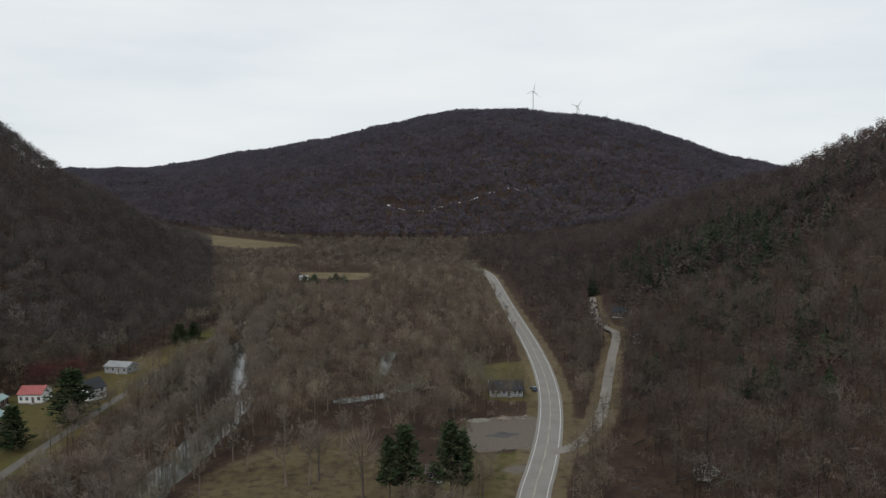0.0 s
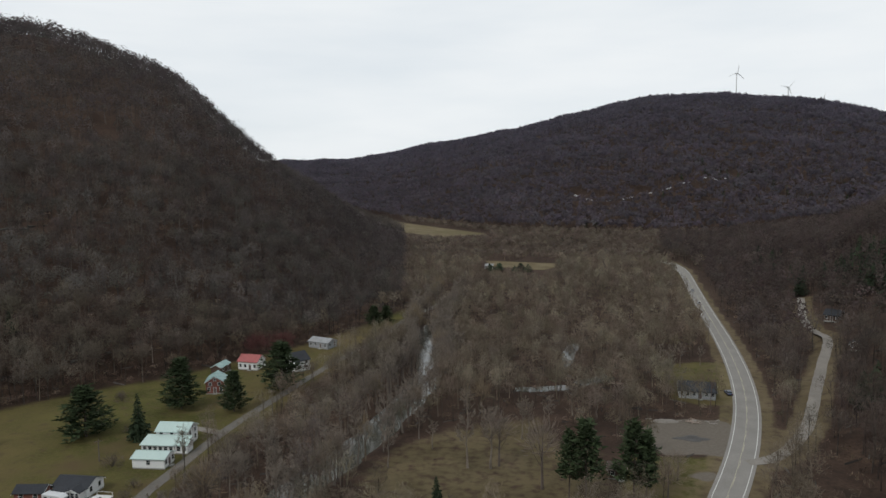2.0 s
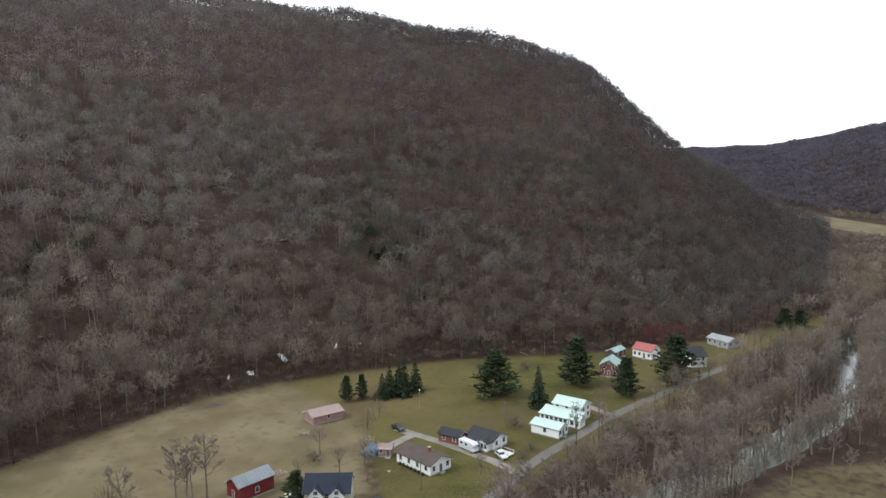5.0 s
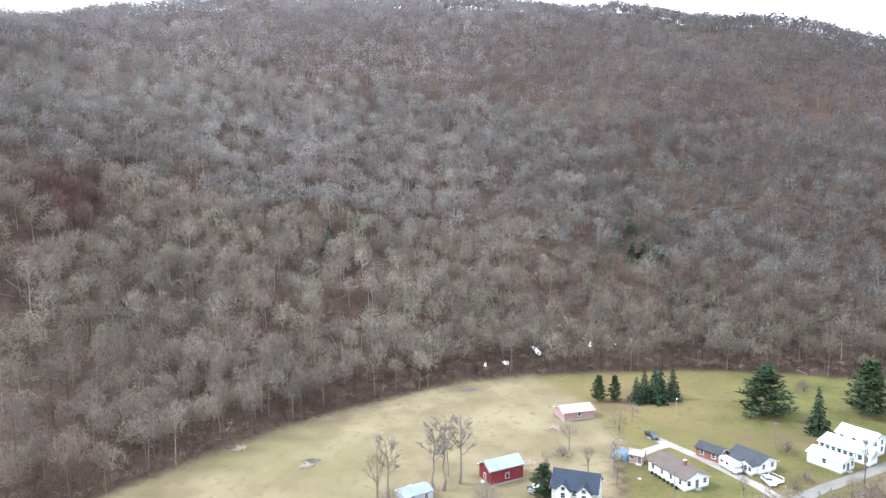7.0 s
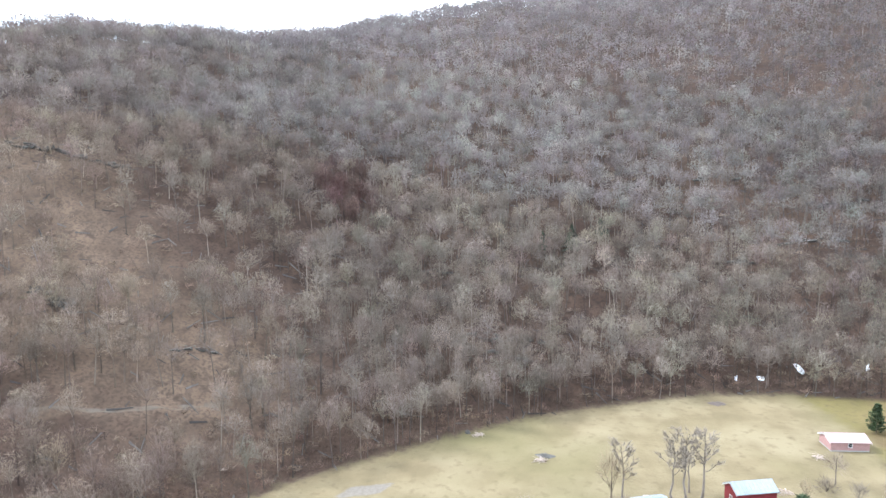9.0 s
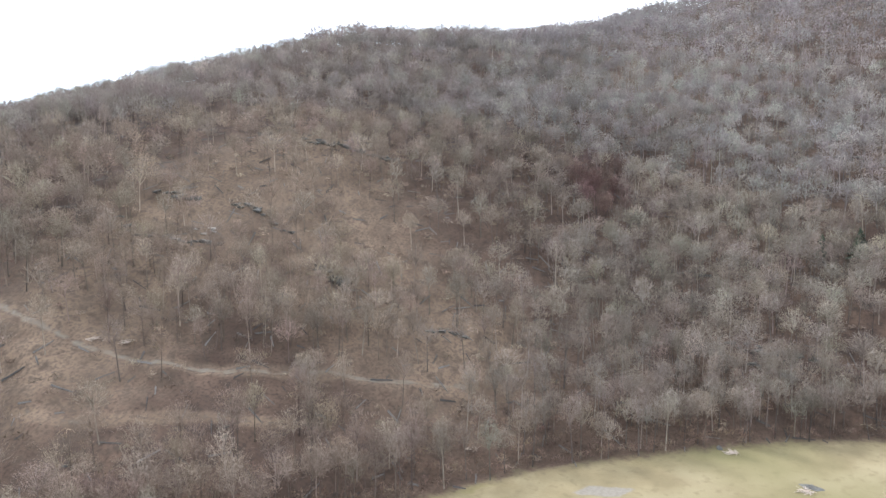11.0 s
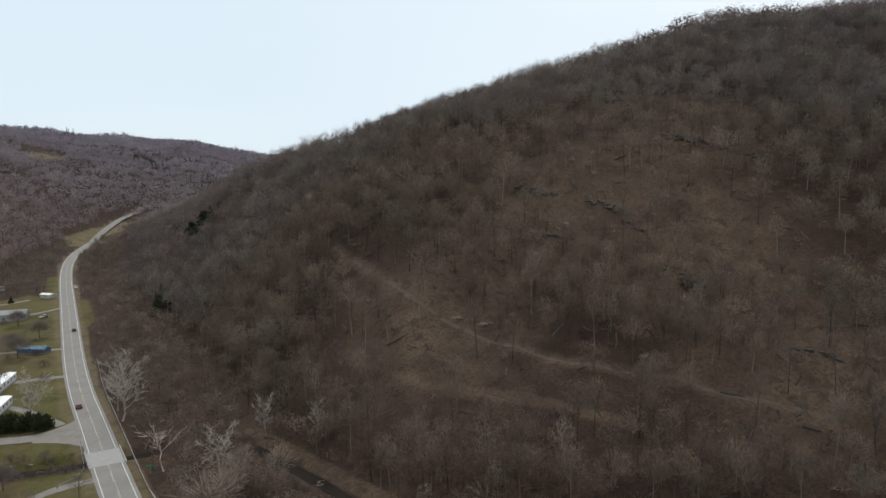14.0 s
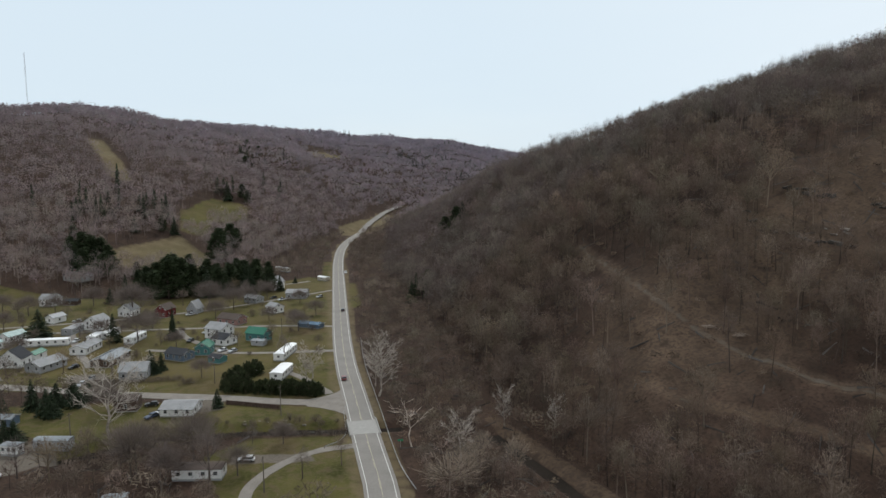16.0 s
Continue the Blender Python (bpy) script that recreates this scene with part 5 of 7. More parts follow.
ROCK = mat("dark_ledge_rock", (0.062, 0.057, 0.051), rough=0.95, vary=0.55, scale=0.35, fine=2.5, bump=0.8)
STONE_PALE = mat("pale_boulder_stone", (0.22, 0.20, 0.18), rough=0.95, vary=0.3, scale=0.5, fine=3.0, bump=0.6)


def bm_mesh(name, bm, material, bevel=0.0):
    if bevel:
        bmesh.ops.bevel(bm, geom=list(bm.edges), offset=bevel, segments=1, affect="EDGES")
    bmesh.ops.recalc_face_normals(bm, faces=list(bm.faces))
    me = bpy.data.meshes.new(name)
    bm.to_mesh(me)
    bm.free()
    me.materials.append(material)
    return me


def add_box(bm, x0, x1, y0, y1, z0, z1):
    v = [bm.verts.new(p) for p in ((x0, y0, z0), (x1, y0, z0), (x1, y1, z0), (x0, y1, z0), (x0, y0, z1), (x1, y0, z1), (x1, y1, z1), (x0, y1, z1))]
    for f in ((0, 3, 2, 1), (4, 5, 6, 7), (0, 1, 5, 4), (1, 2, 6, 5), (2, 3, 7, 6), (3, 0, 4, 7)):
        bm.faces.new([v[i] for i in f])
    return v


def box_mesh(name, size, material, bevel=0.0, z0=0.0):
    bm = bmesh.new()
    add_box(bm, -size[0] / 2, size[0] / 2, -size[1] / 2, size[1] / 2, z0, z0 + size[2])
    return bm_mesh(name, bm, material, bevel)


def prism(bm, pts, y0, y1):
    """A solid from an outline in x, z, drawn out along y."""
    a = [bm.verts.new((x, y0, z)) for x, z in pts]
    b = [bm.verts.new((x, y1, z)) for x, z in pts]
    bm.faces.new(a)
    bm.faces.new(b[::-1])
    for i in range(len(pts)):
        j = (i + 1) % len(pts)
        bm.faces.new((a[i], b[i], b[j], a[j]))


MESHES = {}


def window_part(parent, at, wide, high, wall="wall"):
    """A window: a frame with a sill, and its pane set back."""
    key = (wide, high)
    if key not in MESHES:
        bm = bmesh.new()
        t, d = 0.11, 0.06
        add_box(bm, -wide / 2 - t, -wide / 2, -d, 0.02, -t, high + t)
        add_box(bm, wide / 2, wide / 2 + t, -d, 0.02, -t, high + t)
        add_box(bm, -wide / 2, wide / 2, -d, 0.02, high, high + t)
        add_box(bm, -wide / 2, wide / 2, -d - 0.05, 0.02, -t, 0)
        add_box(bm, -wide / 2, wide / 2, -d + 0.02, 0.01, high / 2 - 0.025, high / 2 + 0.025)
        bm2 = bmesh.new()
        add_box(bm2, -wide / 2, wide / 2, -0.012, 0.01, 0, high)
        MESHES[key] = (bm_mesh("window_frame", bm, TRIM), bm_mesh("pane", bm2, GLASS))
    f, g = MESHES[key]
    ob = part("window", f, parent, "", at)
    part("pane", g, ob)
    return ob


def door_part(parent, at, wide=0.95, high=2.05, material=None):
    key = ("door", wide, high, material.name if material else "")
    if key not in MESHES:
        bm = bmesh.new()
        add_box(bm, -wide / 2, wide / 2, -0.05, 0.01, 0, high)
        for z0, z1 in ((0.12, high * 0.45), (high * 0.52, high - 0.15)):
            add_box(bm, -wide / 2 + 0.12, wide / 2 - 0.12, -0.065, -0.05, z0, z1)
        bm2 = bmesh.new()
        add_box(bm2, -wide / 2 - 0.1, -wide / 2, -0.07, 0.01, 0, high + 0.1)
        add_box(bm2, wide / 2, wide / 2 + 0.1, -0.07, 0.01, 0, high + 0.1)
        add_box(bm2, -wide / 2, wide / 2, -0.07, 0.01, high, high + 0.1)
        MESHES[key] = (bm_mesh("door", bm, material or DOOR_PAINT), bm_mesh("door_frame", bm2, TRIM))
    d, f = MESHES[key]
    ob = part("door", d, parent, "", at)
    part("door_frame", f, ob)


def face(side, u, z, L, W):
    """A pose on an outer wall: front 0 (-y), right 1 (+x), back 2 (+y), left 3 (-x)."""
    if side == 0:
        return pose(u, -W / 2, z)
    if side == 1:
        return pose(L / 2, u, z, 0, 0, 90)
    if side == 2:
        return pose(-u, W / 2, z, 0, 0, 180)
    return pose(-L / 2, -u, z, 0, 0, 270)


def gable_block(top, L, W, wall_h, pitch, wall, roof, along="x", over=0.4, base=0.35):
    """A gabled block under a thing: walls with gables, a footing, two roof slopes and bargeboards."""
    half = (W if along == "x" else L) / 2
    long = (L if along == "x" else W) / 2
    rise = half * pitch
    turn = Matrix.Identity(4) if along == "y" else pose(0, 0, 0, 0, 0, 90)
    bm = bmesh.new()
    prism(bm, [(-half, base), (half, base), (half, wall_h), (0, wall_h + rise), (-half, wall_h)], -long, long)
    part("wall", bm_mesh("wall", bm, WALLS[wall]), top, "", turn)
    part("footing", box_mesh("footing", (2 * half - 0.08, 2 * long - 0.08, base + 0.4), CONCRETE, 0, -0.4), top, "", turn)
    for s in (-1, 1):
        bm = bmesh.new()
        k, th = over, 0.16
        prism(bm, [(0, wall_h + rise + 0.03), (s * (half + k), wall_h - k * pitch + 0.03), (s * (half + k), wall_h - k * pitch + 0.03 + th), (0, wall_h + rise + 0.03 + th)], -long - k, long + k)
        if "shingles" not in ROOFS[roof].name:
            n = max(3, int(2 * long / 0.9))
            bm2 = bmesh.new()
            prism(bm2, [(s * 0.05, wall_h + rise + th), (s * (half + k), wall_h - k * pitch + th), (s * (half + k), wall_h - k * pitch + th + 0.075), (s * 0.05, wall_h + rise + th + 0.075)], 0, 0.05)
            rib = bm_mesh("rib", bm2, ROOFS[roof])
        rf = part("roof", bm_mesh("roof", bm, ROOFS[roof]), top, "", turn)
        if "shingles" not in ROOFS[roof].name:
            for i in range(n + 1):
                part("rib", rib, rf, "", pose(0, -long - k + 0.05 + (2 * long + 2 * k - 0.14) * i / n, 0))
        for e in (-1, 1):
            bm = bmesh.new()
            y0 = e * (long + k)
            prism(bm, [(0, wall_h + rise - 0.16), (s * (half + k), wall_h - k * pitch - 0.16), (s * (half + k), wall_h - k * pitch + 0.02), (0, wall_h + rise + 0.02)], min(y0, y0 + e * 0.04), max(y0, y0 + e * 0.04))
            part("bargeboard", bm_mesh("bargeboard", bm, TRIM), rf)
    return rise


def house(x, y, heading, L, W, label, wall="white", roof="charcoal", wall_h=3.0, pitch=0.5, along="x", windows=(3, 2, 3, 2), doors=(0,), chimney=False,
          porch=None, name="house", category="house", group="", storeys=1, over=0.4, garage=None):
    """A house with its front (-y side) turned to the heading, windows and doors on each face."""
    top = tagged(new(name), label, category, group)
    top.matrix_basis = pose(x, y, ground_z(x, y), 0, 0, heading)
    rise = gable_block(top, L, W, wall_h, pitch, wall, roof, along, over)
    for side, n in enumerate(windows):
        run = L if side in (0, 2) else W
        for st in range(storeys):
            z = 1.25 + st * 2.75
            if z + 1.2 > wall_h and st:
                z = wall_h - 1.5
            slots = n + (1 if side in doors and st == 0 else 0)
            for i in range(slots):
                u = -run / 2 + run * (i + 0.5) / slots
                if side in doors and st == 0 and i == slots // 2:
                    door_part(top, face(side, u, 0.36, L, W))
                    part("doorstep", box_mesh("doorstep", (1.5, 1.0, 0.34), CONCRETE, 0.02), top, "", face(side, u, 0.0, L, W) @ pose(0, -0.52, -0.02))
                else:
                    window_part(top, face(side, u, z, L, W), 0.95, 1.2)
        if rise > 1.6 and ((along == "x" and side in (1, 3)) or (along == "y" and side in (0, 2))):
            window_part(top, face(side, 0, wall_h + rise * 0.18, L, W), 0.7, 0.8)
    if chimney:
        c = part("chimney", box_mesh("chimney", (0.7, 0.7, 1.9), WALLS["brick"], 0.02), top, "red brick chimney", pose(L * 0.18 if along == "x" else 0, 0 if along == "x" else W * 0.18, wall_h + rise - 0.7))
        part("chimney_cap", box_mesh("chimney_cap", (0.86, 0.86, 0.14), CONCRETE, 0.02), c, "", pose(0, 0, 1.9))
    if garage is not None:
        side, u, w, h = garage
        bm = bmesh.new()
        for i in range(4):
            add_box(bm, -w / 2, w / 2, -0.05, 0.01, h * i / 4 + 0.02, h * (i + 1) / 4 - 0.02)
        add_box(bm, -w / 2, w / 2, -0.03, 0.0, 0, h)
        part("garage_door", bm_mesh("garage_door", bm, TRIM), top, "white panelled garage door", face(side, u, 0.05, L, W))
    if porch:
        side, u, w, d, h = porch
        at = face(side, u, 0, L, W)
        pf = part("porch_floor", box_mesh("porch_floor", (w, d, 0.36), DARK_WOOD, 0.02), top, "", at @ pose(0, -d / 2 - 0.01, 0))
        bm = bmesh.new()
        prism(bm, [(-0.0, h + 0.35), (d + 0.3, h), (d + 0.3, h + 0.12), (0, h + 0.47)], -w / 2 - 0.2, w / 2 + 0.2)
        part("porch_roof", bm_mesh("porch_roof", bm, ROOFS[roof]), top, "", at @ pose(0, 0, 0, 0, 0, -90))
        for i in range(max(2, int(w / 2.4) + 1)):
            n = max(2, int(w / 2.4) + 1)
            part("porch_post", box_mesh("porch_post", (0.13, 0.13, h - 0.3), TRIM, 0.01), pf, "", pose(-w / 2 + 0.15 + (w - 0.3) * i / (n - 1), -d / 2 + 0.15, 0.35))
    return top


def shed(x, y, heading, L, W, label, wall, roof, wall_h=2.4, pitch=0.4, along="x", door=True, windows=1, name="shed", category="shed", group=""):
    return house(x, y, heading, L, W, label, wall, roof, wall_h, pitch, along, (windows, 0, windows, 0), (0,) if door else (), name=name, category=category, group=group, over=0.25)


def trailer_home(x, y, heading, L, W, label, wall="white", roof="white", group="", wall_h=2.9):
    """A single-wide home: a long low box with a shallow bowed roof, skirting, windows, a door and steps."""
    top = tagged(new("mobile_home"), label, "mobile home", group)
    top.matrix_basis = pose(x, y, ground_z(x, y), 0, 0, heading)
    bm = bmesh.new()
    add_box(bm, -L / 2, L / 2, -W / 2, W / 2, 0.55, wall_h)
    part("wall", bm_mesh("wall", bm, WALLS[wall], 0.03), top)
    part("skirting", box_mesh("skirting", (L - 0.1, W - 0.1, 0.75), WALLS["grey"], 0, -0.2), top)
    bm = bmesh.new()
    h = W / 2 + 0.12
    prism(bm, [(-h, wall_h), (h, wall_h), (h, wall_h + 0.09), (h * 0.55, wall_h + 0.3), (0, wall_h + 0.38), (-h * 0.55, wall_h + 0.3), (-h, wall_h + 0.09)], -L / 2 - 0.12, L / 2 + 0.12)
    part("roof", bm_mesh("roof", bm, ROOFS[roof]), top, "", pose(0, 0, 0, 0, 0, 90))
    n = max(3, int(L / 3))
    for side in (0, 2):
        for i in range(n):
            u = -L / 2 + L * (i + 0.5) / n
            if i == n // 2 and side == 0:
                door_part(top, face(0, u, 0.6, L, W), 0.85, 1.95)
                part("steps", box_mesh("steps", (1.4, 1.1, 0.55), DARK_WOOD, 0.02), top, "", face(0, u, 0, L, W) @ pose(0, -0.6, 0))
            else:
                window_part(top, face(side, u, 1.5, L, W), 0.95, 0.85)
    for side in (1, 3):
        window_part(top, face(side, 0, 1.5, L, W), 0.95, 0.85)
    return top


# the western lawn
ranch = house(-134.6, 115.0, 2, 13.2, 7.4, "long white ranch house with a brown shingle roof", "white", "brown", 2.9, 0.42, windows=(4, 2, 3, 1), doors=(1,), chimney=True, name="ranch_house", porch=(3, -0.5, 4.0, 2.6, 2.4))
for i in range(7):
    plant(CEDAR, -139.2 + i * 1.55, 110.7, 1.1, "clipped dark shrub along the ranch house wall", "foundation shrubs", 0.75)
house(-140.6, 131.4, 15, 7.0, 4.2, "red brick garage with a dark shingle roof", "brick", "charcoal", 2.8, 0.55, windows=(2, 0, 2, 0), doors=(), name="garage", category="garage", garage=(1, 0, 2.6, 2.2))
bungalow = house(-133, 137.8, 6, 9.2, 6.6, "pale bungalow with a dark shingle roof and porch", "white", "charcoal", 2.7, 0.44, windows=(3, 2, 3, 2), chimney=False, name="bungalow", porch=(0, -1.8, 3.6, 1.9, 2.4))
bay = new("front_bay")
bay.parent = bungalow
bay.matrix_basis = pose(2.3, -3.7, 0)
gable_block(bay, 3.6, 3.4, 2.5, 0.44, "white", "charcoal", "y", 0.35)
for i in range(3):
    window_part(bay, pose(-1.2 + 1.2 * i, -1.7, 1.1), 0.9, 1.2)
house(-125.5, 156.6, 9, 9.2, 5.6, "small white garage building with a pale green metal roof", "white", "mint", 2.9, 0.35, windows=(1, 2, 2, 1), doors=(1,), name="garage", category="garage")
big = house(-129.2, 172.2, 10, 9.6, 6.6, "two-storey white farmhouse with a pale green metal roof", "white", "mint", 4.7, 0.5, windows=(3, 2, 3, 2), storeys=2, name="farmhouse")
# the low front of the farmhouse: a lean-to under one long pale green roof, and a small gabled entry
wing = part("front_wing", box_mesh("front_wing", (13.0, 4.6, 2.4), WALLS["white"], 0.02), big, "low glazed front wing", pose(-0.4, -5.71, 0))
bm = bmesh.new()
prism(bm, [(-0.02, 3.7), (5.1, 2.38), (5.1, 2.52), (-0.02, 3.86)], -6.8, 6.8)
part("roof", bm_mesh("roof", bm, ROOFS["mint"]), wing, "pale green metal roof", pose(0, 2.31, 0, 0, 0, -90))
for i in range(8):
    window_part(wing, pose(-5.5 + i * 1.57, -2.31, 0.95), 0.95, 1.05)
for i in range(2):
    window_part(wing, pose(6.51, -1.0 + i * 2.0, 1.0, 0, 0, 90), 1.2, 1.3)
entry = new("entry")
entry.parent = big
entry.matrix_basis = pose(5.2, -6.6, 0)
gable_block(entry, 3.6, 3.6, 2.7, 0.45, "white", "mint", "x", 0.3)
for i in range(2):
    window_part(entry, pose(-0.8 + 1.6 * i, -1.8, 1.0), 1.1, 1.3)
house(-183, 115, 84, 10.2, 6.9, "low faded red barn with a pinkish metal roof", "pink", "pink", 2.6, 0.34, windows=(1, 0, 1, 0), doors=(1,), name="barn", category="barn")
house(-151.8, 74, 96, 9.6, 5.6, "red wooden barn with a weathered steel roof", "red", "steel", 4.0, 0.55, windows=(1, 0, 1, 0), doors=(3,), name="barn", category="barn")
navy = house(-133.2, 84.6, 48, 10.4, 7.6, "cream two-storey house with navy roof gables", "cream", "navy", 4.9, 0.75, windows=(3, 2, 2, 2), storeys=2, chimney=False, name="gabled_house")
for gx in (-2.4, 2.4):
    g = new("cross_gable")
    g.parent = navy
    g.matrix_basis = pose(gx, -3.2, 0)
    gable_block(g, 3.2, 3.4, 4.8, 1.0, "white", "navy", "y", 0.3)
    window_part(g, pose(0, -1.7, 4.9), 0.9, 0.8)
    window_part(g, pose(0, -1.7, 3.1), 0.95, 1.2)
shed(-149.5, 50, 100, 7.2, 5.0, "low grey shed with a weathered steel roof", "grey", "steel", 2.2, 0.3)
shed(-147, 112, 40, 3.8, 3.6, "small faded red shed with a rounded door", "pink", "pink", 2.3, 0.5)
tarp = tagged(new("tarp_shelter"), "low shelter covered with a crumpled blue tarpaulin", "shelter")
tarp.matrix_basis = pose(-150.5, 109.5, 0, 0, 0, 40)
bm = bmesh.new()
prism(bm, [(-2.2, 0), (-2.0, 1.2), (-0.9, 1.9), (0.1, 2.1), (1.1, 1.8), (2.0, 1.1), (2.2, 0)], -2.4, 2.4)
part("cover", bm_mesh("cover", bm, ROOFS["tarp"], 0.08), tarp)
house(-147, 220, 24, 6.4, 7.6, "brick house with a blue-green metal roof", "brick", "teal", 4.6, 0.6, "y", windows=(2, 2, 2, 2), storeys=2)
shed(-160, 243, 95, 8.0, 4.4, "brown shed with a blue-green metal roof", "brown", "teal", 2.8, 0.5)
house(-150.5, 251, 0, 8.6, 7.0, "white house with a red metal roof", "white", "red", 3.6, 0.6, windows=(3, 2, 2, 2))
house(-131, 253, -30, 8.4, 7.0, "white gabled house with a dark roof", "white", "charcoal", 4.6, 0.65, "y", windows=(2, 2, 2, 2), storeys=2)
house(-137, 291, -14, 11.0, 7.0, "long grey house with a pale roof", "grey", "grey", 3.0, 0.4)
# east of the river
house(24, 254, -2, 12.2, 8.4, "weathered grey lodge with a dark shingle roof", "grey", "charcoal", 2.8, 0.55, windows=(5, 2, 4, 2), name="lodge")
house(-2, 179, 0, 4.4, 4.2, "small brown cabin beneath tall pines", "brown", "brown", 2.6, 0.6, windows=(1, 1, 1, 1), name="cabin", category="cabin")
house(67, 171, -10, 5.0, 5.6, "dark cabin half hidden in the woods", "brown", "brown", 2.8, 0.7, "y", windows=(2, 1, 1, 1), name="cabin", category="cabin")
house(93, 355, -30, 6.6, 7.0, "dark hillside cabin with a charcoal roof", "brown", "charcoal", 3.0, 0.6, windows=(2, 1, 1, 1), name="cabin", category="cabin")
house(87, 301, -20, 3.8, 4.4, "small weathered cabin beside the side lane", "brown", "charcoal", 2.6, 0.7, "y", windows=(1, 1, 1, 1), name="cabin", category="cabin")
house(-115, 577, 5, 6.5, 5, "small white farmhouse beside a far field", "white", "grey", 2.8, 0.5)

# the village
house(-37, -317, -43, 9.6, 6.2, "pale green house with a green metal roof", "teal", "green", 3.8, 0.7, windows=(3, 2, 2, 2), doors=(1,))
shed(-36, -308, -40, 6.0, 3.6, "open carport with a grey roof", "grey", "steel", 2.2, 0.15)
trailer_home(-44, -286, 62, 17.5, 4.2, "long white mobile home beside the highway", group="mobile homes")
trailer_home(-38, -258, 62, 13.0, 4.6, "white-roofed mobile home behind the cedar hedge", group="mobile homes")
house(-21, -330, -45, 9.5, 9.0, "white two-storey house with a grey roof", "white", "grey", 4.8, 0.5, windows=(3, 2, 2, 2), storeys=2)
house(-22, -316, -50, 7.8, 7.4, "white garage house with a charcoal roof", "white", "charcoal", 3.2, 0.5, windows=(2, 2, 2, 2), garage=None)
house(-13, -303, -20, 6.0, 7.4, "dark teal house with a green roof", "teal", "green", 3.6, 0.6, "y", windows=(2, 2, 2, 2))
house(-3, -298, -46, 9.6, 6.6, "slate-blue house with a charcoal roof", "blue", "charcoal", 2.9, 0.5)
shed(-17, -287, -42, 5.6, 5.0, "open dark green shed", "teal", "charcoal", 2.3, 0.4)
house(-53, -376, -65, 7.5, 6.5, "small white house with a grey roof", "white", "grey", 3.4, 0.6)
house(-64, -450, -58, 9.0, 8.0, "white gabled farmhouse on the edge of the village", "white", "grey", 5.0, 0.7, "y", windows=(2, 2, 2, 2), storeys=2)
house(-29, -357, -46, 12.0, 8.0, "mauve-brown house with a brown roof", "pink", "brown", 3.2, 0.5, porch=(0, 0, 6, 2, 2.4))
house(-72, -414, -22, 12.0, 10.0, "grey workshop with a low roof", "grey", "grey", 3.6, 0.3, windows=(3, 1, 3, 1))
shed(-64, -333, -46, 12.0, 5.0, "low shed draped with blue tarpaulin", "blue", "tarp", 2.0, 0.3)
house(58, -313, -20, 9.0, 7.5, "white gabled house with a grey-green roof", "white", "charcoal", 4.0, 0.75, "y", windows=(2, 3, 2, 2))
house(46, -304, 50, 12.4, 8.0, "long grey ranch house with a grey roof", "grey", "grey", 2.8, 0.45, windows=(5, 2, 4, 2))
house(34, -327, 68, 14.0, 7.0, "white house with a pale grey roof", "white", "grey", 2.9, 0.35, windows=(5, 2, 4, 2))
house(23, -304, 65, 16.0, 8.0, "brown house with a pale weathered metal roof", "brown", "steel", 2.8, 0.28, windows=(5, 2, 4, 2))
house(13, -278, -14, 9.6, 8.4, "grey two-gabled house with a grey roof", "grey", "grey", 3.4, 0.6, windows=(4, 2, 3, 2), porch=(0, 1, 4.5, 2, 2.4))
shed(52, -321, 66, 8.0, 4.4, "white shed with a bright green roof", "white", "green", 2.8, 0.5)
trailer_home(52, -345, -12, 20.0, 4.0, "long low white mobile home", group="mobile homes")
house(67, -361, 50, 9.5, 6.0, "white house with a blue-green roof", "white", "teal", 3.0, 0.5)
trailer_home(43, -368, 66, 13.0, 5.0, "grey mobile home on a lawn", "grey", "grey", group="mobile homes")
house(33, -371, -35, 8.0, 8.5, "white two-storey house with a grey roof", "white", "grey", 4.6, 0.6, "y", windows=(2, 2, 2, 2), storeys=2)
trailer_home(32, -346, 70, 9.0, 4.2, "short white mobile home", group="mobile homes")
trailer_home(15, -338, 66, 13.0, 4.4, "white mobile home with a carport", group="mobile homes")
house(2, -390, -35, 6.5, 8.5, "dark red gabled house", "red", "brown", 4.2, 0.8, "y", windows=(2, 2, 2, 2))
house(-13, -392, -35, 6.0, 6.5, "narrow grey steep-gabled house", "grey", "grey", 3.0, 1.3, "y", windows=(2, 1, 1, 1))
house(53, -495, -38, 15.0, 9.5, "grey house with a dark blue roof before the woods", "grey", "navy", 3.2, 0.5, windows=(5, 2, 4, 2), chimney=True)
house(63, -448, -25, 9.0, 8.0, "white house with an ell among sheds", "white", "grey", 4.2, 0.6, windows=(3, 2, 2, 2))
shed(52, -445, -20, 8.0, 5.0, "low dark wooden shed beside a white house", "brown", "charcoal", 2.5, 0.4)
house(54, -396, -40, 5.0, 8.0, "small white house by the back street", "white", "steel", 3.2, 0.6, "y", windows=(2, 2, 1, 1))
house(92, -405, -30, 7.0, 8.0, "pale house with a blue tarpaulin shed behind", "cream", "charcoal", 4.4, 0.7, "y", windows=(2, 2, 2, 2))
house(-2, -231, -22, 10.4, 9.0, "low white house with a broad grey roof", "white", "grey", 2.5, 0.28, windows=(5, 2, 3, 2))
trailer_home(-81, -524, -62, 14.0, 3.6, "long pale yellow mobile home at the village edge", "cream", "white", group="mobile homes")
trailer_home(-5, -179, -20, 12.4, 4.8, "long white mobile home with a brown-grey roof", "white", "brown", group="mobile homes")
trailer_home(32, -214, -23, 10.0, 3.4, "derelict mobile home with a rusted open end", "grey", "steel", group="mobile homes")
trailer_home(42, -214, -30, 5.0, 3.0, "short scrapped white trailer in a yard", "white", "steel", group="mobile homes")
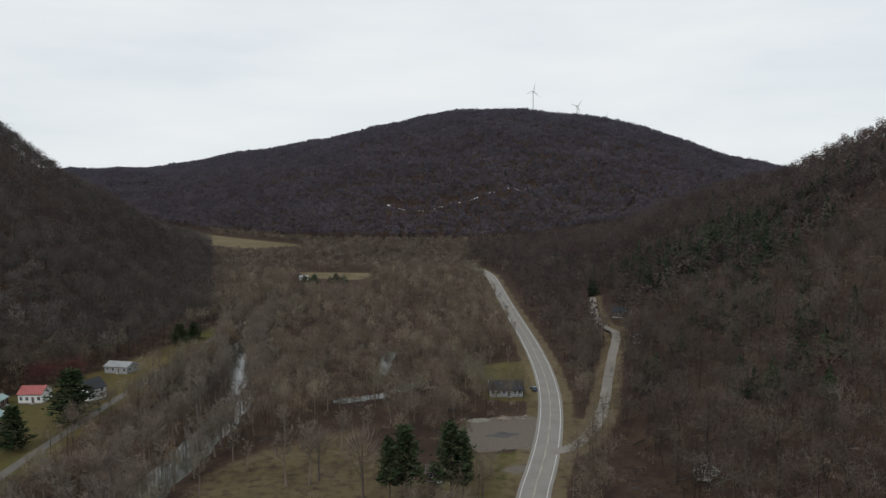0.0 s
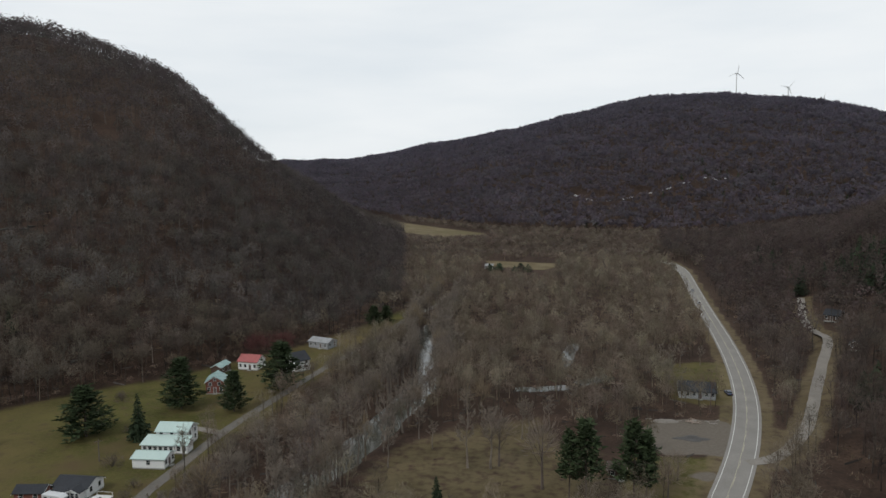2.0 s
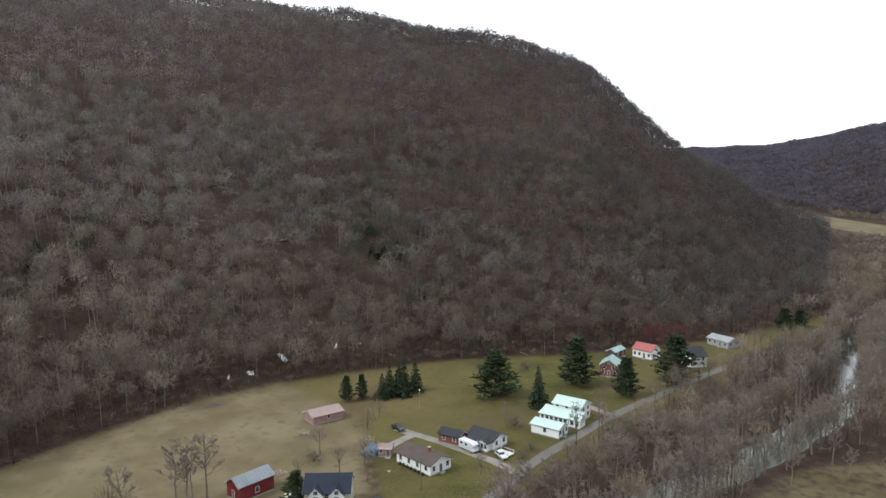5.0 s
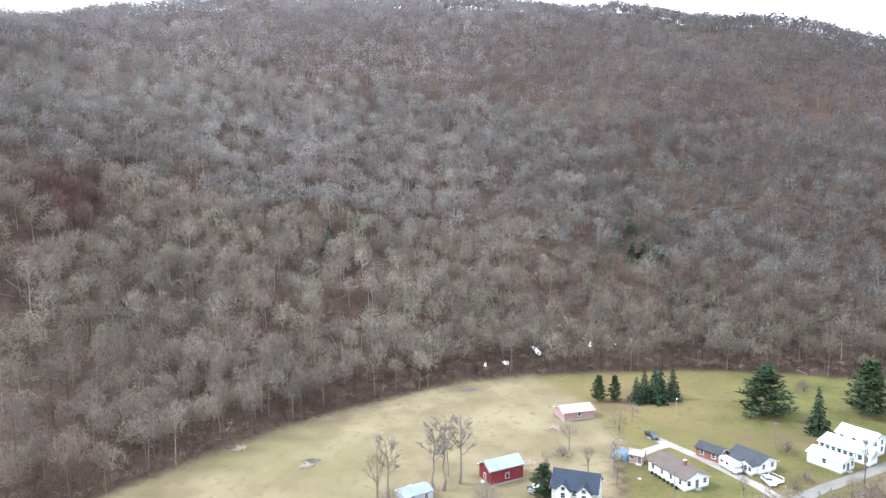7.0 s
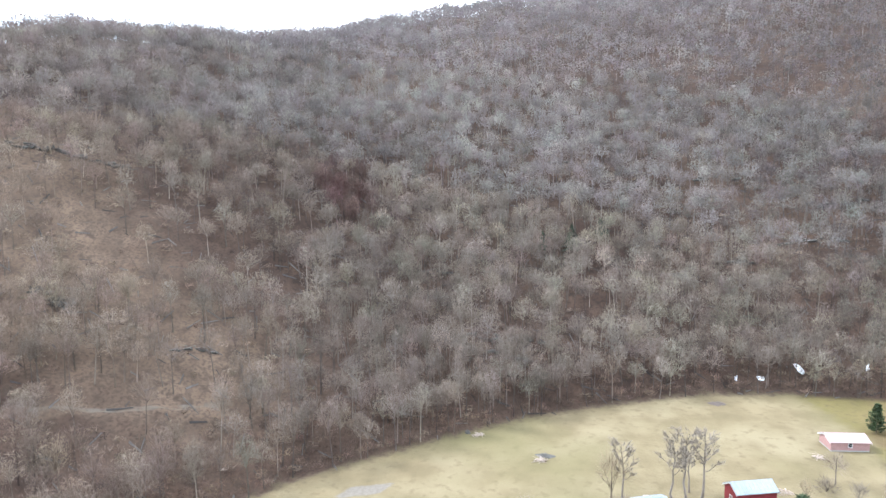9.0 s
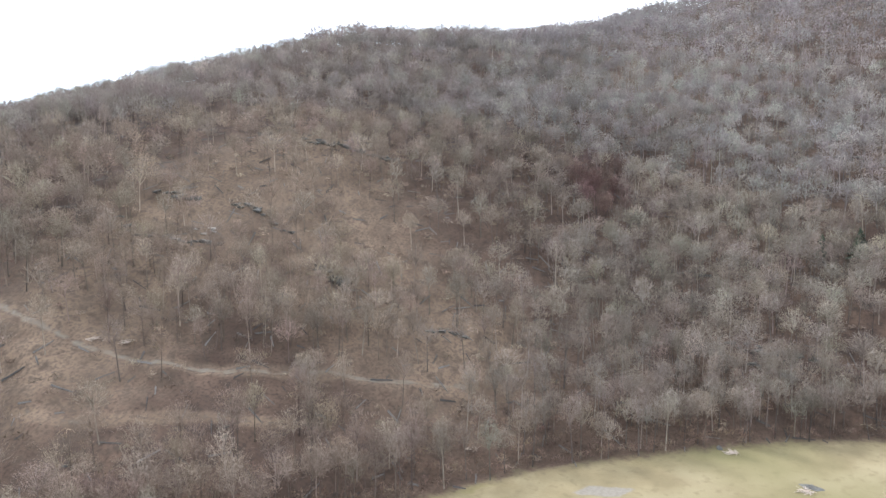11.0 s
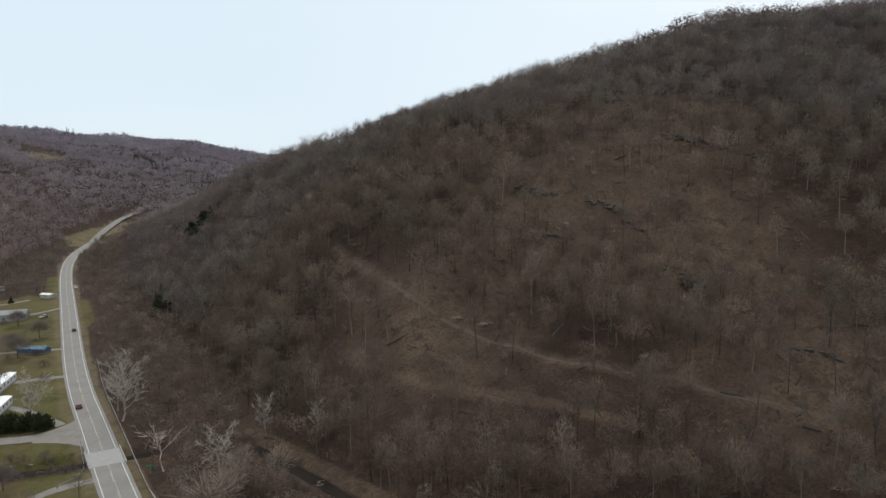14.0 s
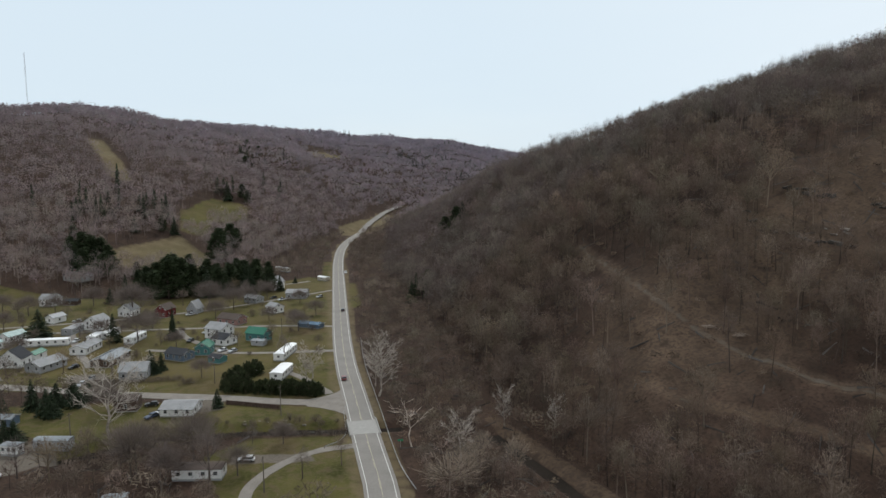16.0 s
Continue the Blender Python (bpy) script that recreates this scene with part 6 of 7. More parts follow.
shed(14, -170, -10, 5.0, 4.0, "small white shed with a steel roof", "white", "steel", 2.2, 0.3)
shed(14, -241, -15, 7.0, 6.0, "tall brown wooden shed behind the sycamore", "brown", "brown", 3.8, 0.4)
trailer_home(52, -206, -20, 9.0, 3.2, "weathered white trailer in a gravel yard", "white", "steel", group="mobile homes")
shed(60, -214, -20, 5.0, 4.0, "pale metal shed in a gravel yard", "white", "white", 2.6, 0.3)
trailer_home(26, -352, 68, 11.0, 4.2, "white mobile home with a white roof", group="mobile homes")
house(74, -344, 62, 11.0, 7.0, "white house with a pale blue-green roof", "white", "teal", 3.2, 0.5)
house(-46, -410, -50, 9.0, 6.5, "low grey house among bare trees", "grey", "grey", 3.0, 0.45)
house(20, -398, -35, 8.0, 7.0, "white gabled house among bare trees", "white", "grey", 4.0, 0.7, "y", windows=(2, 2, 2, 2))
shed(48, -240, -23, 5.4, 4.4, "blue-grey shed behind dark shrubs", "blue", "steel", 2.6, 0.35)
shed(-100, -470, -60, 8, 4, "small pale shed in a far yard", "cream", "white", 2.4, 0.3)
# ---- vehicles ----
PAINTS = {
    "white": mat("white_car_paint", (0.5, 0.51, 0.52), rough=0.3, vary=0.04, scale=1.0, fine=5.0, bump=0, spec=0.5),
    "black": mat("black_car_paint", (0.018, 0.019, 0.022), rough=0.3, vary=0.1, scale=1.0, fine=5.0, bump=0, spec=0.5),
    "red": mat("red_car_paint", (0.16, 0.03, 0.03), rough=0.3, vary=0.08, scale=1.0, fine=5.0, bump=0, spec=0.5),
    "blue": mat("dark_blue_car_paint", (0.035, 0.05, 0.09), rough=0.3, vary=0.08, scale=1.0, fine=5.0, bump=0, spec=0.5),
    "silver": mat("silver_car_paint", (0.36, 0.37, 0.38), rough=0.3, metal=0.4, vary=0.05, scale=1.0, fine=5.0, bump=0, spec=0.5),
}
HEADLAMP = mat("headlamp_glass", (0.6, 0.6, 0.58), rough=0.15, vary=0.05, bump=0)


def wheel_parts(top, spots, r=0.33, w=0.22):
    if "wheel" not in MESHES:
        tyre, rim = Shape(), Shape()
        for sh, r0, r1, half in ((tyre, 0.19, 0.33, 0.11), (rim, 0.02, 0.19, 0.08)):
            a = np.arange(14) * 2 * np.pi / 14
            prof = [(r0, -half), (r1 - 0.03, -half), (r1, -half + 0.04), (r1, half - 0.04), (r1 - 0.03, half), (r0, half)]
            v = np.array([(rr * math.cos(q), y, rr * math.sin(q)) for q in a for rr, y in prof])
            k, t = len(prof), []
            for i in range(14):
                for j in range(k):
                    i2, j2 = (i + 1) % 14, (j + 1) % k
                    t += [(i * k + j, i2 * k + j, i2 * k + j2), (i * k + j, i2 * k + j2, i * k + j2)]
            sh.add(v, t)
        MESHES["wheel"] = (tyre.mesh("tyre", RUBBER), rim.mesh("rim", STEEL))
    ty, ri = MESHES["wheel"]
    for x, y in spots:
        wob = part("wheel", ty, top, "", pose(x, y, 0.33))
        part("rim", ri, wob)


def car(x, y, heading, label, paint="white", kind="car", group=""):
    """A parked car or pickup: a rounded body, a glazed cabin, wheels, lamps."""
    top = tagged(new("pickup_truck" if kind == "pickup" else "car"), label, "truck" if kind == "pickup" else "car", group)
    top.matrix_basis = pose(x, y, ground_z(x, y) + 0.12, 0, 0, heading)
    L, W = (5.4, 1.9) if kind == "pickup" else (4.5, 1.78)
    lo = [(-L / 2, 0.35), (-L / 2 + 0.05, 0.72), (-L / 2 + 0.35, 0.86), (L / 2 - 1.2, 0.95), (L / 2 - 0.25, 0.82), (L / 2, 0.62), (L / 2, 0.33)]
    if kind == "pickup":
        lo = [(-L / 2, 0.45), (-L / 2, 1.02), (L / 2 - 1.3, 1.05), (L / 2 - 0.15, 0.98), (L / 2, 0.75), (L / 2, 0.42)]
    bm = bmesh.new()
    prism(bm, lo, -W / 2, W / 2)
    part("body", bm_mesh("body", bm, PAINTS[paint], 0.05), top)
    x0, x1, hi = (-0.5, 1.25, 1.78) if kind == "pickup" else (-1.9, 0.75, 1.46)
    zb = 1.03 if kind == "pickup" else 0.86
    bm = bmesh.new()
    prism(bm, [(x0, zb), (x0 + 0.25, hi - 0.06), (x1 - 0.75, hi - 0.06), (x1, zb)], -W / 2 + 0.1, W / 2 - 0.1)
    part("cabin_glass", bm_mesh("cabin_glass", bm, GLASS), top)
    bm = bmesh.new()
    add_box(bm, x0 + 0.22, x1 - 0.72, -W / 2 + 0.14, W / 2 - 0.14, hi - 0.07, hi)
    part("cabin_roof", bm_mesh("cabin_roof", bm, PAINTS[paint], 0.03), top)
    if kind == "pickup":
        bm = bmesh.new()
        add_box(bm, -L / 2 + 0.12, -0.62, -W / 2 + 0.12, W / 2 - 0.12, 1.0, 1.04)
        part("bed_liner", bm_mesh("bed_liner", bm, RUBBER), top)
    for s in (-1, 1):
        part("headlight", box_mesh("headlight", (0.06, 0.32, 0.14), HEADLAMP, 0.01), top, "", pose(L / 2 - 0.02, s * (W / 2 - 0.3), 0.6))
        part("tail_light", box_mesh("tail_light", (0.06, 0.26, 0.16), RED_LAMP, 0.01), top, "", pose(-L / 2 + 0.01, s * (W / 2 - 0.22), 0.62))
    wheel_parts(top, [(sx * L * 0.31, sy * (W / 2 - 0.06)) for sx in (-1, 1) for sy in (-1, 1)])
    return top


def camper(x, y, heading, label, L=6.2):
    """A white camper van with a raised cab, windows and wheels."""
    top = tagged(new("camper_van"), label, "camper van")
    top.matrix_basis = pose(x, y, ground_z(x, y) + 0.1, 0, 0, heading)
    bm = bmesh.new()
    prism(bm, [(-L / 2, 0.5), (-L / 2, 2.7), (L / 2 - 0.9, 2.75), (L / 2 - 0.1, 2.3), (L / 2 - 0.2, 1.9), (L / 2 - 0.9, 1.75), (L / 2 - 0.55, 1.2), (L / 2, 1.0), (L / 2, 0.45)], -1.1, 1.1)
    part("body", bm_mesh("body", bm, PAINTS["white"], 0.06), top)
    for s in (-1, 1):
        for u in (-1.9, 0.0):
            part("window", box_mesh("window", (1.0, 0.03, 0.6), GLASS, 0.01), top, "", pose(u, s * 1.11, 1.6))
    part("windscreen", box_mesh("windscreen", (0.04, 1.7, 0.5), GLASS, 0.01), top, "", pose(L / 2 - 0.66, 0, 1.24, 0, -35, 0))
    part("stripe", box_mesh("stripe", (L - 1.2, 2.25, 0.12), PAINTS["silver"], 0), top, "", pose(-0.4, 0, 1.15))
    wheel_parts(top, [(-1.9, -1.0), (-1.9, 1.0), (1.9, -1.0), (1.9, 1.0)])
    return top


car(-159, 126, -8, "black pickup truck parked on the driveway", "black", "pickup")
camper(-133.2, 130.6, -2, "white camper van parked beside the brick garage")
car(-123.5, 133.5, -20, "white car parked before the bungalow", "white")
car(-142, 79, -65, "white pickup truck parked by the barn", "white", "pickup")
car(35, 258, 100, "dark car parked beside the lodge", "blue")
car(-17, -184, -20, "white car parked on the village drive", "white")
car(7, -229, 40, "dark blue car parked by the low house", "blue")
car(4.5, -232, 40, "white car parked by the low house", "white")
car(7, -241, -5, "black car parked beside the village street", "black")
car(-30, -266, 55, "white pickup truck behind the cedar hedge", "white", "pickup")
car(-58.5, -244, -102, "red car driving on the highway", "red")
car(-87.5, -364, -103, "black car driving on the highway", "black")
car(41.5, 485, 90, "white pickup truck on the highway", "white", "pickup")
car(41.5, 440, 90, "silver car on the highway", "silver")
car(36, -300, 40, "black car parked beside the grey ranch house", "black")
car(-24, -300, 40, "silver car parked in the village", "silver")
for x, y, a, paint, kind, what in ((-20, -303, 40, "white", "car", "white car parked on a village drive"), (-8, -326, 60, "black", "car", "black car parked on a village drive"), (-16, -340, 50, "silver", "pickup", "silver pickup truck parked on a village drive"),
                                   (28, -280, 70, "black", "car", "black car parked on a gravel yard"), (31, -274, 70, "silver", "car", "silver car parked on a gravel yard"), (40, -346, 68, "white", "car", "white car parked between mobile homes"),
                                   (50, -200, -20, "silver", "pickup", "silver pickup truck parked in a gravel yard"), (44, -198, 10, "white", "car", "white car parked in a gravel yard"), (58, -222, 60, "blue", "car", "blue car parked in a gravel yard"),
                                   (-62, -408, 20, "white", "pickup", "white pickup truck beside a workshop"), (-58, -416, 30, "black", "car", "black car beside a workshop"), (-84, -408, 30, "silver", "car", "silver car beside a workshop"), (-10, -386, 20, "white", "car", "white car parked by the back street"),
                                   (44, -392, 5, "silver", "car", "silver car parked by the back street"), (62, -352, 60, "red", "car", "red car parked between houses")):
    car(x, y, a, what, paint, kind, "village cars")
car(-122, -496, 77, "white car on the highway far off", "white")


# ---- bridge, rails, poles and signs ----
def rail(name, line, label, high=0.72, post_step=4.0, offset=0.0):
    """A steel guardrail: a beam on posts."""
    p = smooth_line(line, post_step)
    top = tagged(new(name), label, "guardrail")
    sh = Shape()
    z = height(p[:, 0], p[:, 1], False)
    t = np.gradient(p, axis=0)
    t /= np.hypot(t[:, 0], t[:, 1])[:, None]
    n = np.stack([-t[:, 1], t[:, 0]], -1)
    prof = [(0.0, -0.16), (0.06, -0.1), (0.0, 0.0), (0.06, 0.1), (0.0, 0.16), (-0.02, 0.16), (-0.02, -0.16)]
    v = np.concatenate([np.c_[p + n * o, z + high + h] for o, h in prof])
    k, m, tri = len(p), len(prof), []
    for j in range(m):
        j2 = (j + 1) % m
        for i in range(k - 1):
            tri += [(j * k + i, j2 * k + i, j2 * k + i + 1), (j * k + i, j2 * k + i + 1, j * k + i + 1)]
    sh.add(v, tri)
    part("beam", sh.mesh("beam", STEEL), top)
    post = box_mesh("post", (0.14, 0.1, high + 0.5), DARK_WOOD, 0.01, -0.4)
    for i in range(k):
        part("post", post, top, "", Matrix.Translation((p[i, 0] - n[i, 0] * 0.1, p[i, 1] - n[i, 1] * 0.1, z[i])))
    return top


rail("guardrail", [(-53, -150), (-53.5, -163), (-56, -178), (-60, -200), (-65, -228), (-71, -262), (-80, -300)], "galvanised steel guardrail along the highway")
rail("guardrail", [(-38, -184), (-43, -186), (-46, -190), (-47.5, -198), (-50, -210)], "galvanised steel guardrail curving off the bridge")
bridge = tagged(new("bridge"), "short pale concrete bridge carrying the highway over a brook", "bridge", kind="structure")
bm = bmesh.new()
add_box(bm, -4.6, 4.6, -5.5, 5.5, -0.5, 0.112)
part("deck", bm_mesh("deck", bm, CONCRETE, 0.02), bridge)
for s in (-1, 1):
    bm = bmesh.new()
    add_box(bm, s * 4.45 - 0.16, s * 4.45 + 0.16, -6.5, 6.5, -0.9, 0.55)
    part("parapet", bm_mesh("parapet", bm, CONCRETE, 0.03), bridge)
    bm = bmesh.new()
    add_box(bm, -5.0, 5.0, s * 5.9 - 0.4, s * 5.9 + 0.4, -2.6, -0.5)
    part("abutment", bm_mesh("abutment", bm, CONCRETE, 0.03), bridge)
bridge.matrix_basis = pose(-52.4, -195.5, 0.008, 0, 0, -9.6)
# the widened mouth of the village street
bm = bmesh.new()
mouth = [(-40.0, -220.6), (-44.0, -217.2), (-47.5, -213.0), (-50.2, -207.5), (-55.0, -212.0), (-58.0, -226.0), (-60.0, -238.0), (-56.0, -234.0), (-52.4, -230.4), (-47.0, -227.8), (-42.0, -227.0)]
lid = bm.faces.new([bm.verts.new((x, y, 0.095)) for x, y in mouth])
bmesh.ops.extrude_face_region(bm, geom=[lid])
for v in list(bm.verts)[len(mouth):]:
    v.co.z -= 0.3
tagged(new("road_junction", bm_mesh("road_junction", bm, GRAVEL)), "pale worn mouth of the village street at the highway", "road", kind="structure")
timber_wall = tagged(new("retaining_wall"), "low dark timber retaining wall below the village street", "retaining wall")
timber_wall.matrix_basis = pose(-23.6, -227.4, ground_z(-23.6, -227.4), 0, 0, math.degrees(math.atan2(12.1, -16.0)))
beam = box_mesh("timber", (6.4, 0.28, 0.27), WALLS["brown"], 0.03)
for row in range(5):
    for k in range(3):
        part("timber", beam, timber_wall, "", pose(-6.6 + k * 6.6 + (0.5 if row % 2 else 0), 0.05 * row, -0.1 + 0.29 * row))
for k in range(6):
    part("post", MESHES.setdefault("wall_post", box_mesh("post", (0.24, 0.24, 1.7), WALLS["brown"], 0.02, -0.2)), timber_wall, "", pose(-9.4 + k * 3.8, -0.27, 0))
sign = tagged(new("road_sign"), "small green road sign on a steel post", "road sign")
sign.matrix_basis = pose(-58, -177, ground_z(-58, -177), 0, 0, -20)
part("post", box_mesh("post", (0.08, 0.08, 2.3), STEEL, 0.01, -0.2), sign)
part("plate", box_mesh("plate", (1.5, 0.04, 0.6), mat("green_sign_sheet", (0.02, 0.20, 0.10), rough=0.5, vary=0.08, bump=0), 0.02), sign, "plain green sign plate", pose(0, -0.06, 1.7))


def utility_pole(x, y, tall, heading, label="weathered wooden utility pole with a crossarm"):
    top = tagged(new("utility_pole"), label, "utility pole", "utility poles")
    top.matrix_basis = pose(x, y, ground_z(x, y), 0, 0, heading)
    sh = Shape()
    sh.tube([(0, 0, -0.3), (0, 0, tall * 0.5), (0.04, 0, tall)], [0.17, 0.14, 0.10], 8)
    part("pole", sh.mesh("pole", DARK_WOOD), top)
    arm = part("crossarm", box_mesh("crossarm", (2.2, 0.12, 0.14), DARK_WOOD, 0.01), top, "", pose(0, -0.14, tall - 0.7))
    for u in (-0.95, -0.4, 0.4, 0.95):
        sh = Shape()
        sh.tube([(0, 0, 0), (0, 0, 0.22)], [0.05, 0.04], 6)
        part("insulator", sh.mesh("insulator", GLASS), arm, "", pose(u, 0, 0.14))


for x, y, h, a in ((41 - 4, 342, 10, 0), (37, 385, 10, 0), (37, 430, 10, 0), (37, 475, 10, 0), (-31, -215, 10, 60), (28, -216, 9, 60), (-19, -164, 9, 70), (-47, -314, 10, 70), (4, -171, 9, 70),
                   (-120, 162, 8.5, 0), (-124, 105, 8.5, 20), (-142, 155, 6.5, 40), (-113, 200, 9, 0), (-113, 245, 9, 0), (-113, 290, 9, 0), (-14, -258, 9, 60), (20, -268, 9, 60)):
    utility_pole(x, y, h, a)
lamp = tagged(new("yard_lamp"), "tall thin yard lamp post on the lawn", "lamp post")
lamp.matrix_basis = pose(-169, 143, 0)
sh = Shape()
sh.tube([(0, 0, -0.3), (0, 0, 6.2)], [0.08, 0.06], 6)
part("post", sh.mesh("post", STEEL), lamp)
part("lamp_head", box_mesh("lamp_head", (0.7, 0.3, 0.2), TRIM, 0.05), lamp, "", pose(0.25, 0, 6.2))


# ---- wind turbines and the mast ----
def wind_turbine(x, y, hub_z, blade, turn, spin):
    z = ground_z(x, y)
    top = tagged(new("wind_turbine"), "white three-bladed wind turbine on the far ridge", "wind turbine", "ridge turbines")
    top.matrix_basis = pose(x, y, z, 0, 0, turn)
    h = hub_z - z
    white = WALLS["white"]
    sh = Shape()
    sh.tube([(0, 0, -3), (0, 0, h * 0.5), (0, 0, h)], [2.3, 1.8, 1.3], 12)
    part("tower", sh.mesh("tower", white), top)
    part("nacelle", box_mesh("nacelle", (3.2, 9, 3.4), white, 0.4), top, "", pose(0, 1.5, h - 0.8))
    hub = part("hub", box_mesh("hub", (2.6, 2.6, 2.6), white, 0.7, -1.3), top, "", pose(0, -4.2, h + 0.9, 0, spin, 0))
    sh = Shape()
    sh.tube([(0, 0, 0.5), (0.3, 0, blade * 0.2), (0, 0, blade * 0.6), (0, 0, blade)], [0.8, 1.5, 0.9, 0.2], 6)
    me = sh.mesh("blade", white)
    for k in range(3):
        part("blade", me, hub, "", pose(0, 0, 0, 0, 120 * k, 0))


for az, r, el, blade, spin in ((-7.6, 2340, 7.45, 30, 10), (-11.1, 2340, 6.2, 27, 40), (-13.3, 2330, 5.15, 24, 20)):
    a = radians(az)
    wind_turbine(-math.sin(a) * r, math.cos(a) * r, EYE + r * math.tan(radians(el)), blade, 20, spin)
mast = tagged(new("radio_mast"), "tall thin lattice radio mast on the wooded ridge", "mast")
a = radians(188.5)
mx, my = -math.sin(a) * 1250, math.cos(a) * 1250
mast.matrix_basis = pose(mx, my, ground_z(mx, my))
sh, sh2 = Shape(), Shape()
for k in range(3):
    q = k * 2.094
    sh.tube([(math.cos(q) * 0.8, math.sin(q) * 0.8, -2), (math.cos(q) * 0.8, math.sin(q) * 0.8, 96)], [0.1, 0.1], 4)
for i in range(24):
    for k in range(3):
        q, q2 = k * 2.094, (k + 1) * 2.094
        sh2.tube([(math.cos(q) * 0.8, math.sin(q) * 0.8, i * 4.0), (math.cos(q2) * 0.8, math.sin(q2) * 0.8, i * 4.0 + 4)], [0.05, 0.05], 3)
part("mast_legs", sh.mesh("mast_legs", STEEL), mast)
part("bracing", sh2.mesh("bracing", STEEL), mast)


# ---- rocks, snow, tracks and brush piles ----
def rock_mesh(seed):
    rng = np.random.RandomState(seed)
    bm = bmesh.new()
    for _ in range(16):
        p = rng.normal(0, 1, 3)
        p /= np.linalg.norm(p)
        p = np.clip(p * 1.25, -0.8, 0.8)
        bm.verts.new(p * (1.0, 0.7, 0.55))
    bmesh.ops.convex_hull(bm, input=list(bm.verts))
    for v in [v for v in bm.verts if not v.link_faces]:
        bm.verts.remove(v)
    return bm_mesh("rock", bm, ROCK)


ROCKS = [rock_mesh(300 + i) for i in range(6)]
PALE_ROCKS = []
for m in ROCKS[:3]:
    c = m.copy()
    c.materials.clear()
    c.materials.append(STONE_PALE)
    PALE_ROCKS.append(c)
rock_rng = random.Random(4)


def ledge(x0, y0, x1, y1, n, size, label="dark weathered rock ledge jutting from the wooded slope", meshes=None):
    """A broken line of blocks half sunk in the slope."""
    top = tagged(new("rock_ledge"), label, "rocks", "rock ledges")
    cx, cy = (x0 + x1) / 2, (y0 + y1) / 2
    top.matrix_basis = pose(cx, cy, ground_z(cx, cy))
    base = top.matrix_basis.inverted()
    along = math.degrees(math.atan2(y1 - y0, x1 - x0))
    for i in range(n):
        s = (i + rock_rng.uniform(0, 0.9)) / n
        x, y = x0 + (x1 - x0) * s + rock_rng.uniform(-1.5, 1.5), y0 + (y1 - y0) * s + rock_rng.uniform(-1.5, 1.5)
        k = size * rock_rng.uniform(0.35, 1.55) * (1.3 if meshes is None else 1.0)
        at = Matrix.LocRotScale((x, y, ground_z(x, y) + 0.04 * k), Euler((rock_rng.uniform(-0.2, 0.2), rock_rng.uniform(-0.2, 0.2), radians(along) + rock_rng.uniform(-0.4, 0.4))), (k * 1.5, k * 0.9, k * 0.9))
        part("rock", rock_rng.choice(meshes or ROCKS), top, "", base @ at)


for row in ((-270, -160, -271, -137, 12, 1.5), (-272, -134, -276, -118, 9, 1.5), (-213, -188, -215, -172, 9, 1.1), (-193, -188, -197, -171, 8, 0.9), (-198, -168, -200, -153, 9, 0.9), (-208, -121, -206, -106, 12, 1.3),
            (-247, 14, -251, 41, 16, 1.0), (-240, 20, -239, 34, 10, 1.0), (-220, -156, -218, -135, 8, 0.7), (-203, -78, -207, -64, 8, 0.9), (-331, 188, -331, 212, 12, 1.3), (-311, 158, -303, 190, 14, 1.0),
            (-300, 130, -299, 142, 7, 1.0), (-300, 262, -284, 286, 12, 1.0), (-272, 296, -258, 309, 9, 1.0), (-294, 105, -293, 113, 6, 1.2), (-208, 254, -197, 275, 14, 1.0), (-227, 185, -215, 207, 9, 0.6), (-214, 208, -203, 232, 10, 0.65), (-202, 234, -191, 262, 10, 0.65), (-189, 264, -175, 286, 8, 0.6), (-192, -204, -196, -190, 7, 0.8), (-220, -161, -222, -150, 8, 0.9), (-274, -187, -269, -174, 8, 1.0), (-345, -20, -342, 4, 9, 1.1),
            (-165, -150, -170, -140, 5, 0.8), (-282, -5, -280, 9, 7, 0.9), (-360, 140, -362, 165, 9, 1.1), (-380, 60, -378, 80, 8, 1.1)):
    ledge(*row)
ledge(-203, -166, -206, -158, 4, 0.9, "pale boulders below the rock ledge", PALE_ROCKS)
ledge(-15, -210.5, -31, -205, 16, 0.55, "dark stones along the brook bank")
ledge(-31, -205, -42, -199, 10, 0.6, "dark stones along the brook bank")
ledge(-18, -214, -38, -207, 12, 0.4, "grey stones along the brook bank", PALE_ROCKS)
ledge(6, 224, 29, 227, 14, 0.6, "heap of stones and rubble beside the gravel lot", PALE_ROCKS)


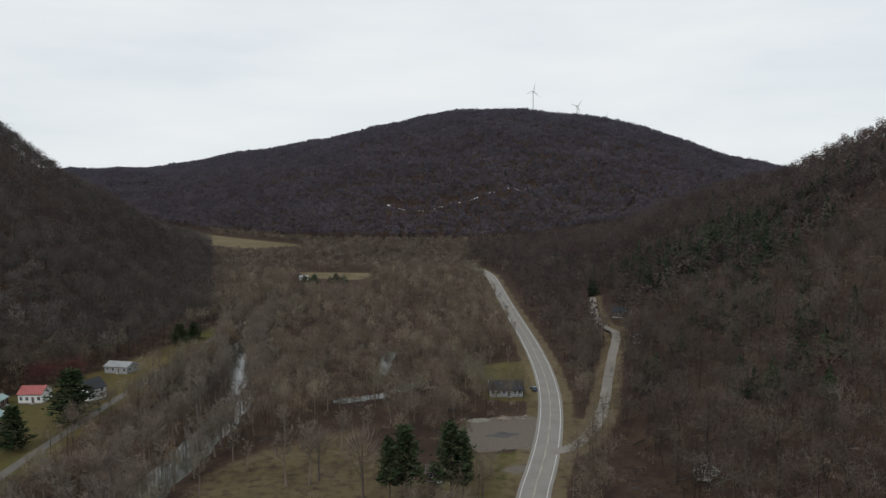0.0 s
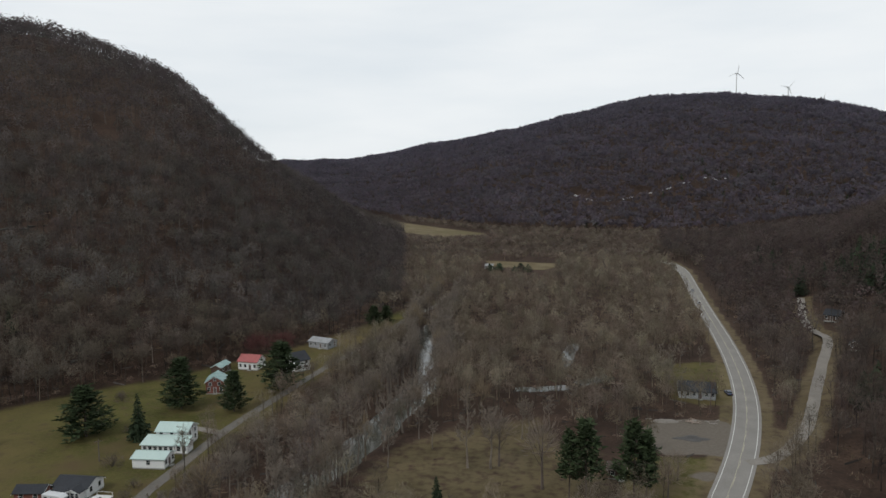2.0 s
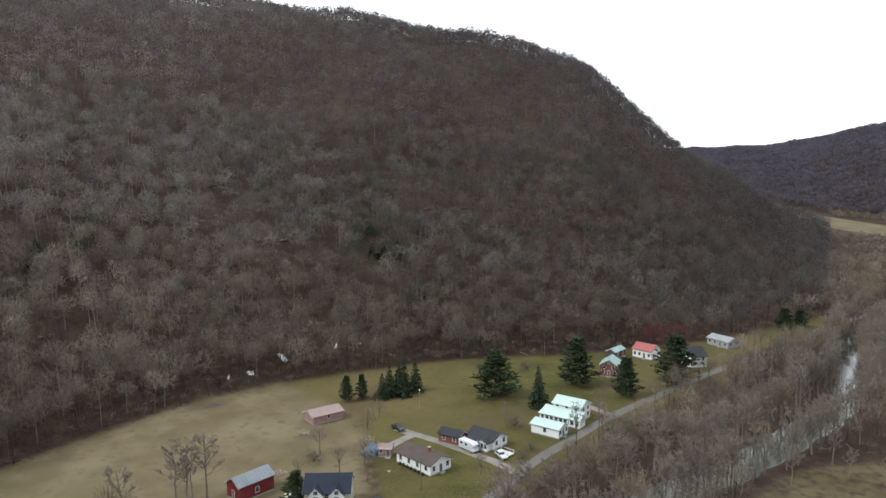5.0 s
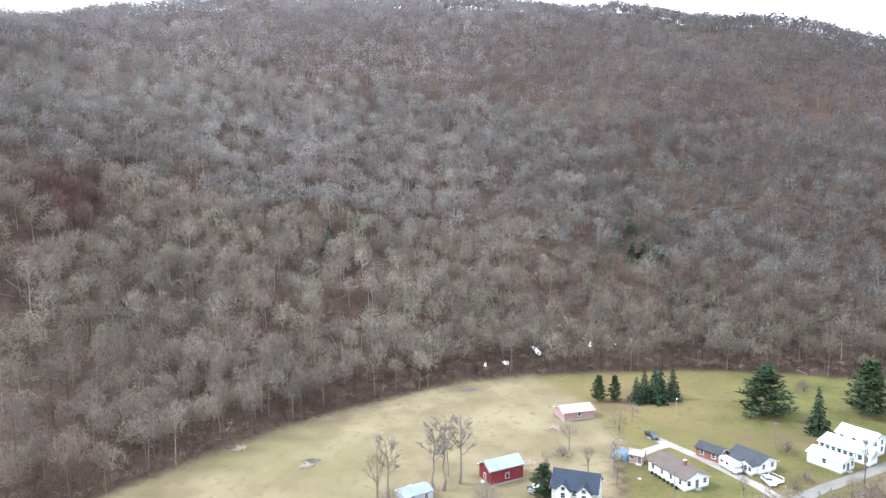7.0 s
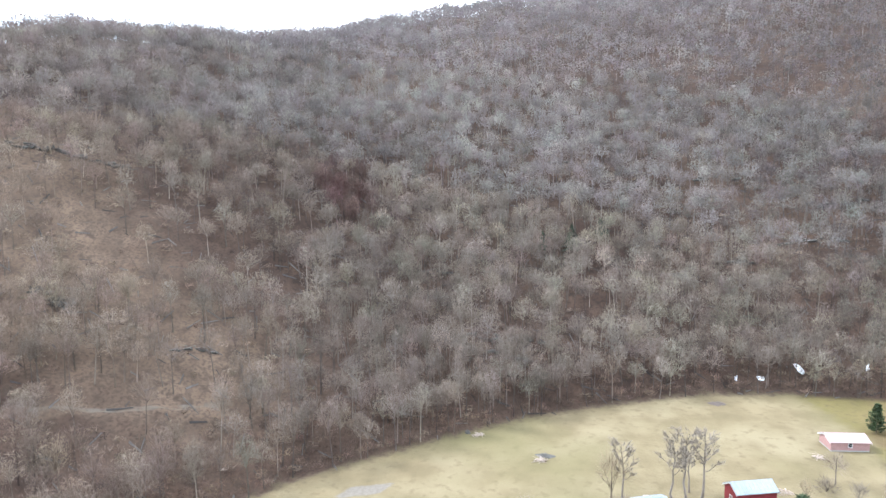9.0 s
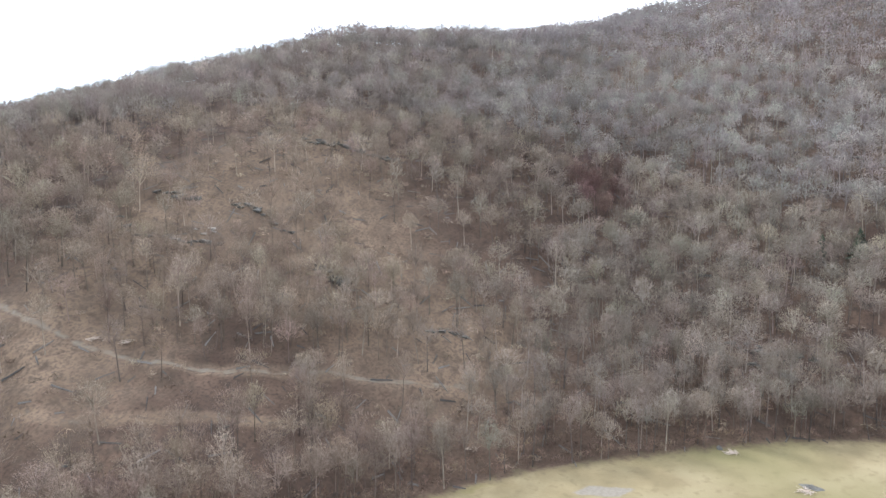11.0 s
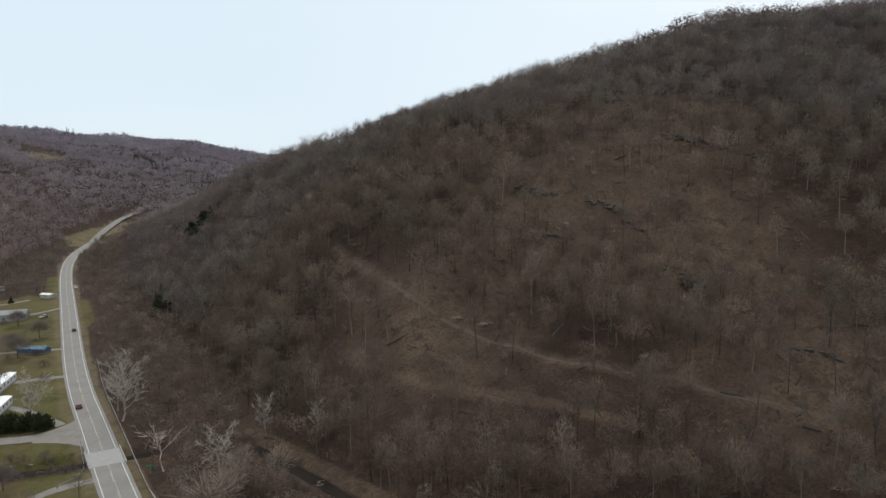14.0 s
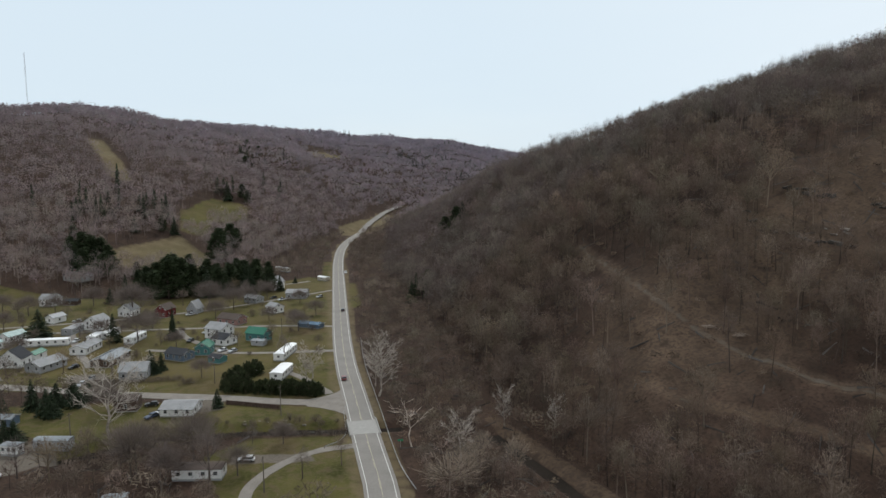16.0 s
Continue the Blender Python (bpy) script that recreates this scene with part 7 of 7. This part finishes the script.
def mound(name, x, y, wide, long, high, turn, material, label, category, seed):
    """A low uneven heap that lies on the ground."""
    rng = np.random.RandomState(seed)
    n, k = 16, 5
    v, t = [(0, 0, high)], []
    lump = rng.uniform(0.6, 1.3, n)
    ca, sa = math.cos(radians(turn)), math.sin(radians(turn))
    for j in range(1, k + 1):
        s = j / k
        for i in range(n):
            a = i * 2 * math.pi / n
            u, w = math.cos(a) * long * s * lump[i], math.sin(a) * wide * s * lump[(i * 3) % n]
            v.append((u * ca - w * sa, u * sa + w * ca, high * (1 - s * s) * rng.uniform(0.5, 1.2)))
    v = np.array(v)
    z0 = ground_z(x, y)
    v[:, 2] += height(v[:, 0] + x, v[:, 1] + y) - z0 + np.where(np.arange(len(v)) > (k - 1) * n, -0.15, 0.06)
    for i in range(n):
        t.append((0, 1 + i, 1 + (i + 1) % n))
        for j in range(k - 1):
            a, b, c, d = 1 + j * n + i, 1 + j * n + (i + 1) % n, 1 + (j + 1) * n + (i + 1) % n, 1 + (j + 1) * n + i
            t += [(a, d, c), (a, c, b)]
    ob = new(name, mesh_np(name, v, np.array(t), material, np.ones((len(v), 3)), smooth=True))
    ob.matrix_basis = pose(x, y, z0)
    return tagged(ob, label, category)


for i, (x, y, w, l, turn) in enumerate(((-237.5, 109, 0.5, 1.3, 150), (-237, 117.5, 1.1, 1.3, 20), (-240, 133, 1.0, 2.3, 10), (-237, 156, 0.7, 2.0, 140), (-234, 166, 0.3, 0.5, 0))):
    mound("snow_patch", x, y, w * 1.25, l * 1.25, 0.4, turn, SNOW, "old white snow patch at the wood's edge", "snow", 400 + i)
mound("brush_mound", -220, 95, 2.6, 3.6, 0.5, 70, ROOFS["brown"], "dark mound of dead brush in the hay field", "mound", 420)
mound("ash_heap", -181, 31, 1.6, 3.0, 0.6, 75, ROCK, "dark burnt brush heap in the hay field", "mound", 421)
mound("rubble_heap", -199, 11, 0.8, 1.3, 0.9, 30, ROCK, "small dark rubble heap in the hay field", "mound", 422)
mound("rubble_heap", 12, 224, 1.4, 5.0, 0.8, 5, GRAVEL, "long heap of gravel beside the lot", "mound", 423)


mound("puddle", 19, 211, 2.8, 5.6, 0.06, 8, mat("wet_gravel", (0.052, 0.048, 0.045), rough=0.6, vary=0.3, scale=0.4, fine=3.0, bump=0.1), "shallow dark puddle on the gravel lot", "puddle", 424)


def brush_pile(x, y, wide, seed, label="heap of bleached branches on the ground"):
    rng = np.random.RandomState(seed)
    sh = Shape()
    for _ in range(26):
        p = np.array([rng.normal(0, wide * 0.4), rng.normal(0, wide * 0.4), rng.uniform(0.05, 0.5)])
        a = rng.uniform(0, 6.28)
        d = np.array([math.cos(a), math.sin(a), rng.normal(0, 0.15)]) * rng.uniform(0.7, 1.9)
        sh.tube([p - d, p + rng.normal(0, 0.12, 3), p + d], [0.07, 0.06, 0.02], 4)
    ob = new("brush_pile", sh.mesh("brush_pile", BARK, (2.2, 2.0, 1.8)))
    ob.matrix_basis = pose(x, y, ground_z(x, y))
    return tagged(ob, label, "brush pile", "brush piles", kind="stuff")


for i, (x, y, w) in enumerate(((-178, 29, 2.0), (-197, 14, 1.6), (-156, 84, 2.2), (-160, 80, 2.0), (-149, -158, 2.6), (-153, -150, 2.2), (-147, 30, 2.4), (-176, 104, 1.8), (-141, 36, 2.0), (-10, 268, 2.4), (-4, 262, 2.4), (20, 226, 1.8), (-169, -52, 2.0))):
    brush_pile(x, y, w, 500 + i)

# snow lying on the cut of a road across the northern hill
sn = strip("snow_on_cut", SNOW_ROAD, 0.8, 0.7, SNOW, ragged=0.9, dash=(15, 2), step=5.0, thick=1.5)
tagged(new("snow_on_cut", sn), "broken line of snow along a road cut on the far hill", "snow", kind="stuff")
# deck and garden pieces by the bungalow
deck = tagged(new("wooden_deck"), "pale wooden deck and ramp before the bungalow", "deck")
deck.matrix_basis = pose(-124.3, 135.5, 0, 0, 0, 6)
for i in range(14):
    part("plank", MESHES.setdefault("plank", box_mesh("plank", (4.6, 0.2, 0.06), TRIM, 0.01)), deck, "", pose(0, -1.5 + i * 0.23, 0.45))
for ux in (-2.1, 2.1):
    for uy in (-1.4, 1.4):
        part("post", MESHES.setdefault("deck_post", box_mesh("post", (0.12, 0.12, 1.3), TRIM, 0.01)), deck, "", pose(ux, uy, 0))
for uy in (-1.5, 1.55):
    part("handrail", MESHES.setdefault("handrail", box_mesh("handrail", (4.4, 0.08, 0.08), TRIM, 0.01)), deck, "", pose(0, uy, 1.3))
mound("garden_ring", -138, 106, 0.6, 0.6, 0.25, 0, STONE_PALE, "small pale stone garden ring on the lawn", "garden ring", 431)
